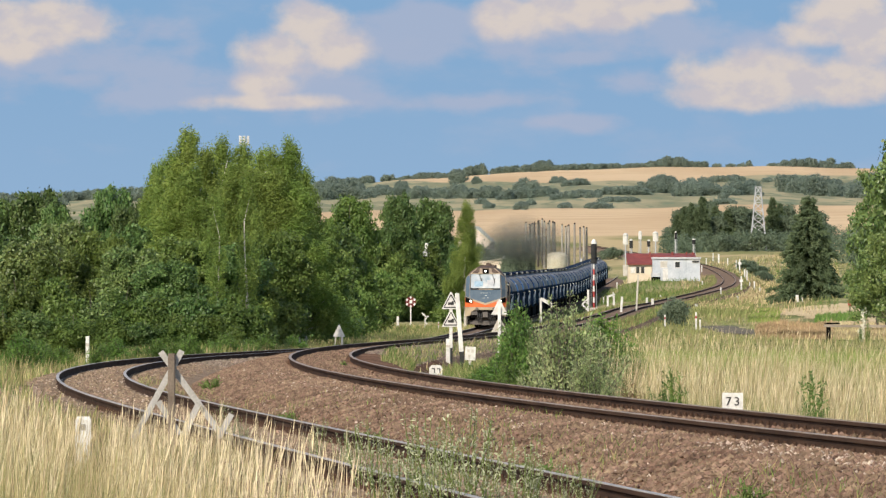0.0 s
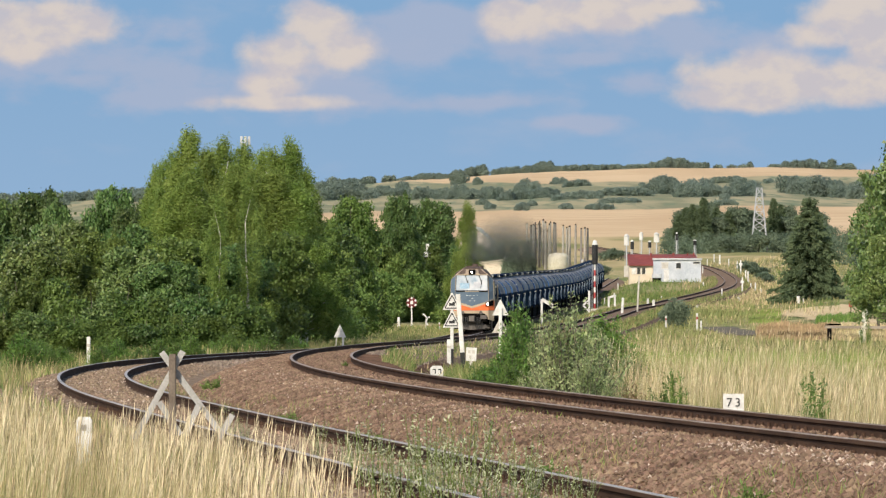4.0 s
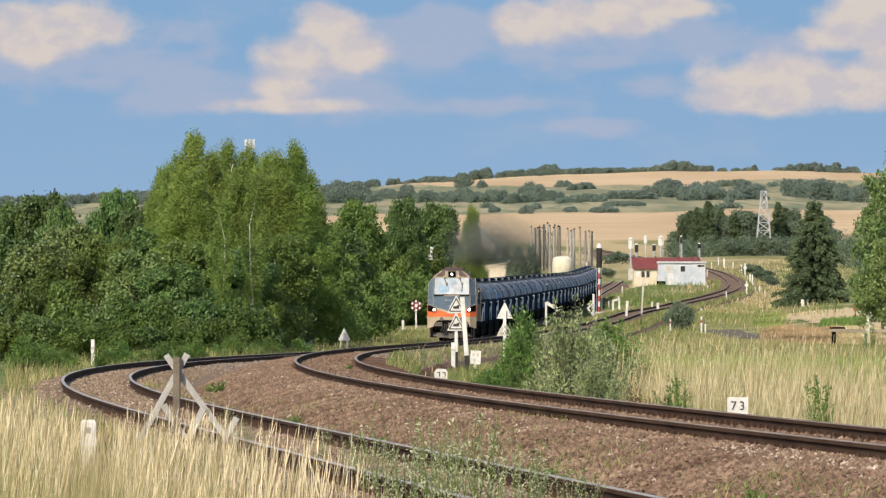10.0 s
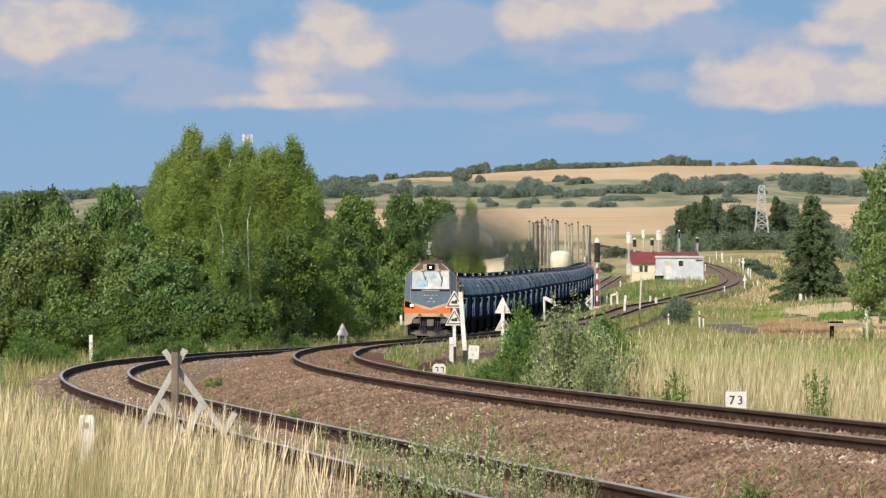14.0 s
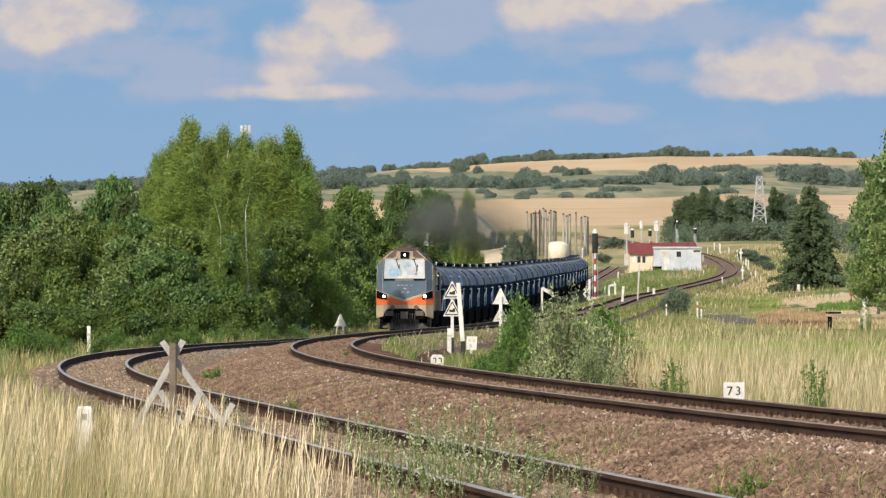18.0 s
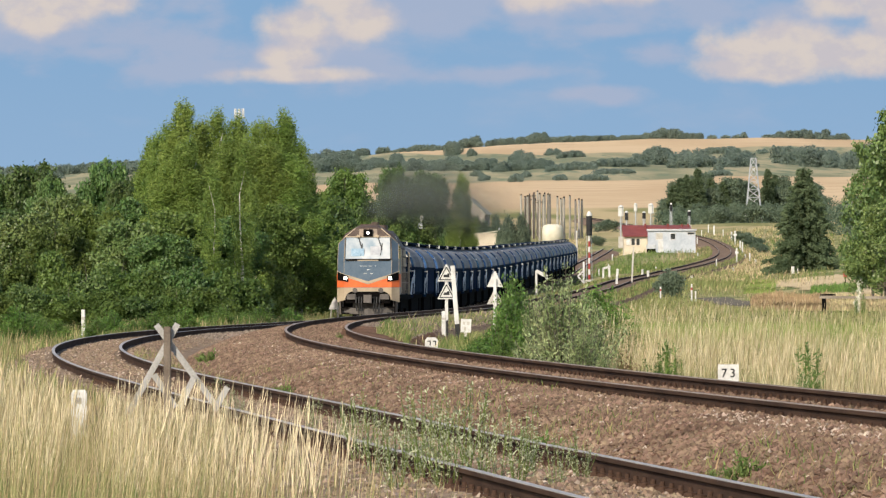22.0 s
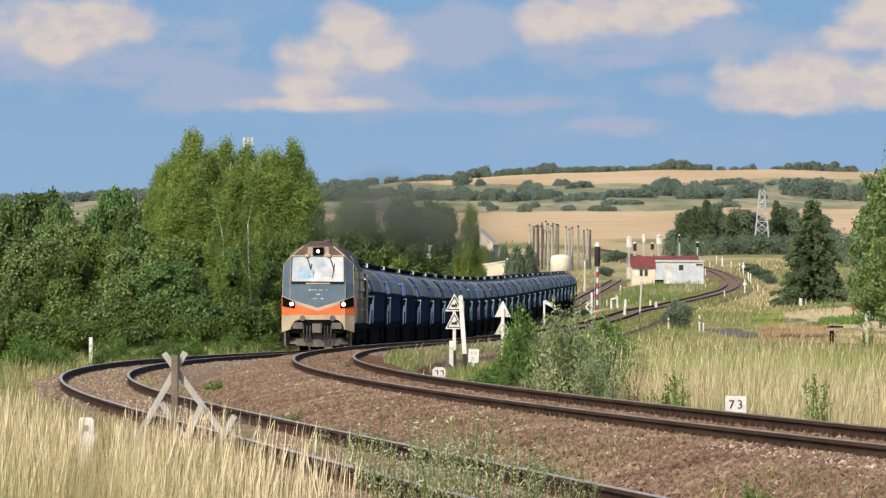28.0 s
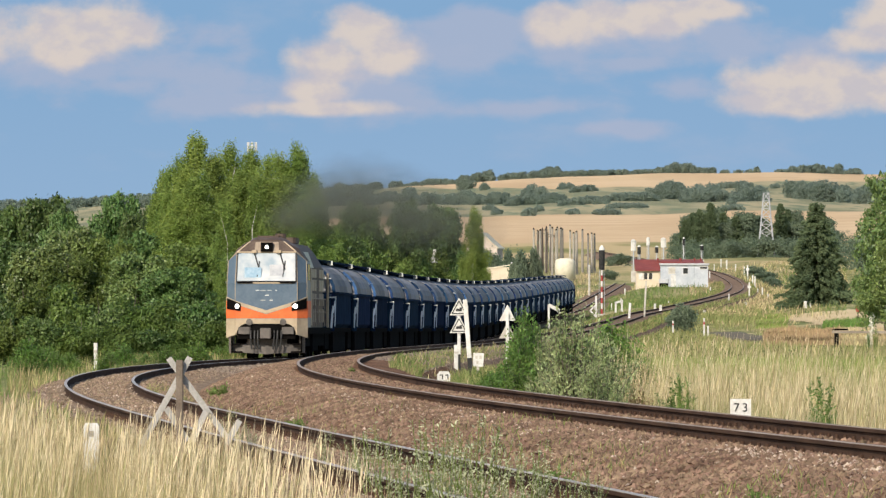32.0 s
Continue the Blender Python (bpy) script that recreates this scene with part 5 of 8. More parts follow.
REAR_SHRUBS = (
    (-6.1, 690, 5.4, 4.4), (3.6, 710, 5.6, 3.4), (-2.7, 690, 3.4, 6.4), (-1.5, 720, 3.6, 5.7), (-0.3, 750, 3.7, 5.9), (0.9, 790, 4, 6.5),
    )
YARD_BUSHES = (
    (4, 1080, 3.1, 7.2), (8, 1080, 2.8, 6.6), (5.1, 1090, 3.4, 6.5), (6.5, 1090, 3.4, 5.9), (7.8, 900, 2.9, 7.2), (9.4, 900, 2.6, 7.5))
YOUNG_BIRCHES = (
    (-10.7, 374, 2.4, 7.8), (-9.3, 376, 2.6, 8.9),)
FIELD_TREES = (
    (27.7, 470, 7, 12.4), (26.35, 480, 4.4, 10.2), (26.6, 475, 3.4, 5.4), (26.3, 465, 4.6, 6.3),)
BANK_SHRUBS = (
    (-7.2, 500, 3.4, 3.0), (-6.7, 565, 4.1, 4.1), (-7.0, 620, 3.8, 3.6), (-5.5, 678, 4.2, 4.4), (-4.0, 682, 4.4, 3.8), (-2.6, 684, 4.4, 4.4), (-1.45, 694, 4.0, 3.4),
    (-6.4, 668, 4.0, 5.4), (-4.3, 686, 4.2, 5.8), (-2.75, 690, 4.4, 6.2), (-15.6, 346, 2.6, 1.8), (-11.6, 345, 2.8, 2.0))
FAR_WOOD = (
    (46.2, 1500, 6.4, 9.4), (49.9, 1500, 6.4, 10.5), (54.2, 1500, 7.5, 8.2), (58.5, 1500, 6.4, 8.2), (64.4, 1500, 6.4, 9.7), (55.6, 1480, 7.4, 9.1),
    (51.4, 1480, 7.4, 7.2), (59.8, 1480, 7.4, 5), (48.2, 1480, 7.4, 5.1), (54.5, 1480, 7.4, 4.6), (65.1, 1480, 7.4, 7.2), (69.3, 1480, 7.4, 8.2),
    (44, 1480, 7.4, 5.2),)
for rows, (kinds, bw, bh) in (
        (BIRCHES, (T_BIRCH, 3.4, 9.4)),
        (DARK_TREES, ([T_ROUND[1]], 6.0, 8.0)),
        (POPLARS, ([T_POPLAR, T_ROUND[1], T_ROUND[0]], 6.0, 8.0)),
        (BROADLEAF, (T_ROUND, 6.0, 8.0)),
        (WOOD_EDGE, (T_SHRUB, 3.4, 3.0)),
        (WOOD_FRONT, (T_SHRUB, 3.4, 3.0)),
        (REAR_SHRUBS, (T_SHRUB, 3.4, 3.0)),
        (YOUNG_BIRCHES, ([T_YOUNG], 2.6, 9.0)),
        (FIELD_TREES, ([T_AIRY], 6.0, 8.0)),
        (YARD_BUSHES, ([T_YARD], 3.4, 3.0)),
        (BANK_SHRUBS, ([T_FRESH], 3.4, 3.0)),
        (FAR_WOOD, ([T_FARWOOD], 6.0, 8.0))):
    for i, (x, y, w, h) in enumerate(rows):
        plant(kinds[i % len(kinds)], x, y, w / bw, h / bh, rnd.rand() * 360, group="wood beside the track")

# ---------- spruce ----------


def make_spruce(h, w, seed):
    rnd = np.random.RandomState(seed)
    tr = thing("spruce_tree", "dark green spruce standing alone beside the field", "tree", pose(0, 0, -50))
    part("trunk", Shape().rod((0, 0, -0.3), (0, 0, h * 0.97), 0.16, 0.02, 8), M_BARK, tr)
    c, u, s = [], [], []
    for i in range(38):
        z = 0.04 + 0.94 * i / 38
        reach = w * 0.5 * (1 - z) ** 0.62 * (0.62 + 0.5 * rnd.rand()) + 0.10
        for j in range(int(9 + 8 * (1 - z))):
            a = rnd.rand() * 6.283
            r = reach * (0.75 + 0.35 * rnd.rand())
            for k in range(int(46 * r) + 12):
                q = rnd.rand() ** 0.6
                c.append((math.cos(a) * r * q + rnd.normal() * 0.09, math.sin(a) * r * q + rnd.normal() * 0.09, z * h + rnd.normal() * 0.12 - r * q * q * 0.18 + 0.05))
                u.append((math.cos(a) + rnd.normal() * 0.5, math.sin(a) + rnd.normal() * 0.5, -0.3 + rnd.normal() * 0.3))
                s.append(0.09 + 0.08 * rnd.rand())
    c, u, s = np.array(c), np.array(u), np.array(s)[:, None]
    u /= np.linalg.norm(u, axis=1)[:, None]
    v = np.cross(u, rnd.normal(size=c.shape))
    v /= np.linalg.norm(v, axis=1)[:, None]
    q = np.stack([c - u * s, c - v * s * 0.5, c + u * s, c + v * s * 0.5], 1).reshape(-1, 3)
    part("foliage", raw_mesh("foliage", q.tolist(), np.arange(len(q)).reshape(-1, 4).tolist(), M_NEEDLE), None, tr)
    return tr


plant(make_spruce(10.4, 8.0, 3), 35.75, 773)
T_FARSPRUCE = make_spruce(9.5, 4.2, 8)
tagged(T_FARSPRUCE, "dark conifer in the wood behind the station")
for x, y, k in ((43.9, 1478, 0.8), (46.4, 1476, 1.0), (48.4, 1476, 1.12), (53.2, 1478, 0.85), (61.6, 1478, 1.1), (45.55, 1490, 0.95), (49.61, 1500, 1.1), (47.36, 1480, 0.8), (51.47, 1495, 0.95), (63.43, 1490, 1.0), (65.79, 1500, 0.85)):
    plant(T_FARSPRUCE, x, y, 1.1, k, x * 50, group="wood behind the station")

# ---------- shrubs beside the right-hand track ----------
def spray_shrub(name, label, seed, h, w, stems, leaf, leaves, leaf_mat, even=0.40, bushy=1.0):
    """A loose shrub of upright leafy sprays."""
    r = np.random.RandomState(seed)
    ob = thing(name, label, "shrub", pose(0, 0, -40))
    c, u, wood = [], [], Shape()
    for i in range(stems):
        a, q = r.rand() * 6.283, r.rand() ** 0.6
        foot = Vector((math.cos(a) * q * w * 0.12, math.sin(a) * q * w * 0.12, -0.05))
        tip = Vector((math.cos(a) * q * w * 0.56, math.sin(a) * q * w * 0.56, h * (even + (1 - even) * r.rand()) * (1.08 - 0.58 * q * q)))
        tip.x += r.normal() * 0.05 * h
        wood.rod(foot, tip, 0.012, 0.004, 4)
        d = np.array((tip - foot).normalized())
        for k in range(leaves):
            t = 0.10 + 0.92 * r.rand() ** 0.8
            c.append(np.array(foot.lerp(tip, t)) + r.normal(size=3) * (0.035 + 0.07 * (1 - t)) * bushy)
            u.append(d * 0.8 + r.normal(size=3) * 0.7)
    part("stem", wood, M_BARK, ob, "thin brown stems")
    c, u = np.array(c), np.array(u)
    u /= np.linalg.norm(u, axis=1)[:, None]
    v = np.cross(u, r.normal(size=c.shape))
    v /= np.linalg.norm(v, axis=1)[:, None]
    s = leaf * (0.6 + 0.8 * r.rand(len(c)))[:, None]
    q = np.stack([c - u * s, c - v * s * 0.42, c + u * s, c + v * s * 0.42], 1).reshape(-1, 3)
    part("crown", raw_mesh("crown", q.tolist(), np.arange(len(q)).reshape(-1, 4).tolist(), leaf_mat), None, ob)
    return ob


S_WILLOW = spray_shrub("willow_shrub", "grey-green willow shrub with silvery leaves beside the track", 71, 2.35, 1.5, 120, 0.036, 80, M_SILVER)
S_GREEN = spray_shrub("young_shrub", "fresh green leafy shrub beside the track", 72, 2.2, 1.05, 80, 0.042, 130, M_SHRUBLEAF, 0.70, 1.9)
for x, y, sx, sz in ((2.12, 133, 0.95, 0.98), (2.66, 140, 0.7, 0.80), (1.78, 137, 0.6, 0.86), (2.36, 128, 0.6, 0.60)):
    plant(S_WILLOW, x, y, sx, sz, x * 77)
for x, y, sx, sz in ((1.42, 152, 0.70, 0.94), (1.60, 154, 0.55, 0.84), (1.30, 149, 0.6, 0.78), (3.55, 175, 1.1, 0.92), (3.75, 185, 1.2, 0.90), (4.05, 182, 1.0, 0.8), (3.3, 180, 1.0, 0.8), (1.08, 162, 0.7, 0.45), (1.2, 146, 0.5, 0.45), (0.95, 172, 0.7, 0.38)):
    plant(S_GREEN, x, y, sx, sz, x * 91)
for x, y, sx, sz in ((-10.82, 250, 0.7, 0.42), (-10.84, 262, 0.8, 0.5), (-10.26, 264, 0.6, 0.36), (-9.82, 270, 0.8, 0.48), (-9.51, 278, 0.7, 0.4), (-9.17, 286, 0.9, 0.5), (-8.71, 296, 0.7, 0.42), (-8.35, 306, 0.9, 0.55), (-7.81, 318, 0.8, 0.42), (-7.40, 328, 0.9, 0.5), (-6.59, 352, 0.9, 0.5), (-12.65, 238, 1.0, 0.6), (-12.15, 240, 0.8, 0.5), (-11.70, 243, 0.8, 0.42)):
    plant(S_GREEN, x, y, sx, sz, x * 53)
S_FAR = make_tree("bush", "round dark green bush in the meadow, tinted for haze", 74, 2.2, 2.4, "shrub", 4200, 0.08, M_BLUELEAF, M_BARK, 0.03, "shrub")
for x, y, sx, sz in ((15.34, 520, 0.75, 0.95), (14.99, 530, 0.5, 0.6), 
                     (41.8, 1020, 0.9, 0.6), (43.0, 1060, 1.1, 0.6), (44.6, 1120, 1.4, 0.7), (45.4, 1180, 1.6, 0.8), (29.18, 1380, 2.0, 1.1), (25.09, 1250, 1.2, 0.8), (56.79, 1430, 2.4, 1.8), (51.68, 1430, 2.2, 1.4)):
    plant(S_FAR, x, y, sx, sz, x * 37)

# ---------- far woods and hedges on the hill ----------


def hedge(name, label, rows, leaf, per, material, seed, spread=0.5):
    """Irregular hedges and copses: x of both ends, distance, height."""
    rnd = np.random.RandomState(seed)
    lobes = []
    for x0, x1, d, h in rows:
        n = max(6, int(abs(x1 - x0) / (h * 0.13)))
        for i in range(n):
            t = (i + rnd.rand()) / n
            x, y = x0 + (x1 - x0) * t, d + rnd.normal() * 7
            k = h * (0.52 + 0.64 * rnd.rand() ** 0.8) * (0.62 + 0.38 * min(1, 5 * t, 5 * (1 - t)))
            for z, w in ((0.25, 0.42), (0.62, 0.34)):
                lobes.append((x + rnd.normal() * 0.1 * h, y, gz(x, y) + k * z, k * w, k * w * 1.4, k * (1.0 - z) * 0.9))
    q, f = leaf_cloud(rnd, lobes, per * len(lobes), leaf, 5, 0.0, spread, 0.45)
    return tagged(new(name, raw_mesh(name, q.tolist(), f.tolist(), material)), label, "hedgerow", kind="stuff")


CREST_TREES = ((-57.6, -37.0, 3.2), (-38.1, -31.4, 3.4), (-28.0, -22.4, 3.2), (-21.6, -12.6, 1.2), (-17.7, -15.2, 1.7), (-13.4, 0.3, 2.5), (-3.6, 7.2, 1.8), (9.3, 20.1, 4.0), (15.7, 19.0, 5.0), (21.6, 36.3, 2.8), (35.0, 45.3, 3.2),
               (41.4, 49.1, 4.5), (48.3, 56.8, 2.3), (51.7, 71.5, 2.5), (67.1, 81.3, 2.3), (81.3, 95.4, 1.8), (92.8, 99.8, 2.6), (98.0, 111.1, 4.5), (110.1, 117.8, 2.4), (117.3, 120.3, 2.4), (122.9, 126.5, 1.4), (129.1, 132.7, 1.2), (134.2, 137.3, 1.2), (138.3, 140.4, 2.3),
               (148.1, 154.5, 1.2), (154.5, 164.1, 3.1), (163.0, 170.0, 1.9), (165.6, 169.2, 5.1), (172.5, 177.7, 4.7), (168.7, 181.5, 1.9), (180.3, 186.9, 2.6))
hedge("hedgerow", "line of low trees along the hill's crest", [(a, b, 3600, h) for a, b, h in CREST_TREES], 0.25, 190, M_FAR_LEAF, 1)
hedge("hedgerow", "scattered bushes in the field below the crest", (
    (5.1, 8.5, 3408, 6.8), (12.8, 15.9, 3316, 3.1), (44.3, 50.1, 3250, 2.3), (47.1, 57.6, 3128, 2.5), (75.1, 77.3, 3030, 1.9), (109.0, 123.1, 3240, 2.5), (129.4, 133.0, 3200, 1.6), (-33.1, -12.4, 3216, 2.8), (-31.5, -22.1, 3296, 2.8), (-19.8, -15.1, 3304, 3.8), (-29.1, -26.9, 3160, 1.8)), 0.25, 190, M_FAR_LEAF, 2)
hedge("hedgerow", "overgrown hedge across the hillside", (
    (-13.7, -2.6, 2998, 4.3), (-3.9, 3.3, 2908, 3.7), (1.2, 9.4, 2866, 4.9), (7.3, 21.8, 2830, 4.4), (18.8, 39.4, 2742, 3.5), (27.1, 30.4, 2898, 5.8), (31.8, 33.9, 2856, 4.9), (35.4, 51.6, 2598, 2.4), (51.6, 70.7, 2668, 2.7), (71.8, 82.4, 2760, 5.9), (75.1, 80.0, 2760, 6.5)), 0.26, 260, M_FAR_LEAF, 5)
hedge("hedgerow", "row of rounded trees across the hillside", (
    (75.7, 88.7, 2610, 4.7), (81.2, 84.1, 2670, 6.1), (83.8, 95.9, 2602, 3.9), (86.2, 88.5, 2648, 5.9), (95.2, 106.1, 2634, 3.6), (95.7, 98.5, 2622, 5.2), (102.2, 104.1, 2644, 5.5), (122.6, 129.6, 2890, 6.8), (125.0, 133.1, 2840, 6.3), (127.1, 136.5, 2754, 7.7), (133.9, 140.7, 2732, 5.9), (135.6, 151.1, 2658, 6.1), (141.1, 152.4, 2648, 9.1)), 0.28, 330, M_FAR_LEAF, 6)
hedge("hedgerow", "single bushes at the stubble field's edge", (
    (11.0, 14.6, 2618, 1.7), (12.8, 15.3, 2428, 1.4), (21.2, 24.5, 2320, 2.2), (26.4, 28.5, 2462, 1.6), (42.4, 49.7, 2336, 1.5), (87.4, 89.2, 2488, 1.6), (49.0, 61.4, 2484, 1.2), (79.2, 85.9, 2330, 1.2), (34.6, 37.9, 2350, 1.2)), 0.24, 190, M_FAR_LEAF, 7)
hedge("hedgerow", "distant forest beyond the wood, tinted blue-green for haze", (
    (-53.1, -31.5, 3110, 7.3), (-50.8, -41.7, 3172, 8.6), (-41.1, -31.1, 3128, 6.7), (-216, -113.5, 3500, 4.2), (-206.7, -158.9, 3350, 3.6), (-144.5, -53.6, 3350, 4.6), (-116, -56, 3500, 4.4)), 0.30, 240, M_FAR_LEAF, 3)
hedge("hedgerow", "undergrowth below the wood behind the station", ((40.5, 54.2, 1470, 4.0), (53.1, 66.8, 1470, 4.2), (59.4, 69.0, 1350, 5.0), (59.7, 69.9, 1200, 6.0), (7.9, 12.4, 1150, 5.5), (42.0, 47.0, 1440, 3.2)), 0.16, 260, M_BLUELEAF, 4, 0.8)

# ---------- grass ----------


def bed_height(x, y):
    """Ground, or the ballast where that lies higher."""
    yc = np.clip(y, 41, 1599)
    z = ground(x, y)
    for line, bed in ((LEFT, BED_L), (RIGHT, BED_R)):
        o = x - np.interp(yc, line.d, line.x)
        bo, be = np.array(bed).T
        k = np.interp(o, bo, be) + np.interp(yc, line.d, line.z)
        z = np.where((o > bo[0]) & (o < bo[-1]), np.maximum(z, k), z)
    return z


def blades(rnd, x, y, h, width, lean=0.22, heads=0.0):
    """Curved tapering blades; some carry a seed head."""
    n = len(x)
    z = bed_height(x, y) - 0.03
    a = rnd.rand(n) * 6.283
    u = np.stack([np.cos(a), np.sin(a), 0 * a], 1)
    b = rnd.normal(0.10, lean, n)[:, None] * h[:, None] * np.stack([np.ones(n), 0.4 * rnd.normal(size=n), 0 * a], 1)
    p = np.stack([x, y, z], 1)
    up = np.stack([0 * a, 0 * a, h], 1)
    w = (width * (0.7 + 0.6 * rnd.rand(n)))[:, None] * u
    v = np.stack([p - w, p + w, p + up * 0.55 + b * 0.47 + w * 0.8, p + up * 0.55 + b * 0.47 - w * 0.8, p + up * 0.97 + b], 1).reshape(-1, 3)
    k = 5 * np.arange(n)
    f = np.stack([k, k + 1, k + 2, k + 3], 1).tolist() + np.stack([k + 3, k + 2, k + 4], 1).tolist()
    if heads > 0:
        i = np.nonzero(rnd.rand(n) < heads)[0]
        t = p[i] + up[i] * 0.97 + b[i]
        d = (up[i] * 0.85 + b[i] * 0.75)
        d = d / np.linalg.norm(d, axis=1)[:, None]
        ln = (0.09 + 0.07 * rnd.rand(len(i)))[:, None]
        ww = u[i] * (width * 1.25)
        hv = np.stack([t - d * ln, t - d * ln * 0.4 + ww, t + d * ln * 0.8, t - d * ln * 0.4 - ww], 1).reshape(-1, 3)
        k2 = len(v) + 4 * np.arange(len(i))
        f += np.stack([k2, k2 + 1, k2 + 2, k2 + 3], 1).tolist()
        v = np.concatenate([v, hv])
    return v, f


def meadow(name, label, x, y, h, width, material, seed, lean=0.22, heads=0.0):
    rnd = np.random.RandomState(seed)
    v, f = blades(rnd, x, y, h, width, lean, heads)
    return tagged(new(name, raw_mesh(name, v.tolist(), f, material)), label, "grass", kind="stuff")


rnd = np.random.RandomState(21)
# tall dry grass in front of the siding, lower towards the rails
def verge(n, d0, d1, far, rnd):
    y = d0 + (d1 - d0) * rnd.rand(n)
    s = rnd.rand(n) ** 0.85 * far
    x = np.interp(y, LEFT.d, LEFT.x) - 0.95 - s
    return x, y, s


def patches(x, y, sx, sy, seed):
    """Uneven growth: smooth noise between 0 and 1 over the ground."""
    return np.array([0.5 + 0.6 * noise.noise(Vector((p * sx, q * sy, seed))) + 0.25 * noise.noise(Vector((p * sx * 3.1, q * sy * 3.1, seed + 5))) for p, q in zip(x, y)]).clip(0, 1)


for material, n, seed, lab, tall, hd, bw in ((M_STRAW, 9500, 31, "tall dry straw-coloured grass in front of the siding", 1.0, 0.4, 0.0019), (M_DRYGREEN, 8000, 32, "half-dry yellow-green grass in front of the siding", 0.76, 0.1, 0.0026), (M_GRASS, 9500, 33, "green grass among the dry stalks", 0.56, 0.0, 0.0030), (M_RUSTGRASS, 6500, 29, "brown withered undergrowth among the stalks", 0.62, 0.0, 0.0024)):
    r = np.random.RandomState(seed)
    x, y, s = verge(n, 50, 108, 3.6, r)
    g = patches(x, y, 1.1, 0.16, 2.0 if seed < 33 else 8.0)
    m = r.rand(n) < (0.35 + 0.9 * g) * np.interp(x / y, (-0.05, -0.035, -0.02, -0.005, 0.01), (1.0, 0.85, 0.50, 0.26, 0.15))
    x, y, s, g = x[m], y[m], s[m], g[m]
    h = np.clip(0.10 + 0.30 * s, 0.12, 1.0) * tall * (0.5 + 0.5 * r.rand(len(x)) + 0.35 * g)
    h = np.where((abs(x / y + 0.0455) < 0.0022) & (y < 91) & (y > 80), h * np.where(y > 85, 0.45, 0.8), h)
    h = h + np.where((x / y > -0.040) & (x / y < -0.022) & (y > 74) & (y < 90), 0.22 * tall * r.rand(len(x)), 0)
    meadow("tall_grass", lab, x, y, h, bw, material, seed, 0.12, hd)
r = np.random.RandomState(34)
x, y, s = verge(2100, 60, 93, 3.6, r)
m = (abs(x / y + 0.0455) > 0.0024) & (x / y < -0.006 - 0.012 * r.rand(len(x)))
x, y, s = x[m], y[m], s[m]
meadow("grass_stalks", "single tall pale stalks with seed heads beside the rail", x, y, (0.30 + 0.42 * r.rand(len(x))) * (0.8 + 0.24 * s), 0.0034, M_PALESTALK, 34, 0.12, 0.9)
# verge beyond the bend and along the wood
for material, n, seed, lab in ((M_STRAW, 6500, 37, "pale dry grass along the siding's far side"), (M_DRYGREEN, 11000, 35, "half-dry grass along the siding's far side"), (M_GRASS, 9500, 36, "green grass along the wood's edge")):
    r = np.random.RandomState(seed)
    y = 105 + 330 * r.rand(n) ** 1.3
    s = 1.4 + r.rand(n) * (7 if seed == 36 else 5)
    x = np.interp(y, LEFT.d, LEFT.x) - s
    g = patches(x, y, 0.35, 0.05, 3.0)
    m = (r.rand(n) < g * 1.3) & ((x / y > -0.056) | (seed == 36)) & ((abs(x / y + 0.0449) > 0.0016) | (y > 262) | (y < 200))
    x, y, s = x[m], y[m], s[m]
    meadow("verge_grass", lab, x, y, (0.25 + 0.45 * r.rand(len(x))) * np.clip(s / 3, 0.45, 1.2), 0.010, material, seed, 0.2, 0.2 if seed == 35 else 0.0)
# weeds and thin grass on the inside of the main track's bend
for material, n, seed, lab, h0 in ((M_DRYGREEN, 11000, 62, "thin dry grass inside the bend", 0.20), (M_GRASS, 11000, 63, "green weeds inside the bend", 0.24), (M_STRAW, 1800, 64, "pale stalks inside the bend", 0.34)):
    r = np.random.RandomState(seed)
    y = 205 * (470 / 205) ** r.rand(n)
    x = np.interp(y, RIGHT.d, RIGHT.x) + 1.55 + 4.5 * r.rand(n) ** 1.2
    m = r.rand(n) < 1.7 * patches(x, y, 0.45, 0.05, 17.0 + seed % 2) - 0.1
    x, y = x[m], y[m]
    meadow("verge_grass", lab, x, y, h0 * (0.4 + 0.9 * r.rand(len(x))), 0.011, material, seed, 0.3, 0.2)
# tall grass bank left of the siding, before the wood's far edge
for material, n, seed, lab in ((M_STRAW, 2800, 38, "pale dry grass on the bank beside the siding"), (M_DRYGREEN, 8500, 39, "half-dry grass on the bank beside the siding"), (M_GRASS, 7500, 40, "green grass on the bank beside the siding")):
    r = np.random.RandomState(seed)
    y = 290 * (640 / 290) ** r.rand(n)
    x = np.interp(y, LEFT.d, LEFT.x) - 1.9 - np.where(y > 430, 9.0, 4.0) * r.rand(n)
    meadow("verge_grass", lab, x, y, (0.25 + 0.45 * r.rand(n)) * np.where(y > 520, 0.62, 1.0), 0.020, material, seed, 0.22, 0.1)
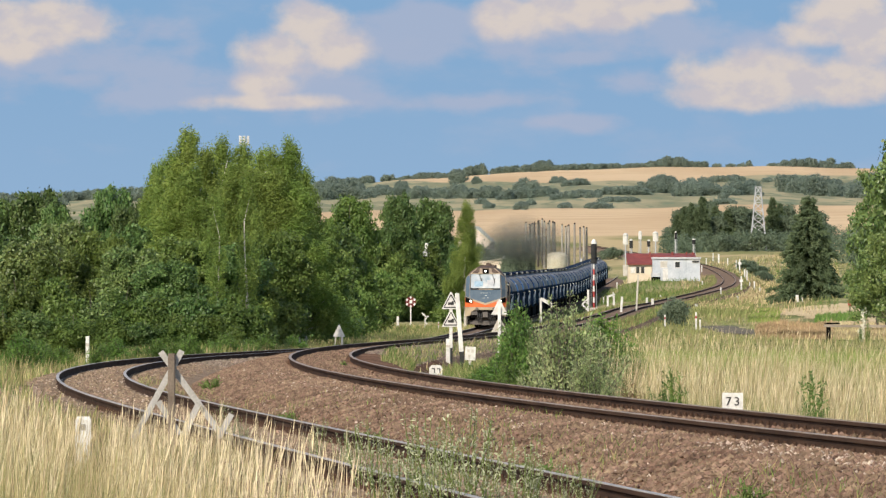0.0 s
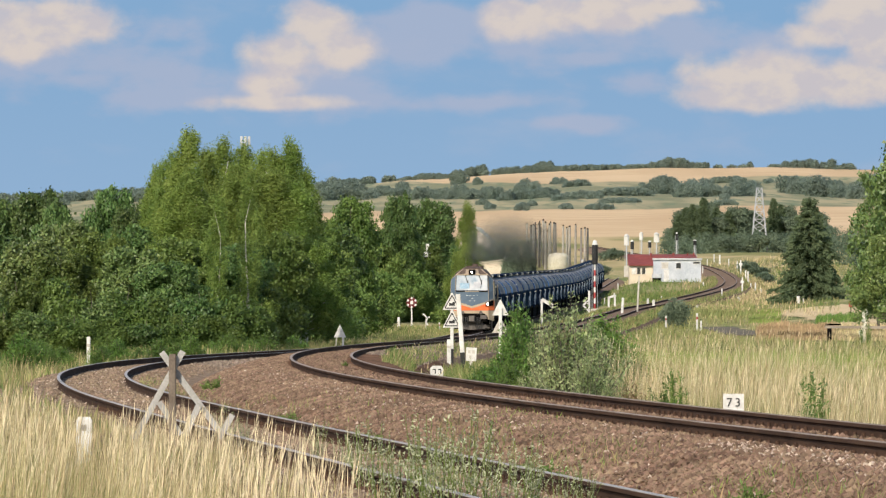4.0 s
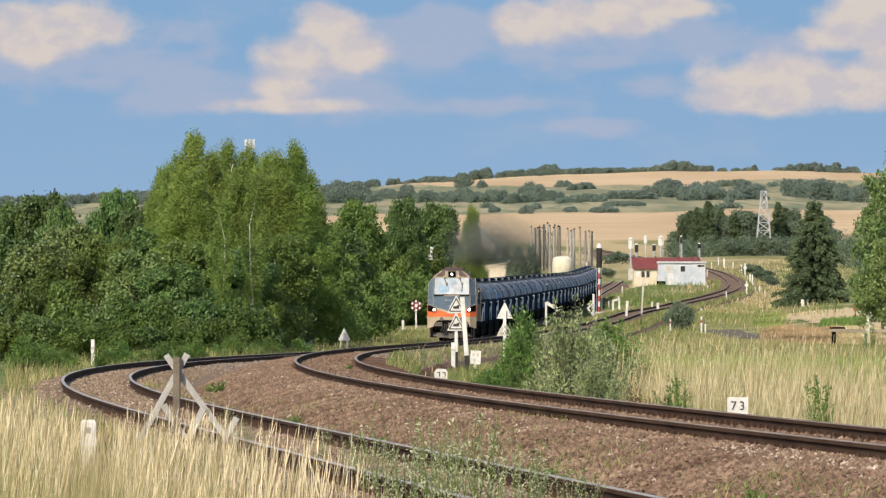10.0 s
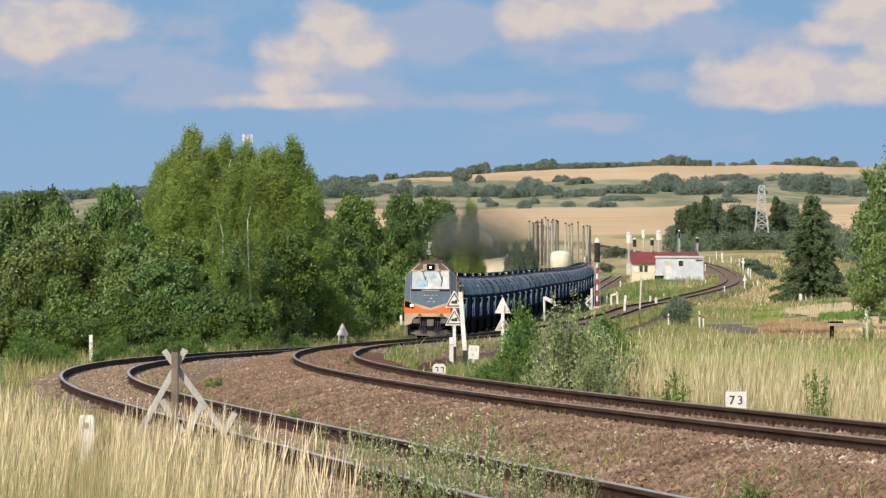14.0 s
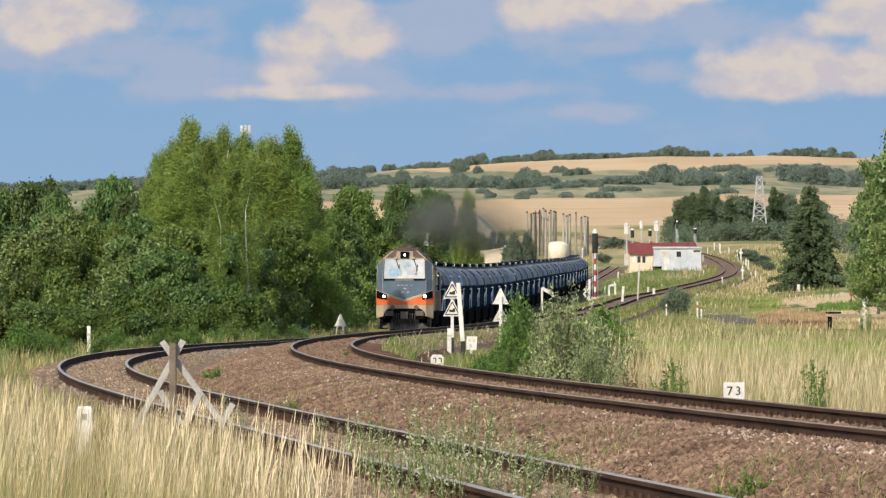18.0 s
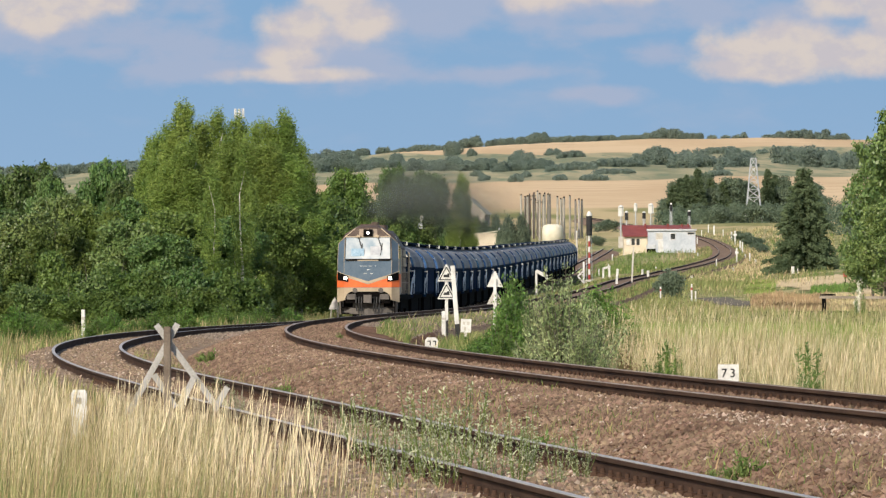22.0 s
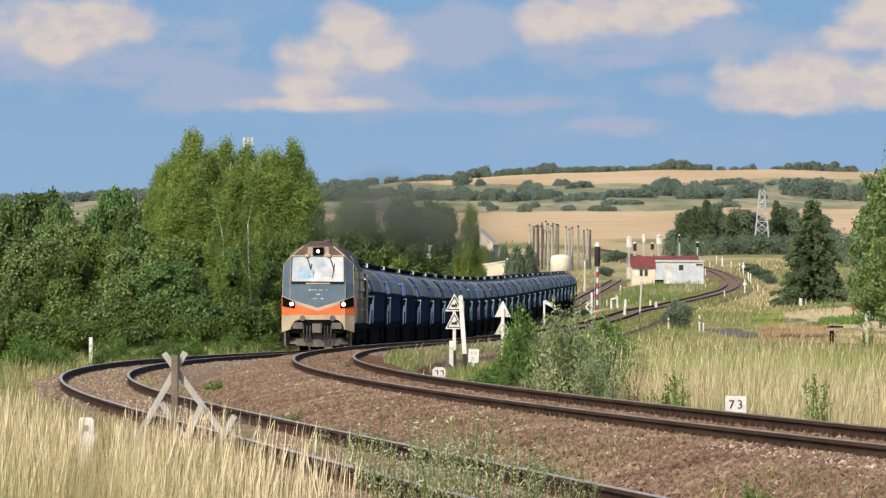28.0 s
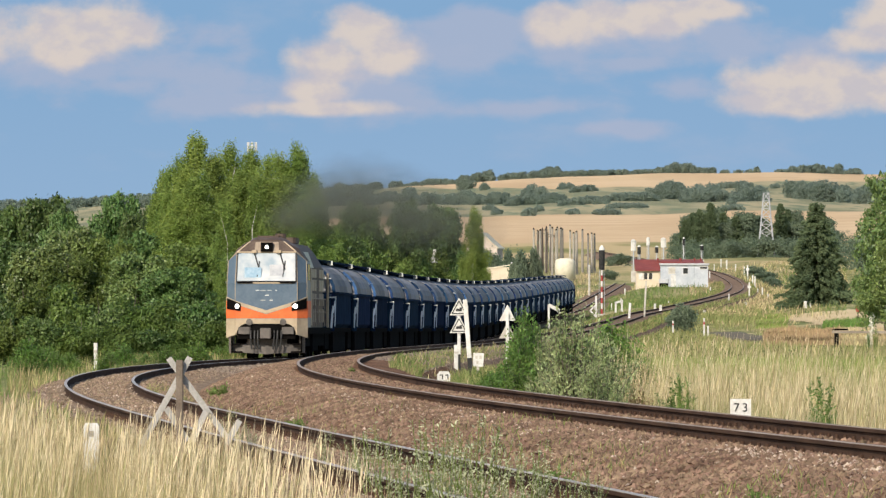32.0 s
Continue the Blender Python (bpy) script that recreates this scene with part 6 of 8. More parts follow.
# tall pale grass field beyond the main track
WEEDS = ((1125, 118), (1190, 118), (1437, 108), (1340, 104))   # kept clear round single weeds
for material, n, seed, lab, h0, hd in ((M_STRAW, 13500, 41, "tall pale straw grass beyond the main track", 1.0, 0.45), (M_PALESTALK, 3800, 40, "bleached seed stalks beyond the main track", 1.12, 0.9), (M_DRYGREEN, 23000, 42, "yellow-green grass beyond the main track", 0.74, 0.1), (M_GRASS, 22000, 49, "green grass beneath the dry stalks", 0.68, 0.0), (M_GRASS, 9000, 43, "low green grass at the foot of the ballast", 0.5, 0.0)):
    r = np.random.RandomState(seed)
    y = 92 * (235 / 92) ** r.rand(n)
    x0 = np.interp(y, RIGHT.d, RIGHT.x) + 2.3
    x = x0 + r.rand(n) ** 0.9 * np.clip(0.064 * y - x0 + 0.6, 1.0, 20)
    m = x > (0.018 - 0.009 * r.rand(n)) * y
    if seed == 43:
        y = 70 * (260 / 70) ** r.rand(n)
        x = np.interp(y, RIGHT.d, RIGHT.x) + 2.2 + 1.6 * r.rand(n)
        m = x > -99
    g = patches(x, y, 0.6, 0.05, 6.0 if seed in (40, 41, 42) else 1.0)
    m = m & (r.rand(n) < 0.3 + 1.0 * g)
    for wx, wd in WEEDS:
        m = m & ~((abs(x / y - (wx - 784) / 14000) < 0.0012) & (y < wd + 1))
    x, y, g = x[m], y[m], g[m]
    edge = np.clip((x - np.interp(y, RIGHT.d, RIGHT.x) - 2.0) / 1.6, 0.35, 1.0)
    meadow("tall_grass", lab, x, y, h0 * edge * (0.34 + 0.42 * r.rand(len(x)) + 0.75 * g) * np.where((y > 140) & (seed in (40, 41)), 1.28, 1.0), 0.0030, material, seed, 0.15, hd)
r = np.random.RandomState(52)
y = 225 + 95 * r.rand(13000)
x = (0.0235 + 0.034 * r.rand(13000)) * y
m = r.rand(13000) < 1.5 * patches(x, y, 0.15, 0.02, 14.0)
meadow("meadow_grass", "fresh green strip of grass behind the dry field", x[m], y[m], 0.34 + 0.24 * r.rand(int(m.sum())), 0.014, M_FRESH, 52, 0.25)
# meadow further back on the right
for material, n, seed, lab, h0 in ((M_MEADOW, 26000, 44, "green meadow grass", 0.34), (M_DRYGREEN, 9000, 45, "half-dry meadow grass", 0.4)):
    r = np.random.RandomState(seed)
    y = 225 * (700 / 225) ** r.rand(n)
    x0 = np.interp(y, RIGHT.d, RIGHT.x) + 2.6
    x = x0 + r.rand(n) * np.clip(0.064 * y - x0 + 1, 1, 60)
    m = ~((x / y > 0.0425) & (y > 415)) & ~((x > 16.2) & (x < 19.4) & (y > 436) & (y < 526))
    g = patches(x, y, 0.12, 0.02, 9.0 if seed == 44 else 4.0)
    m = m & (r.rand(n) < 0.25 + 1.2 * g)
    x, y, n = x[m], y[m], int(m.sum())
    meadow("meadow_grass", lab, x, y, h0 * (0.5 + 0.8 * r.rand(n)), 0.02, material, seed, 0.3)
for n, seed, material, lab, d0, d1, p0, p1, h0 in ((1700, 56, M_STRAW, "patches of tall pale grass in the meadow", 330, 620, 0.021, 0.050, 0.4), (1500, 57, M_STRAW, "dry grass beside the field path", 620, 980, 0.028, 0.047, 0.7), (3000, 58, M_DRYGREEN, "half-dry grass beside the field path", 620, 1000, 0.024, 0.050, 0.6), (2600, 59, M_GRASS, "green grass below the spruce", 640, 1000, 0.030, 0.050, 0.5)):
    r = np.random.RandomState(seed)
    y = d0 * (d1 / d0) ** r.rand(n)
    x = (p0 + (p1 - p0) * r.rand(n)) * y
    m = (x > np.interp(y, RIGHT.d, RIGHT.x) + 3) & ~((x > 16.2) & (x < 19.4) & (y > 436) & (y < 526)) & (r.rand(n) < 1.6 * patches(x, y, 0.09, 0.016, 11.0 + seed % 3) - 0.35)
    x, y = x[m], y[m]
    meadow("meadow_grass", lab, x, y, h0 * (0.4 + 0.8 * r.rand(len(x))), 0.03, material, seed, 0.25, 0.2)
for n, seed, d0, d1, p0, p1, material, lab in ((3000, 66, 640, 860, 0.0325, 0.0385, M_STRAW, "ochre dry grass along the cutting"), (3800, 90, 600, 800, 0.0310, 0.0390, M_MEADOW, "olive green grass along the cutting"), (5500, 67, 780, 1050, 0.0375, 0.0450, M_STRAW, "ochre dry grass above the cutting"), (7000, 68, 900, 1300, 0.030, 0.050, M_STRAW, "pale dry grass round the station"),
                                           (8000, 69, 900, 1300, 0.012, 0.052, M_DRYGREEN, "half-dry grass round the station"), (5000, 70, 1050, 1350, 0.012, 0.030, M_STRAW, "pale dry grass in the loading yard"), (6000, 74, 880, 992, 0.020, 0.037, M_GRASS, "green grass before the station hut"), (4000, 75, 900, 1250, 0.036, 0.050, M_GRASS, "green weeds beside the curve")):
    r = np.random.RandomState(seed)
    y = d0 * (d1 / d0) ** r.rand(n)
    x = (p0 + (p1 - p0) * r.rand(n)) * y
    m = (abs(x - np.interp(y, RIGHT.d, RIGHT.x)) > 2.6) & (abs(x - np.interp(y, LEFT.d, LEFT.x)) > 2.6) & (r.rand(n) < 1.8 * patches(x, y, 0.12, 0.02, 31.0 + seed) - 0.3)
    m = m & ~((abs(x - 28) < 5.5) & (y > 985) & (y < 1010))
    x, y = x[m], y[m]
    meadow("meadow_grass", lab, x, y, 0.25 + 0.5 * r.rand(len(x)), 0.045, material, seed, 0.25, 0.1)
r = np.random.RandomState(46)
y = 430 + 70 * r.rand(5000)
x = (0.0395 + 0.0095 * r.rand(5000) ** 0.8) * y
meadow("russet_weeds", "russet dry dock and weeds before the hay field", x, y, (0.25 + 0.45 * r.rand(5000)) * (0.4 + 0.9 * patches(x, y, 0.4, 0.05, 5.0)), 0.03, M_RUSTGRASS, 46, 0.3)
for n, seed, d0, d1, p0, p1, h0, material, lab in ((2600, 87, 425, 500, 0.0482, 0.058, 0.45, M_STRAW, "pale straw grass behind the fence"), (1500, 88, 528, 560, 0.0470, 0.0535, 0.46, M_SHRUBLEAF, "dark green weeds before the hay field"), (2600, 89, 540, 690, 0.0385, 0.0425, 0.32, M_FRESH, "light green lane beside the hay field")):
    r = np.random.RandomState(seed)
    y = d0 + (d1 - d0) * r.rand(n)
    x = (p0 + (p1 - p0) * r.rand(n)) * y
    meadow("meadow_grass", lab, x, y, h0 * (0.5 + 0.7 * r.rand(n)), 0.026, material, seed, 0.28)
r = np.random.RandomState(47)
y = 240 * (560 / 240) ** r.rand(7000)
x = np.interp(y, LEFT.d, LEFT.x) + 2.2 + r.rand(7000) * np.clip(np.interp(y, RIGHT.d, RIGHT.x) - np.interp(y, LEFT.d, LEFT.x) - 4.6, 0.2, 30)
meadow("verge_grass", "low dry grass between the two tracks", x, y, 0.05 + 0.09 * r.rand(7000), 0.02, M_GRASS, 47, 0.3)

# ---------- single weeds ----------


def weed(name, label, seed, h, stems, spread, leaf, leaves, leaf_mat):
    r = np.random.RandomState(seed)
    ob = thing(name, label, "weed", pose(0, 0, -40))
    st, c, single = Shape(), [], name != "grass_tuft"
    for i in range(stems):
        a, k = r.rand() * 6.283, 0.35 + 0.65 * r.rand()
        b = Vector((math.cos(a) * spread * 0.25, math.sin(a) * spread * 0.25, -0.03))
        t = Vector((math.cos(a) * spread * r.rand() * 1.1, math.sin(a) * spread * r.rand(), h * k))
        if single:
            part("stem", Shape().rod(b, t, 0.006, 0.003, 4), M_GRASS, ob)
        else:
            st.rod(b, t, 0.006, 0.003, 4)
        for j in range(leaves):
            q = 0.12 + 0.88 * r.rand()
            c.append(np.array(b.lerp(t, q)) + r.normal(size=3) * 0.03 * (1.3 - q))
    if not single:
        tagged(part("turf", st, M_GRASS, ob), kind="stuff")
    c = np.array(c)
    u = r.normal(size=c.shape) + np.array((0, 0, 0.7))
    u /= np.linalg.norm(u, axis=1)[:, None]
    v = np.cross(u, r.normal(size=c.shape))
    v /= np.linalg.norm(v, axis=1)[:, None]
    s = leaf * (0.6 + 0.8 * r.rand(len(c)))[:, None]
    q = np.stack([c, c + u * s - v * s * 0.35, c + u * s * 2, c + u * s + v * s * 0.35], 1).reshape(-1, 3)
    part("leaves", raw_mesh("leaves", q.tolist(), np.arange(len(q)).reshape(-1, 4).tolist(), leaf_mat), None, ob)
    return ob


def root(ob, x, y, k=1.0, rz=0.0, kz=None):
    m = pose(x, y, float(bed_height(np.array([x]), np.array([y]))[0]), 0, 0, rz)
    o = ob if ob.name not in USED else copy_thing(ob, m)
    USED.add(ob.name)
    o.matrix_basis = m @ Matrix.Diagonal((k, k, kz or k, 1))
    return o


W_SAGE = weed("mugwort", "grey-green mugwort weed beside the siding", 81, 0.84, 12, 0.30, 0.020, 34, M_SAGE)
W_TUFT = weed("grass_tuft", "small green tuft growing in the ballast", 82, 0.14, 22, 0.16, 0.02, 10, M_GRASS)
W_THISTLE = weed("thistle", "tall green thistle in the grass", 83, 1.0, 12, 0.17, 0.024, 85, M_SHRUBLEAF)
W_GREENWEED = weed("nettle", "dense green weed in the dry grass", 85, 0.7, 14, 0.30, 0.03, 60, M_LEAF)
W_DOCK = weed("dock_weed", "brown seeding dock plant in the grass", 84, 0.9, 8, 0.16, 0.024, 70, M_DOCK)
for x, y, k in ((-0.10, 63, 1.0), (0.28, 64.5, 0.9), (-0.50, 66, 0.9), (0.62, 63, 0.8), (0.05, 61, 0.8), (0.42, 61.5, 0.75), (-0.32, 61.5, 0.75), (-0.70, 70, 0.75), (-0.85, 76, 0.6), (-1.0, 79, 0.5), (0.92, 62.5, 0.55), (-1.38, 86, 0.55), (-2.61, 95, 0.6), (-2.35, 93, 0.45),
                (0.18, 67, 1.0), (-0.2, 69, 0.9), (0.75, 66, 0.6), (1.15, 64, 0.5), (0.0, 72, 0.7)):
    root(W_SAGE, x, y, k, x * 200)
for x, y, k in ((0.91, 72, 1.4), (1.02, 71, 1.1), (0.75, 74, 1.2), (1.14, 70.5, 0.9), (2.29, 62, 1.0), (2.42, 62, 1.2), (2.19, 63, 0.7), (-2.15, 112, 1.3), (-2.31, 114, 0.9), (-0.93, 97, 0.9), (-0.78, 96, 0.7), (1.54, 66, 0.8), (-4.62, 160, 1.6), (-4.94, 165, 1.3), (-1.41, 235, 1.8), (-1.14, 232, 1.5), (-1.61, 240, 1.6), (-2.24, 180, 0.8)):
    root(W_TUFT, x, y, k, x * 130)
for x, y, k in ((5.04, 108, 1.25), (5.20, 109, 0.85), (4.92, 107, 0.8), (3.42, 118, 1.15), (3.56, 119, 0.9), (4.13, 104, 0.62), (4.02, 104, 0.5), (4.28, 105, 0.5)):
    root(W_THISTLE, x, y, k, x * 130)
for x, y, k in ((2.87, 118, 1.15), (3.00, 119, 0.9), (2.74, 117, 0.75)):
    root(W_DOCK, x, y, k, x * 130)
for x, y, k in ((3.05, 112, 0.8), (2.75, 122, 0.9), (2.71, 128, 1.0), (2.56, 130, 0.9), (0.97, 178, 1.0), (0.83, 190, 1.1), (0.75, 205, 1.0), (3.39, 110, 0.6), (3.56, 107, 0.5), (4.41, 101, 0.45)):
    root(W_GREENWEED, x, y, k, x * 170)

M_BLOSSOM = mat("cream_blossom", (0.60, 0.58, 0.46), (0.80, 0.78, 0.68), 2, 10, 0.7, 0, 0, vary=0.25, by="island", through_light=0.2)
W_PALE = weed("flowering_weed", "tall pale flowering weed before the fence", 86, 1.9, 8, 0.22, 0.06, 60, M_BLOSSOM)
root(W_PALE, 21.2, 400)
for x, y, k in ((21.35, 398, 1.15), (21.05, 399, 0.9)):
    root(W_THISTLE, x, y, k, x * 130)
r = np.random.RandomState(77)
for n, d0, d1, p0, p1 in ((420, 80, 98, 0.004, 0.016), (260, 61, 66, 0.030, 0.042), (300, 100, 125, -0.016, -0.006)):
    y = d0 + (d1 - d0) * r.rand(n)
    x = (p0 + (p1 - p0) * r.rand(n)) * y
    m = r.rand(n) < 2.2 * patches(x, y, 1.5, 0.25, 41.0) - 0.5
    meadow("ballast_weeds", "fresh green grass sprouting on the ballast slope", x[m], y[m], 0.05 + 0.10 * r.rand(int(m.sum())), 0.004, M_FRESH, 77 + n % 5, 0.35)

# grass creeping over the edges of both beds, further along the line
r = np.random.RandomState(48)
for line, sides, n, material, lab in ((RIGHT, (-1, 1), 9000, M_DRYGREEN, "dry grass along the edge of the main track"), (RIGHT, (-1, 1), 6000, M_GRASS, "green grass along the edge of the main track"), (LEFT, (1,), 2500, M_GRASS, "low green grass along the edge of the siding")):
    y = 440 * (1050 / 440) ** r.rand(n)
    x = np.interp(y, line.d, line.x) + r.choice(sides, n) * (1.55 + 1.7 * r.rand(n))
    meadow("verge_grass", lab, x, y, 0.12 + 0.28 * r.rand(n), 0.03, material, 49 + n % 7, 0.3)
# sparse weeds on the slope between the tracks
r = np.random.RandomState(50)
for n, material, h0, lab in ((2600, M_DRYGREEN, 0.11, "sparse dry weeds at the foot of the ballast slope"), (3000, M_GRASS, 0.09, "sparse green weeds at the foot of the ballast slope"), (700, M_RUSTGRASS, 0.14, "brown dead weeds on the ballast slope")):
    y = 56 * (190 / 56) ** r.rand(n)
    c = noise.noise
    x = np.interp(y, LEFT.d, LEFT.x) + 1.05 + 1.2 * r.rand(n) ** 1.5
    keep = np.array([c(Vector((a * 0.5, b * 0.11, 4.0))) > 0.02 for a, b in zip(x, y)])
    meadow("ballast_weeds", lab, x[keep], y[keep], h0 * (0.5 + 1.2 * r.rand(keep.sum())), 0.005, material, 53 + n % 5, 0.4)

# ---------- railway furniture ----------


def stand(x, y, sink=0.05, rz=0.0):
    return pose(x, y, float(bed_height(np.array([x]), np.array([y]))[0]) - sink, 0, 0, rz)


def marker_post(x, y, h, w, label, bands=(), foot=None, lean=0.0):
    """A square white post; bands: (from, to, material) in shares of its height."""
    p = thing("marker_post", label, "marker post", stand(x, y) @ pose(0, 0, 0, 0, lean, 0))
    part("post", Shape().box(-w / 2, w / 2, -w / 2, w / 2, -0.2, h, w * 0.15), M_WHITE, p)
    for a, b, m in bands:
        part("band", Shape().box(-w / 2 - 0.003, w / 2 + 0.003, -w / 2 - 0.003, w / 2 + 0.003, a * h, b * h, w * 0.15), m, p)
    return p


def text_mesh(words, size, material):
    cu = bpy.data.curves.new("figures", "FONT")
    cu.body, cu.size, cu.extrude, cu.align_x, cu.align_y = words, size, 0.004, "CENTER", "CENTER"
    ob = bpy.data.objects.new("figures", cu)
    scene.collection.objects.link(ob)
    bpy.context.view_layer.update()
    me = bpy.data.meshes.new_from_object(ob.evaluated_get(bpy.context.evaluated_depsgraph_get()))
    bpy.data.objects.remove(ob)
    me.materials.clear()
    me.materials.append(material)
    return me


# hectometre marker with its figures
hm = thing("distance_marker", "white concrete distance marker with black figures beside the track", "marker sign", pose(3.77, 103, 0.13))
part("board", Shape().slab([(-0.135, 0), (0.135, 0), (0.135, 0.235), (-0.135, 0.235)], -0.04, 0.04), M_WHITE, hm, "white painted board")
part("post", Shape().box(-0.06, 0.06, -0.04, 0.04, -0.9, 0.0, 0.01), M_CONCRETE, hm)
for fx0, ch in ((-0.055, "7"), (0.055, "3")):
    fig = part("figure", text_mesh(ch, 0.16, M_BLACK), None, hm, "black figure " + ch)
    fig.matrix_basis = pose(fx0, -0.046, 0.118, 90)

# wooden trestle: post, two crossed boards and short braces
tr = thing("wooden_trestle", "weathered grey wooden trestle of crossed boards beside the siding", "trestle", pose(-3.15, 92, -0.03))
u = 0.00657   # the trestle's unit, metres
part("post", Shape().box(-0.042, 0.042, -0.22, -0.135, -0.35, 147 * u, 0.012), M_OLDWOOD, tr, "weathered upright post")
for x0, z0, x1, z1, yy in ((-20, 150, 84, 8, -0.075), (18, 152, -68, -4, -0.115)):
    part("crossed_board", Shape().beam((x0 * u, yy, z0 * u), (x1 * u, yy, z1 * u), 0.07, 0.03), M_GREYWOOD, tr, "grey sawn board")
for x0, z0, x1, z1, yy in ((-24, 62, 14, 4, -0.155), (48, 60, 22, 4, -0.155), (106, 40, 82, -2, -0.155)):
    part("brace", Shape().beam((x0 * u, yy, z0 * u), (x1 * u, yy, z1 * u), 0.07, 0.03), M_GREYWOOD, tr, "short grey brace")

# white stone in the grass with a dark mark
st = thing("marker_stone", "small white marker stone half hidden in dry grass", "marker stone", pose(-4.00, 88, 0.02))
part("stone", Shape().loft([[(-w, -d, z), (w, -d, z), (w, d, z), (-w, d, z)] for w, d, z in ((0.09, 0.06, -0.4), (0.085, 0.055, 0.20), (0.065, 0.04, 0.235))]), M_WHITE, st)
part("marking", Shape().box(-0.03, 0.03, -0.056, -0.048, 0.06, 0.15), M_POLE, st, "faded grey figure")

marker_post(-14.34, 319.2, 1.09, 0.15, "white post with a grey band beyond the siding", ((0.62, 0.74, M_CONCRETE),))
marker_post(-3.64, 636.7, 0.85, 0.2, "short white marker post beside the track")
# arrow-shaped indicator on short legs
cs = thing("indicator_sign", "white triangular indicator on a short two-legged stand", "railway sign", stand(-5.06, 385, -0.1))
part("board", Shape().slab([(-0.30, 0.62), (0.30, 0.62), (0.02, 1.22), (-0.02, 1.22)], -0.03, 0.03), M_WHITE, cs, "white triangle")
part("leg", Shape().box(0.10, 0.20, -0.04, 0.05, -0.3, 0.62), M_WHITE, cs)
part("leg", Shape().beam((-0.16, 0, 0.62), (-0.24, 0, -0.2), 0.06, 0.05), M_CONCRETE, cs)
# round red and white board
M_DARKRED = mat("weathered_dark_red_paint", (0.075, 0.012, 0.014), (0.15, 0.028, 0.026), 4, 25, 0.6, 0, 0.1)
rs = thing("stop_board", "round red and white checked board on a post", "railway sign", stand(-2.63, 645.2))
part("post", Shape().box(-0.05, 0.05, 0.0, 0.06, -0.2, 2.0), M_WHITE, rs)
part("board", Shape().rod((0, -0.05, 2.0), (0, 0.0, 2.0), 0.43, n=20), M_DARKRED, rs, "red disc")
part("white_patch", Shape().slab([(-0.11, 1.88), (0.11, 1.88), (0.13, 2.16), (-0.09, 2.16)], -0.070, -0.052), M_WHITE, rs, "white checker")
for k in range(6):
    a = math.pi / 3 * (k + 0.5)
    part("white_patch", Shape().slab([(0.35 * math.cos(a) + dx * 0.10, 2.0 + 0.37 * math.sin(a) + dz * 0.12) for dx, dz in ((-1, -0.3), (0.2, -1), (1, 0.3), (-0.2, 1))], -0.078, -0.052), M_WHITE, rs, "white checker")
bent = thing("bent_sign", "small bent white signal arm on a stake", "railway sign", stand(-1.41, 616.4))
part("stake", Shape().box(-0.03, 0.03, 0.0, 0.06, -0.2, 1.0), M_CONCRETE, bent)
for x0, z0, x1, z1 in ((-0.24, 1.32, 0.14, 0.98), (0.14, 1.0, -0.02, 0.66), (-0.04, 0.70, 0.16, 0.44), (0.10, 1.02, 0.30, 1.06)):
    part("arm", Shape().beam((x0, -0.03, z0), (x1, -0.03, z1), 0.11, 0.03), M_WHITE, bent, "bent white arm")

# two warning triangles with a small engine emblem
tp = thing("warning_sign", "two stacked white warning triangles with black engine emblems on a post", "railway sign", pose(0.27, 268, -0.23))
part("post", Shape().box(-0.055, 0.055, -0.03, 0.06, 0.42, 2.25, 0.01), M_WHITE, tp, "white steel post")
part("post_foot", Shape().box(-0.058, 0.058, -0.033, 0.063, -0.5, 0.42, 0.01), M_BLACK, tp, "black painted foot")
for z in (1.14, 1.74):
    b = part("board", Shape().slab([(-0.31, z), (0.31, z), (0.02, z + 0.58), (-0.02, z + 0.58)], -0.07, -0.04), M_WHITE, tp, "white triangle with a black edge")
    bd = Shape()
    for (x0, z0), (x1, z1) in (((-0.235, z + 0.06), (0.235, z + 0.06)), ((0.235, z + 0.06), (0.0, z + 0.49)), ((0.0, z + 0.49), (-0.235, z + 0.06))):
        bd.beam((x0, -0.078, z0), (x1, -0.078, z1), 0.035, 0.008)
    part("border", bd, M_BLACK, b, "black border")
    part("emblem", Shape().box(-0.10, 0.10, -0.08, -0.072, z + 0.14, z + 0.23).box(0.02, 0.10, -0.08, -0.072, z + 0.23, z + 0.27), M_BLACK, b, "black engine emblem")
lp = thing("marker_post", "tall leaning white post with a black foot", "marker post", pose(0.64, 262, -0.32, 0, -4.2, 0))
part("post", Shape().box(-0.075, 0.075, -0.05, 0.05, 0.42, 2.36, 0.015), M_WHITE, lp)
part("post_foot", Shape().box(-0.078, 0.078, -0.053, 0.053, -0.6, 0.42, 0.015), M_BLACK, lp, "black painted foot")
sp = thing("marker_post", "short white post with a grey band", "marker post", pose(0.17, 265, -0.34))
part("post", Shape().box(-0.07, 0.07, -0.06, 0.06, -0.5, 0.86, 0.015), M_WHITE, sp)
part("band", Shape().box(-0.073, 0.073, -0.063, 0.063, 0.56, 0.64, 0.015), M_CONCRETE, sp)
b1 = thing("distance_marker", "white board with faded dark figures beside the track", "marker sign", pose(0.88, 258, -0.16, 0, 3, 0))
part("board", Shape().slab([(-0.17, 0), (0.17, 0), (0.17, 0.44), (-0.17, 0.44)], -0.03, 0.03), M_WHITE, b1)
part("post", Shape().box(-0.05, 0.05, -0.02, 0.03, -0.6, 0.0), M_CONCRETE, b1)
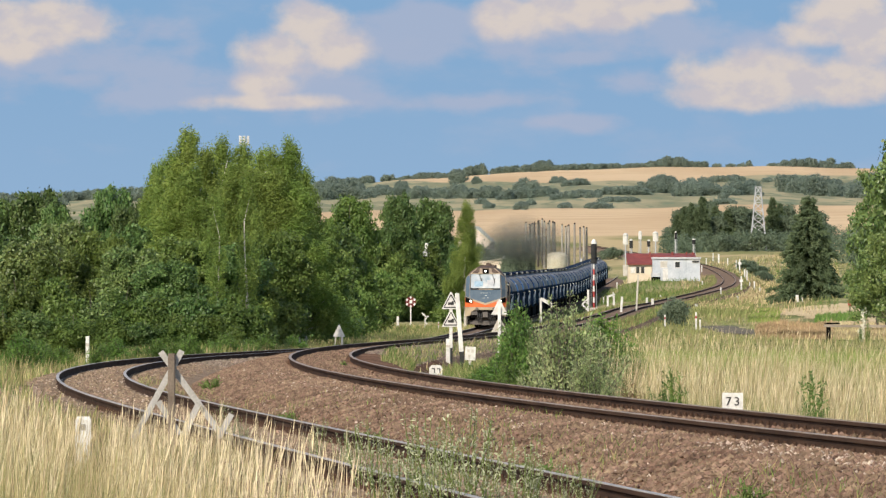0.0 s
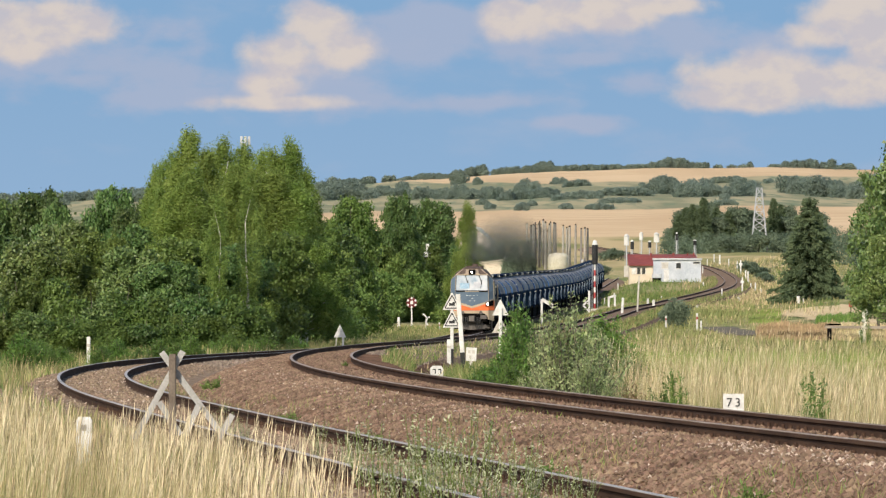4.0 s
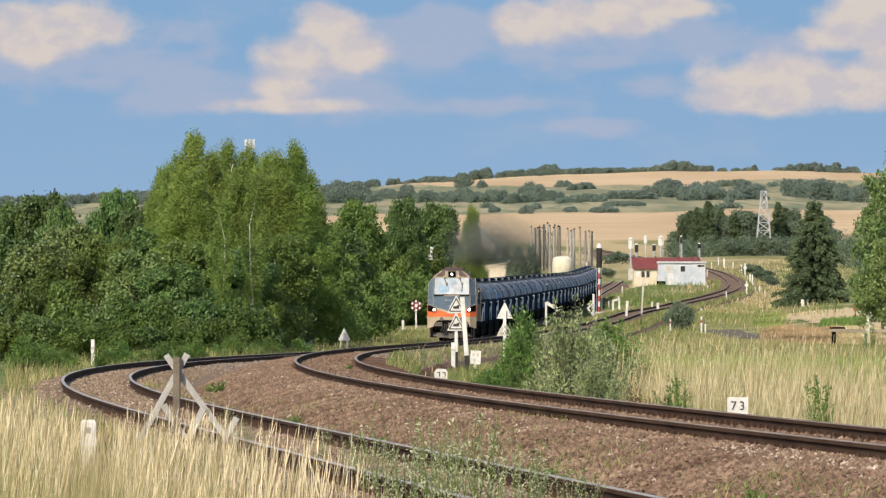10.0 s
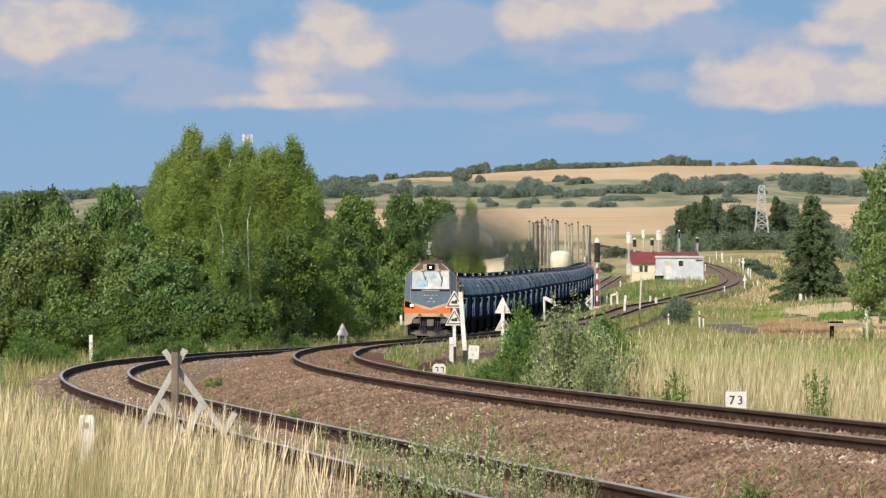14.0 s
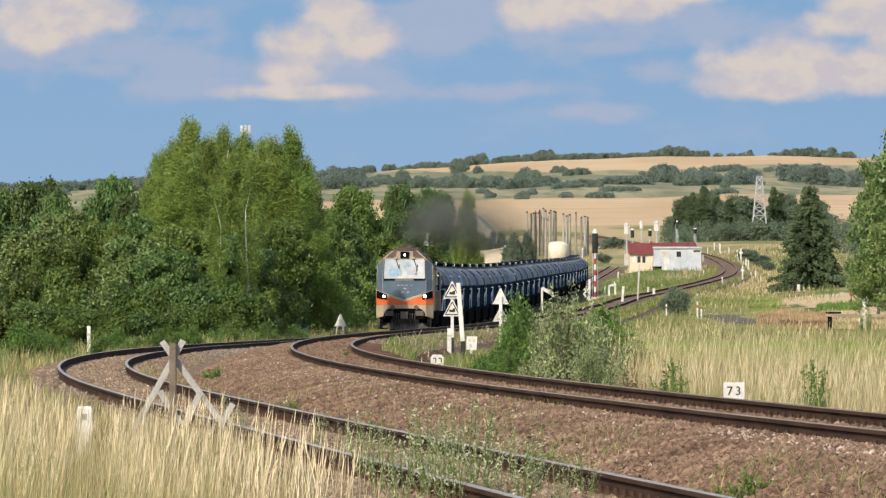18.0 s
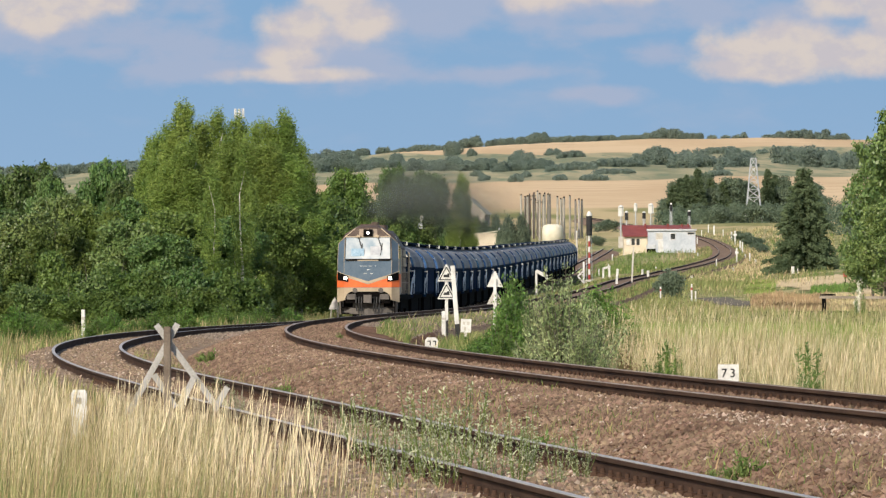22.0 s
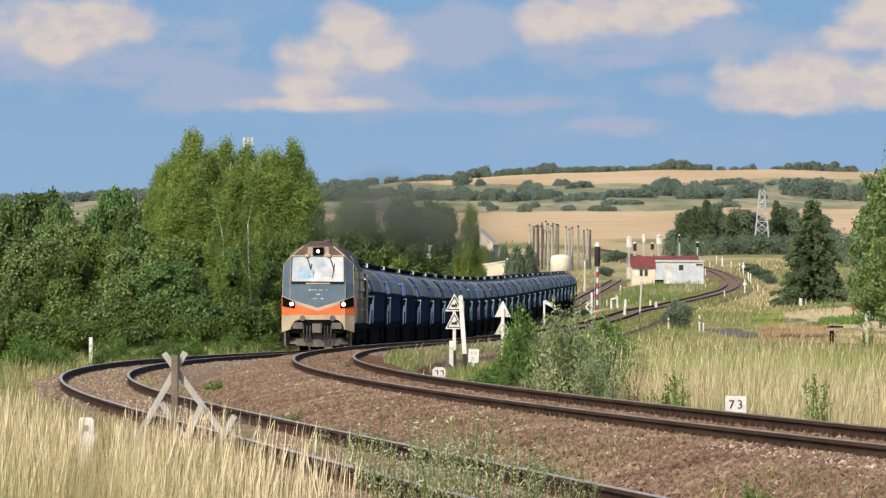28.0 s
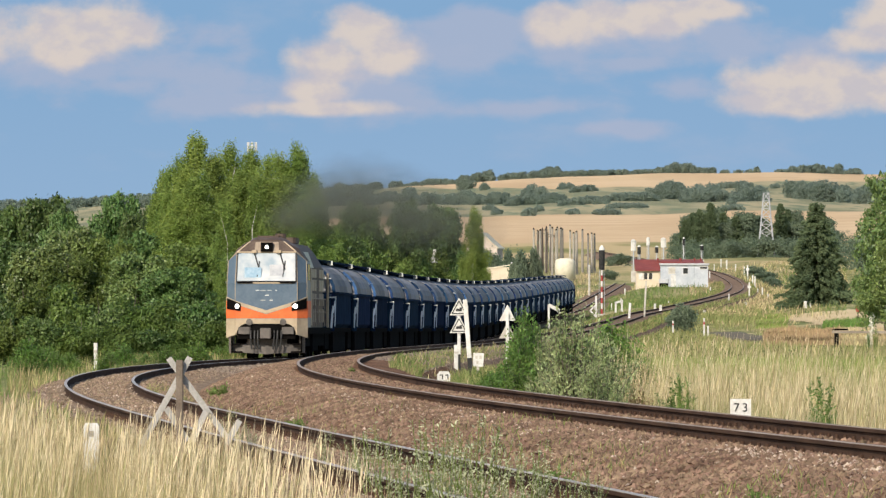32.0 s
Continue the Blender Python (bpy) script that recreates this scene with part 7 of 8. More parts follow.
for x0, z0 in ((-0.07, 0.3), (0.07, 0.3), (-0.03, 0.13)):
    part("marking", Shape().box(x0 - 0.04, x0 + 0.04, -0.036, -0.028, z0 - 0.05, z0 + 0.05), M_CONCRETE, b1, "faded figures, not readable")
b2 = thing("distance_marker", "low rounded white marker with dark figures by the rail", "marker sign", pose(-0.20, 218, -0.29))
part("board", Shape().slab([(-0.18, -0.5), (0.18, -0.5), (0.18, 0.16), (0.12, 0.24), (-0.12, 0.24), (-0.18, 0.16)], -0.05, 0.05), M_WHITE, b2)
for x0, x1, z0, z1 in ((-0.11, -0.02, 0.125, 0.155), (0.04, 0.13, 0.125, 0.155), (-0.05, -0.02, 0.02, 0.125), (0.10, 0.13, 0.02, 0.125)):
    part("marking", Shape().box(x0, x1, -0.058, -0.048, z0, z1), M_BLACK, b2, "dark figures, not readable")
# back of a second pair of triangles
tb = thing("warning_sign", "pair of weathered triangles seen from behind on a flaking post", "railway sign", pose(2.14, 300, 0.07))
part("post", Shape().box(-0.06, 0.06, -0.06, 0.03, -0.6, 1.55, 0.01), M_WHITE, tb, "flaking white post")
part("board", Shape().slab([(-0.31, 1.24), (0.31, 1.24), (0.02, 1.84), (-0.02, 1.84)], 0.04, 0.07), M_WHITE, tb)
part("board", Shape().slab([(-0.31, 0.58), (0.31, 0.58), (0.02, 1.15), (-0.02, 1.15)], 0.04, 0.07), M_CONCRETE, tb, "grey triangle")
for i in range(7):
    part("paint_flake", Shape().box(-0.062 + 0.03 * (i % 3), -0.03 + 0.03 * (i % 3), -0.064, -0.055, 0.05 + 0.13 * i, 0.11 + 0.13 * i), M_CONCRETE, tb)


def odd_sign(x, y, h, w, label, arms):
    s = thing("railway_sign", label, "railway sign", stand(x, y))
    part("post", Shape().box(-w / 2, w / 2, -w / 2, w / 2, -0.3, h, w * 0.15), M_WHITE, s)
    for x0, z0, x1, z1, t in arms:
        part("arm", Shape().beam((x0, -w, z0), (x1, -w, z1), t, 0.04), M_WHITE, s, "white painted arm")
    return s


odd_sign(7.57, 612.4, 2.25, 0.17, "white post with a drooping side arm", ((0, 2.2, 0.85, 1.72, 0.26), (0.55, 1.98, 0.85, 1.55, 0.18)))
odd_sign(10.12, 551.3, 1.8, 0.15, "white post with a hollow diamond sign", ((-0.03, 1.15, -0.42, 0.78, 0.11), (-0.42, 0.78, 0.0, 0.32, 0.11), (-0.32, 1.05, 0.0, 0.82, 0.08)))
gate = thing("loading_gauge_frame", "white upturned U-shaped steel frame beside the track", "frame", stand(14.86, 700.5))
for x0 in (-0.27, 0.27):
    part("leg", Shape().box(x0 - 0.085, x0 + 0.085, -0.08, 0.08, -0.3, 1.6 if x0 < 0 else 1.75), M_WHITE, gate)
part("crossbar", Shape().beam((-0.36, 0, 1.57), (0.37, 0, 1.77), 0.18, 0.16), M_WHITE, gate)
marker_post(12.37, 549.6, 1.1, 0.17, "white marker post beside the track", lean=4)
marker_post(13.64, 558.3, 2.6, 0.12, "tall thin grey post beside the track", ((0.0, 1.0, M_CONCRETE),), lean=3)
# x, distance, height, width, label, 1 for a red band or 2 for a cross arm
LINE_POSTS = (
    (-3.69, 638, 0.82, 0.17, "white marker post in the grass beside the wood", 0),
    (-0.35, 612, 0.70, 0.16, "small banded white post in the grass bank", 1),
    (23.47, 853.4, 0.7, 0.2, "white marker post near the station", 0),
    (15.38, 557.7, 0.72, 0.15, "white marker post in the meadow", 0),
    (14.53, 517.7, 0.8, 0.15, "red-banded white post in the meadow", 1),
    (15.9, 496.9, 1.15, 0.17, "white post at the field crossing", 1),
    (15.93, 490.2, 0.72, 0.16, "shorter white post at the field crossing", 0),
    (31.31, 954.9, 0.9, 0.22, "white marker post beside the station track", 0),
    (29.24, 832.2, 0.8, 0.2, "white marker post beside the curve", 0),
    (33.88, 898.5, 1.7, 0.25, "white cross-shaped post beside the curve", 2),
    (42.81, 1141.5, 2.1, 0.3, "white signal post beside the curve", 2),
    (38.35, 997.9, 1.5, 0.25, "white post beside the curve", 0),
    (40.37, 1058.4, 1.4, 0.3, "white post beside the curve", 0),
    (36.65, 931.1, 1.2, 0.25, "white post above the cutting", 0),
    (37.23, 959.9, 0.8, 0.2, "white post above the cutting", 0),
    (36.84, 919.5, 0.6, 0.35, "white post above the cutting", 0),
    (43.95, 1185.5, 1.5, 0.3, "white post far along the line", 0))
YARD_POSTS = (
    (44.6, 1239, 1.2, 0.25, "white post far along the line", 0),
    (44.01, 1262.6, 1.5, 0.4, "white post far along the line", 0),
    (43.93, 1286.7, 1.3, 0.25, "white post far along the line", 0),
    (34.3, 765.9, 0.75, 0.5, "white block beside the spruce", 0),
    (41.24, 1239, 1.2, 0.2, "white post behind the station", 0),
    (36.11, 1103.8, 1, 0.2, "white post beside the station", 0),
    (20.36, 946.9, 0.9, 0.2, "white marker post beside the line", 0),
    (18.21, 897.5, 0.8, 0.2, "white marker post beside the line", 0),
    (21.79, 990.6, 0.9, 0.25, "white marker post beside the line", 0),
    (18.02, 699, 0.55, 0.3, "white block beside the line", 0),
    (17.41, 657, 0.6, 0.35, "white block beside the line", 0),
    (31.2, 838.3, 0.45, 0.4, "white block beside the curve", 0),
    (23.16, 723.7, 0.5, 0.4, "white block beside the line", 0),
    (34.79, 765.9, 0.5, 0.2, "white stump beside the spruce", 0))
for x, y, h, w, lab, red in LINE_POSTS + YARD_POSTS:
    w = w * 0.62
    p = marker_post(x, y, h, w, lab, ((0.66, 0.8, M_REDPAINT),) if red == 1 else ())
    if red == 2:
        part("arm", Shape().box(-w * 1.3, w * 1.3, -w * 0.6, -w * 0.4, h * 0.62, h * 0.78), M_WHITE, p, "white cross arm")


def light_signal(x, y, z0, h, head, label, banded, lit_back):
    s = thing("light_signal", label, "railway signal", pose(x, y, z0))
    w = 0.10
    for i in range(8):
        m = (M_WHITE if i % 2 else M_REDPAINT) if banded else M_GREYMETAL
        part("mast_band", Shape().rod((0, 0, h * 0.66 * i / 8), (0, 0, h * 0.66 * (i + 1) / 8), w, n=10), m, s)
    part("signal_head", Shape().box(-head / 2, head / 2, -0.18, 0.12, h * 0.66, h * 0.95, head * 0.25), M_WHITE if lit_back else M_BLACK, s, "signal head with rounded edges")
    if not lit_back:
        for i in range(4):
            part("lens_hood", Shape().rod((0, -0.18, h * (0.70 + 0.065 * i)), (0, -0.36, h * (0.70 + 0.065 * i)), 0.14, n=10), M_BLACK, s)
    part("cap", Shape().loft([[(math.cos(a) * r, math.sin(a) * r, z) for a in [math.pi / 4 * i for i in range(8)]] for r, z in ((head * 0.5, h * 0.95), (head * 0.42, h * 0.985), (head * 0.15, h * 1.02))]), M_WHITE, s, "white cap")
    part("ladder", Shape().rod((-0.25, 0.2, 0), (-0.2, 0.2, h * 0.9), 0.025, n=5).rod((0.25, 0.2, 0), (0.2, 0.2, h * 0.9), 0.025, n=5), M_GREYMETAL, s)
    part("footing", Shape().box(-0.35, 0.35, -0.35, 0.35, -1.5, 0.06), M_CONCRETE, s)
    return s


light_signal(13.35, 700, 1.72, 6.00, 0.52, "red and white banded signal mast with a black head", True, False)
for x, y, z, h, hd, lab in ((25.84, 1120, 7.98, 4.48, 0.75, "pale signal head seen from behind"), (30.89, 1150, 8.98, 4.03, 0.8, "pale signal head seen from behind the station"), (31.41, 1260, 10.60, 3.60, 0.55, "distant pale signal head")):
    light_signal(x, y, z, h, hd, lab, False, True)
for x, y, z, h, hd in ((26.76, 1125, 8.01, 3.70, 0.5), (30.16, 1160, 9.04, 2.90, 0.5), (39.64, 1250, 10.53, 2.41, 0.55), (36.93, 1255, 10.56, 3.59, 0.35)):
    light_signal(x, y, z, h, hd, "dark signal mast in the station throat", False, False)

# ---------- station building ----------
BX0, BXM, BX1, BY, BZ = 23.43, 26.43, 32.43, 1000.0, 5.35
M_CREAMWALL = mat("cream_plaster", (0.47, 0.40, 0.30), (0.60, 0.52, 0.40), 1.2, 8, 0.9, 0, 0.2)
M_WHITEWALL = mat("whitewashed_panels", (0.33, 0.36, 0.40), (0.49, 0.51, 0.54), 0.7, 6, 0.9, 0, 0.2)
M_REDROOF = mat("dark_red_tin_roof", (0.14, 0.032, 0.028), (0.22, 0.055, 0.045), 1.0, 9, 0.7, 0, 0.1)
hs = thing("station_hut", "low cream station hut with a dark red tin roof", "building", pose(0, 0, 0))
part("wall", Shape().box(BX0, BXM + 0.3, BY - 0.2, BY + 5, BZ - 1.5, BZ + 2.05), M_CREAMWALL, hs, "cream plastered wall")
part("roof", Shape().add([(BX0 - 0.15, BY - 0.6, BZ + 2.0), (32.00, BY - 0.2, BZ + 2.95), (32.00, BY + 5.4, BZ + 3.5), (BX0 - 0.15, BY + 5.4, BZ + 3.5), (BX0 - 0.15, BY - 0.6, BZ + 2.12), (BXM + 0.2, BY - 0.6, BZ + 2.12), (BXM + 0.2, BY - 0.6, BZ + 2.0)],
                         [(4, 5, 1, 2, 3), (0, 6, 5, 4)]), M_REDROOF, hs, "dark red tin roof")
for i in range(3):
    x = BX0 + 0.35 + i * 0.62
    wn_ = part("window", Shape().box(x, x + 0.42, BY - 0.26, BY - 0.18, BZ + 0.95, BZ + 1.75), M_DARKGLASS if i else M_WHITE, hs, "white-framed window")
    part("frame", Shape().box(x - 0.06, x, BY - 0.28, BY - 0.16, BZ + 0.9, BZ + 1.8).box(x + 0.42, x + 0.48, BY - 0.28, BY - 0.16, BZ + 0.9, BZ + 1.8), M_WHITE, wn_)
part("door", Shape().box(BXM - 0.6, BXM - 0.05, BY - 0.27, BY - 0.2, BZ, BZ + 1.9), M_CREAMWALL, hs)
wb = thing("equipment_container", "pale grey-blue flat-roofed equipment container with small dark windows", "building", pose(0, 0, 0))
n_p = 7
for i in range(n_p):
    x0, x1 = BXM + (BX1 - BXM) * i / n_p, BXM + (BX1 - BXM) * (i + 1) / n_p
    part("wall_panel", Shape().box(x0 + 0.006, x1 - 0.006, BY - 2.4, BY - 0.3, BZ - 1.5, BZ + 2.72), M_WHITEWALL, wb)
part("roof", Shape().box(BXM - 0.12, BX1 + 0.12, BY - 2.6, BY - 0.25, BZ + 2.72, BZ + 2.95), M_GREYMETAL, wb, "grey flat roof edge")
for x0, x1, z0, z1, m in ((27.43, 28.29, 1.65, 2.4, M_CONCRETE), (29.29, 29.86, 1.65, 2.35, M_DARKGLASS), (31.43, 32.29, 2.25, 2.5, M_DARKGLASS)):
    wnd = part("window", Shape().box(x0, x1, BY - 2.44, BY - 2.38, BZ + z0, BZ + z1), m, wb, "small window")
    part("frame", Shape().box(x0 - 0.06, x1 + 0.06, BY - 2.46, BY - 2.4, BZ + z1, BZ + z1 + 0.07).box(x0 - 0.06, x1 + 0.06, BY - 2.46, BY - 2.4, BZ + z0 - 0.07, BZ + z0), M_WHITE, wnd)
part("door", Shape().box(27.71, 28.36, BY - 2.44, BY - 2.38, BZ, BZ + 1.5), M_WHITE, wb, "white door")
cn = thing("machinery_crate", "grey canopy-covered crate beside the hut", "crate", pose(26.79, 996, BZ))
part("box", Shape().box(-0.55, 0.55, -0.6, 0.2, -1.0, 0.45, 0.05), M_UNDER, cn)
part("canopy", Shape().box(-0.62, 0.62, -0.7, 0.25, 0.45, 0.95, 0.1), M_GREYMETAL, cn, "pale canopy")
for x, w in ((26.22, 0.25), (29.09, 0.3), (30.88, 0.2), (31.67, 0.2)):
    ch = thing("chimney", "short dark flue on the hut's roof", "chimney", pose(x, 1003, BZ + 3.1))
    part("flue", Shape().box(-w / 2, w / 2, -w / 2, w / 2, -0.4, 0.55, 0.03), M_REDROOF, ch)

# ---------- yard behind the train: concrete poles, tank, sheds ----------
rp = np.random.RandomState(61)
pole = thing("concrete_pole", "tall grey concrete pole in the loading yard", "pole", pose(0, 0, -60), "poles in the loading yard")
part("shaft", Shape().rod((0, 0, 0), (0, 0, 7.5), 0.21, 0.17, 8), M_POLE, pole)
part("insulator_cap", Shape().rod((0, 0, 7.45), (0, 0, 7.75), 0.16, 0.12, 8), M_UNDER, pole)
for i, (px_, top) in enumerate(((13.93, 0.97), (14.69, 1.0), (15.02, 0.93), (15.88, 1.03), (16.78, 1.04), (17.18, 1.02), (17.97, 1.0), (18.43, 0.95), (19.66, 0.97), (20.27, 0.92), (20.61, 0.96), (21.85, 0.97), (22.18, 0.94), (23.35, 0.9), (23.84, 0.88), (14.63, 0.92), (15.87, 0.98), (16.59, 1.06), (17.93, 1.05), (18.69, 0.97), (20.96, 0.9), (22.40, 0.92))):
    y = 1290 + 50 * rp.rand()
    m = pose(px_, y, gz(px_, y) - 0.3)
    o = pole if i == 0 else copy_thing(pole, m)
    o.matrix_basis = m @ Matrix.Diagonal((1, 1, top, 1))
tarred = thing("wooden_pole", "tall dark tarred wooden pole in the loading yard", "pole", pose(0, 0, -60), "poles in the loading yard")
part("shaft", Shape().rod((0, 0, 0), (0.05, 0, 8.0), 0.17, 0.12, 8), M_TARRED, tarred)
part("crossarm", Shape().beam((-0.35, -0.12, 7.5), (0.4, -0.12, 7.56), 0.14, 0.12), M_TARRED, tarred)
for i in range(9):
    px_, y = 14.2 + 3.4 * (i + 0.8 * rp.rand()) / 9, 1300 + 40 * rp.rand()
    m = pose(px_, y, gz(px_, y) - 0.3, 0, rp.normal() * 0.7, rp.rand() * 50)
    o = tarred if i == 0 else copy_thing(tarred, m)
    o.matrix_basis = m @ Matrix.Diagonal((1, 1, 0.80 + 0.2 * rp.rand() + (0.06 if i in (2, 4) else 0), 1))
M_TANK = mat("cream_tank_paint", (0.52, 0.48, 0.37), (0.66, 0.62, 0.50), 1.2, 6, 0.7, 0, 0.1)
tk = thing("storage_tank", "cream rounded storage tank in the yard", "tank", pose(17.89, 1240, 8.68))
part("shell", Shape().loft([[(math.cos(a) * r, math.sin(a) * r, z) for a in [math.pi / 10 * i for i in range(20)]] for r, z in ((1.6, -1.5), (1.62, 1.25), (1.55, 1.6), (1.30, 1.92), (0.7, 2.08), (0.1, 2.12))]), M_TANK, tk, "cream painted shell", True)
sh = thing("loading_shed", "pale yellow loading shed beside the line", "shed", pose(6.00, 1000, 6.99))
part("wall", Shape().box(-1.4, 1.4, -0.5, 3, -2, 0.85), M_CREAMWALL, sh)
part("roof", Shape().add([(-1.5, -0.6, 0.6), (1.5, -0.6, 1.05), (1.5, 3.1, 1.1), (-1.5, 3.1, 0.65), (-1.5, -0.6, 0.72), (1.5, -0.6, 1.17), (1.5, 3.1, 1.22), (-1.5, 3.1, 0.77)], [(0, 1, 2, 3), (7, 6, 5, 4), (0, 4, 5, 1), (1, 5, 6, 2), (2, 6, 7, 3), (3, 7, 4, 0)]), M_CREAM, sh, "sloping pale roof")
for px_, h in ((8.16, 4.6), (18.54, 4.2)):
    lp_ = thing("concrete_pole", "lone pale concrete pole beside the line", "pole", pose(px_, 1060, gz(px_, 1060)))
    part("shaft", Shape().rod((0, 0, -0.4), (0, 0, h), 0.17, 0.12, 8), M_CONCRETE, lp_)
    part("insulator_cap", Shape().rod((0, 0, h), (0, 0, h + 0.2), 0.15, 0.08, 8), M_GREYMETAL, lp_)
# pale farmhouse gable among the trees
M_FARMWALL = mat("pale_pink_plaster", (0.40, 0.34, 0.29), (0.54, 0.47, 0.41), 0.8, 6, 0.9, 0, 0.2)
fh = thing("farmhouse", "white gabled farmhouse with a brown roof behind trees", "house", pose(4.44, 1150, 10.87, 0, 0, -8))
part("wall", Shape().slab([(-2.3, -3), (2.3, -3), (2.3, 0.9), (0.0, 2.9), (-2.3, 0.9)], 0, 6), M_FARMWALL, fh, "pale plastered wall")
# right slope in cream: its sunlight is painted, the left stays brown
part("roof", Shape().add([(2.55, -0.3, 0.72), (0, -0.3, 3.02), (0, 6.3, 3.02), (2.55, 6.3, 0.72), (2.55, -0.3, 0.58), (0, -0.3, 2.88), (0, 6.3, 2.88), (2.55, 6.3, 0.58)], [(0, 3, 2, 1), (4, 5, 6, 7), (0, 1, 5, 4), (3, 7, 6, 2), (0, 4, 7, 3)]), M_CREAM, fh, "roof slope with sunlight put into its pale colour")
part("roof", Shape().add([(-2.55, -0.3, 0.72), (0, -0.3, 3.02), (0, 6.3, 3.02), (-2.55, 6.3, 0.72), (-2.55, -0.3, 0.58), (0, -0.3, 2.88), (0, 6.3, 2.88), (-2.55, 6.3, 0.58)], [(0, 1, 2, 3), (7, 6, 5, 4), (4, 5, 1, 0), (2, 6, 7, 3), (3, 7, 4, 0)]), M_REDROOF, fh, "brown roof slope")
part("chimney", Shape().box(-0.75, -0.25, 1.5, 2.0, 1.6, 3.5), M_REDROOF, fh, "brick chimney")
# roof peeping out between the trees, mast head above the birches
gr = thing("garden_shed", "grey shed roof with a white vent between trees", "shed", pose(-1.65, 720, 6.87))
part("roof", Shape().add([(-0.5, 0, -0.4), (0.1, 0, 0.35), (0.5, 0, 0.1), (0.5, 0, -0.4), (-0.5, 1.5, -0.4), (0.1, 1.5, 0.35), (0.5, 1.5, 0.1), (0.5, 1.5, -0.4)], [(0, 1, 2, 3), (7, 6, 5, 4), (0, 4, 5, 1), (1, 5, 6, 2), (2, 6, 7, 3)]), M_GREYMETAL, gr)
part("wall", Shape().box(-0.4, 0.4, 0.05, 1.4, -4.0, -0.38), M_UNDER, gr, "dark boarded wall")
part("vent", Shape().box(0.0, 0.3, 0.2, 0.5, 0.2, 0.8, 0.05), M_WHITE, gr, "white vent cap")
ms = thing("antenna_mast", "pale antenna head rising behind the birches", "mast", pose(-14.08, 560, gz(-14.08, 560)))
part("mast", Shape().rod((0, 0, 0), (0, 0, 13.88), 0.08, 0.05, 8), M_GREYMETAL, ms)
for i in range(3):
    part("antenna", Shape().box(-0.36 + 0.27 * i, -0.18 + 0.27 * i, -0.1, 0.1, 13.52, 14.20), M_GREYMETAL, ms, "pale panel antenna")

# ---------- lattice mast ----------
lm = thing("lattice_tower", "grey steel lattice tower above the trees", "tower", pose(58.59, 1470, 14.44))
hT, wB, wT = 10.19, 1.36, 0.47
cor = [(sx, sy) for sx, sy in ((-1, -1), (1, -1), (1, 1), (-1, 1))]
def rim(t):
    w = wB + (wT - wB) * t
    return [Vector((sx * w, sy * w, hT * t)) for sx, sy in cor]
for i in range(4):
    part("leg", Shape().rod(rim(-0.15)[i], rim(1)[i], 0.13, 0.09, 5), M_GREYMETAL, lm)
for k in range(7):
    a, b = rim(k / 7), rim((k + 1) / 7)
    for i in range(4):
        j = (i + 1) % 4
        part("brace", Shape().rod(a[i], b[j], 0.06, n=4).rod(a[j], b[i], 0.06, n=4).rod(b[i], b[j], 0.06, n=4), M_GREYMETAL, lm)

fm = thing("field_marker", "small dull red board on a thin stake in the hay field", "marker sign", stand(30.1, 585))
part("stake", Shape().box(-0.035, 0.035, -0.03, 0.03, -0.2, 0.62), M_UNDER, fm)
part("board", Shape().slab([(-0.16, 0.60), (0.16, 0.60), (0.14, 1.0), (-0.14, 1.0)], -0.05, -0.03), M_REDPAINT, fm, "dull red board")

# ---------- fence, crossing, hay field ----------
fx_, fy_ = 20.04, 411.3
M_FENCE = mat("weathered_fence_wood", (0.15, 0.125, 0.095), (0.31, 0.265, 0.21), 1.2, 25, 0.9, 0, 0.4)
fn = thing("wooden_fence", "old dark wooden post-and-rail fence at the field's edge", "fence", pose(0, 0, 0))
for i, (dx, m) in enumerate(((0, M_UNDER), (5.1, M_FENCE))):
    part("fence_post", Shape().box(fx_ + dx - 0.11, fx_ + dx + 0.11, fy_ - 0.1, fy_ + 0.1, gz(fx_ + dx, fy_) - 0.4, gz(fx_ + dx, fy_) + 0.95, 0.03), m, fn, "dark squared post")
part("fence_rail", Shape().beam((fx_ - 0.25, fy_ - 0.12, gz(fx_, fy_) + 0.88), (fx_ + 5.4, fy_ - 0.12, gz(fx_ + 5, fy_) + 0.86), 0.14, 0.05), M_FENCE, fn, "weathered rail")
part("fence_rail", Shape().beam((fx_ - 0.2, fy_ + 0.02, gz(fx_, fy_) + 1.0), (fx_ + 0.6, fy_ + 0.02, gz(fx_, fy_) + 1.0), 0.09, 0.2), M_UNDER, fn, "short dark cap")
M_EARTH = mat("dark_crossing_asphalt", (0.105, 0.095, 0.078), (0.19, 0.165, 0.13), 0.8, 6, 1.0, 0, 0.4, spec=0.02)
M_HAY = mat("mown_hay", (0.42, 0.32, 0.17), (0.56, 0.44, 0.26), 0.3, 3, 0.95, 0, 0.4)


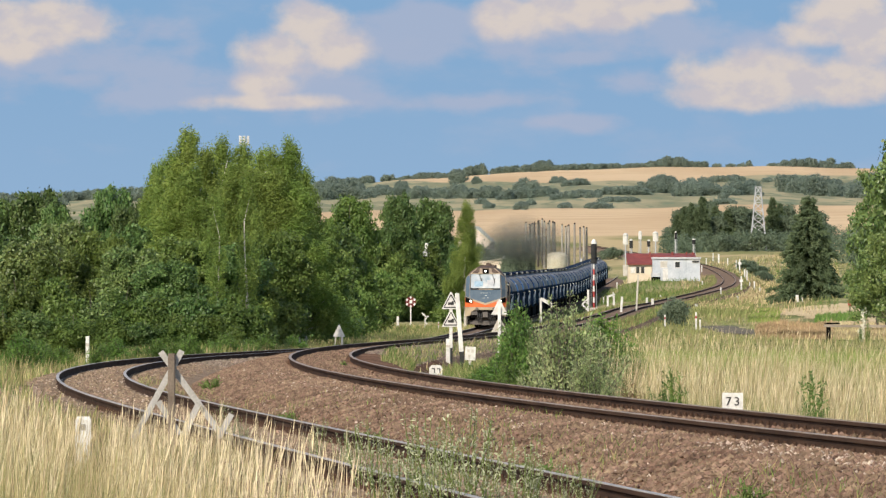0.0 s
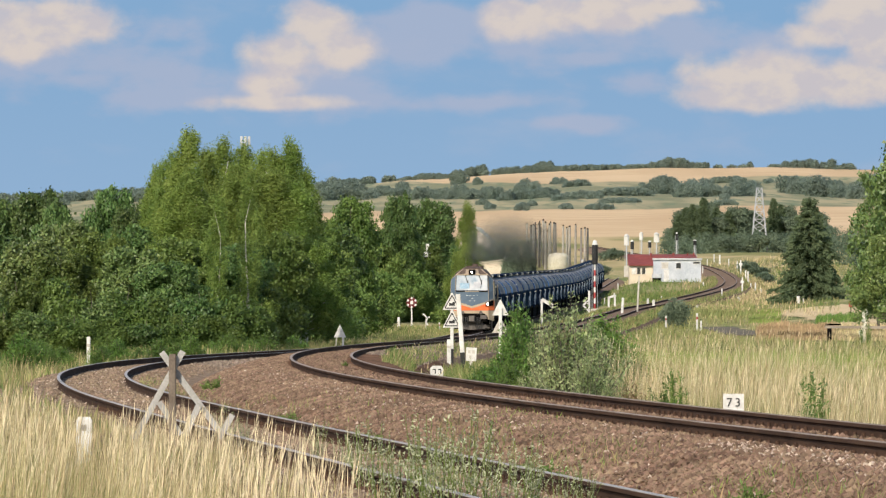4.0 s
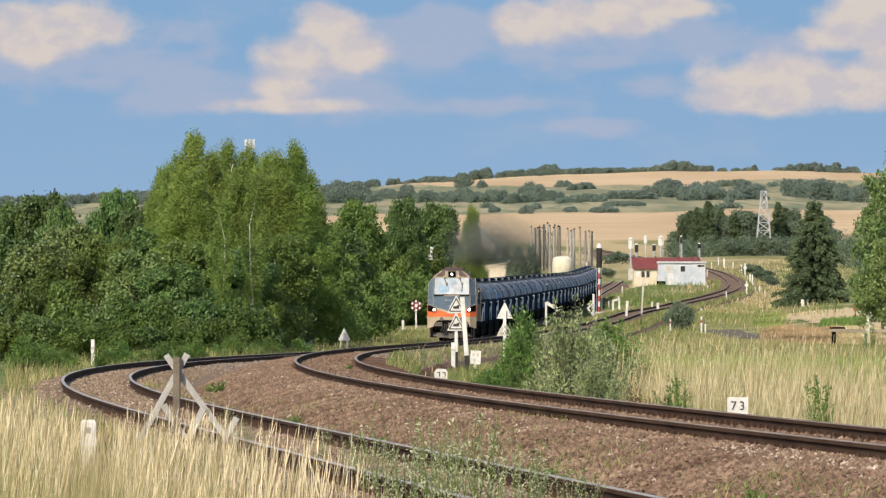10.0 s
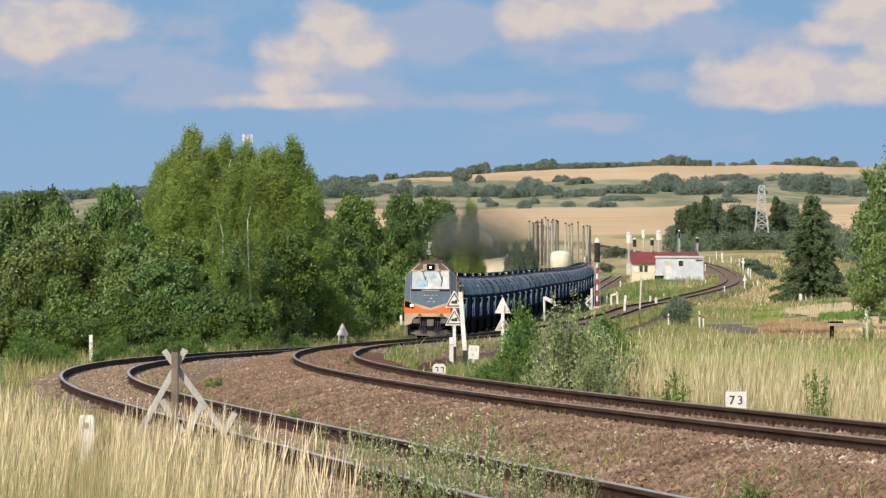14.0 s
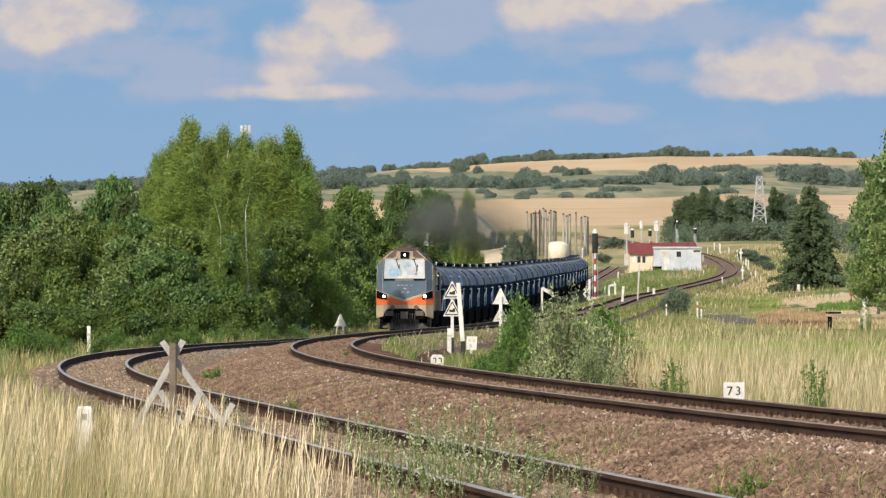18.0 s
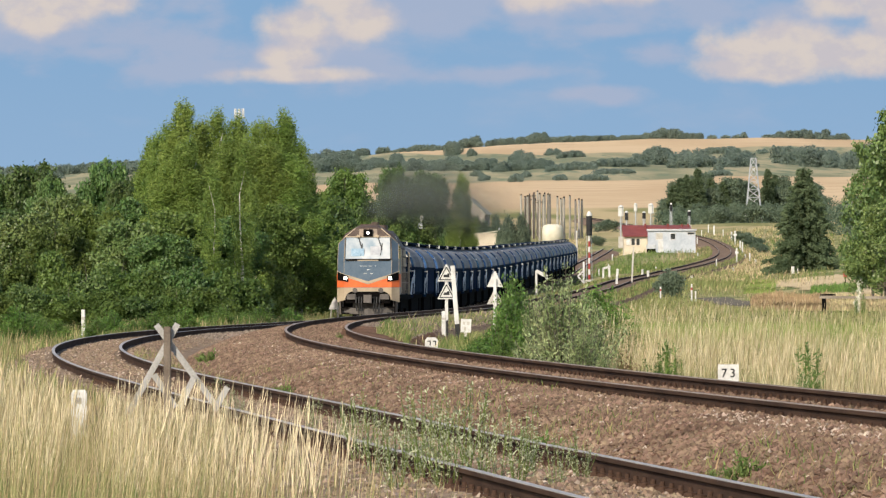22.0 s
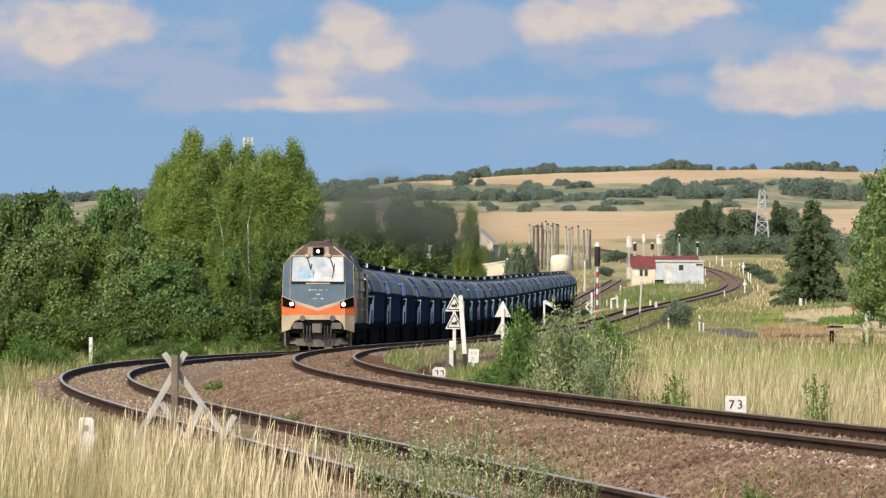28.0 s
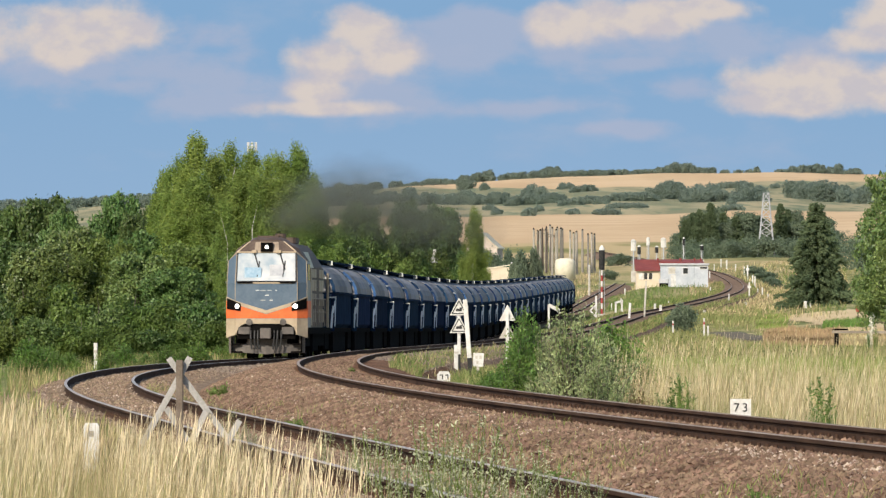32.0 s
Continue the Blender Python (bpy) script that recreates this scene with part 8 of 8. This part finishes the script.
def patch(name, label, category, x0, x1, y0, y1, material, nx_=24, ny_=24, wob=0.4, lift=0.10):
    """A thin sheet on the land with an uneven edge."""
    v, f = [], []
    for j in range(ny_ + 1):
        for i in range(nx_ + 1):
            u_, w_ = i / nx_, j / ny_
            x = x0 + (x1 - x0) * u_ + wob * noise.noise(Vector((j * 0.5, 3.0 * (u_ > 0.5), 1))) * abs(2 * u_ - 1)
            y = y0 + (y1 - y0) * w_ + wob * 8 * noise.noise(Vector((i * 0.5, 7.0 + 3.0 * (w_ > 0.5), 2))) * abs(2 * w_ - 1)
            v.append((x, y, gz(x, y) + lift))
    for j in range(ny_):
        for i in range(nx_):
            k = j * (nx_ + 1) + i
            f.append((k, k + 1, k + nx_ + 2, k + nx_ + 1))
    return tagged(new(name, raw_mesh(name, v, f, material)), label, category, kind="structure")


patch("road", "dark worn asphalt of a field crossing", "road", 16.6, 19.1, 462, 522, M_EARTH, nx_=12, ny_=40, lift=0.035)
patch("hay_field", "mown straw-coloured hay field", "field", 25.76, 39.26, 500, 690, M_HAY, nx_=28, ny_=90, wob=1.5, lift=0.06)

# ---------- exhaust haze trailing from the locomotive ----------


def smoke_material():
    m = bpy.data.materials.new("thin_exhaust_smoke")
    m.use_nodes = True
    n, l = m.node_tree.nodes, m.node_tree.links
    bs = n["Principled BSDF"]
    bs.inputs["Base Color"].default_value = (0.055, 0.063, 0.060, 1)
    bs.inputs["Roughness"].default_value = 1.0
    bs.inputs["Specular IOR Level"].default_value = 0.0
    co = n.new("ShaderNodeTexCoord")
    flat = n.new("ShaderNodeVectorMath")
    flat.operation = "MULTIPLY"
    flat.inputs[1].default_value = (1, 0, 1)
    l.new(co.outputs["Object"], flat.inputs[0])
    ln = n.new("ShaderNodeVectorMath")
    ln.operation = "LENGTH"
    l.new(flat.outputs[0], ln.inputs[0])
    tx = n.new("ShaderNodeTexNoise")
    tx.inputs["Scale"].default_value, tx.inputs["Detail"].default_value = 1.6, 3
    l.new(co.outputs["Object"], tx.inputs["Vector"])
    ad = n.new("ShaderNodeMath")
    ad.operation = "MULTIPLY_ADD"
    ad.inputs[1].default_value = 0.55
    l.new(tx.outputs["Fac"], ad.inputs[0])
    l.new(ln.outputs["Value"], ad.inputs[2])
    mr = n.new("ShaderNodeMapRange")
    mr.interpolation_type = "SMOOTHSTEP"
    mr.inputs[1].default_value, mr.inputs[2].default_value, mr.inputs[3].default_value, mr.inputs[4].default_value = 0.28, 1.10, 0.55, 0.0
    l.new(ad.outputs[0], mr.inputs[0])
    l.new(mr.outputs[0], bs.inputs["Alpha"])
    return m


SMOKE = thing("exhaust_smoke", "thin dark exhaust smoke drifting behind the locomotive", "smoke", pose(0, 0, 0))
M_SMOKE = smoke_material()
# one puff: a shallow dome of drifting smoke
vs, fs = [(0.0, -0.5, 0.0)], []
for j in range(1, 7):
    for i in range(20):
        a, q = 2 * math.pi * i / 20, j / 6
        vs.append((math.cos(a) * q, -0.5 * (1 - q * q), math.sin(a) * q))
for i in range(20):
    fs.append((0, 1 + i, 1 + (i + 1) % 20))
    for j in range(5):
        k = 1 + j * 20
        fs.append((k + i, k + 20 + i, k + 20 + (i + 1) % 20, k + (i + 1) % 20))
puff = raw_mesh("puff", vs, fs, M_SMOKE)
for x, y, z, w, h in ((0.1, 3, 5.2, 1.6, 1.1), (0.7, 10, 5.8, 2.4, 1.8), (1.1, 20, 6.3, 3.2, 2.3), (1.5, 34, 6.4, 4.2, 2.6), (1.9, 52, 6.2, 5.0, 2.8), (2.4, 76, 5.8, 5.2, 2.6)):
    p = part("puff", puff, None, SMOKE)
    p.matrix_basis = pose(x, y, z) @ Matrix.Diagonal((w, w, h, 1))
    p.visible_shadow = False

# ---------- what moves ----------
# the locomotive's nose: seconds, metres ahead of the camera
NOSE = spline(((0, 574), (10, 485.2), (21, 387.5), (32, 289.8)))


def motions():
    times = [0.0, 1.0, 2.0, 3.0, 4.0, 5.0] + [float(t) for t in range(6, 33)]
    noses = [LEFT.run(float(NOSE(t))) for t in times]
    walk(LOCO, [(t, LEFT.pose_at(s + 8.75)) for t, s in zip(times, noses)])
    for i, w in enumerate(WAGONS):
        walk(w, [(t, LEFT.pose_at(s + 15.4 + PITCH * (i + 0.5))) for t, s in zip(times, noses)])
    walk(SMOKE, [(t, LEFT.pose_at(s + 8.75)) for t, s in zip(times, noses)])
    walk(backdrop, [(0.0, pose(0, SKY_Y, 0)), (16.0, pose(13.0, SKY_Y, 0)), (32.0, pose(26.0, SKY_Y, 0))])


motions()
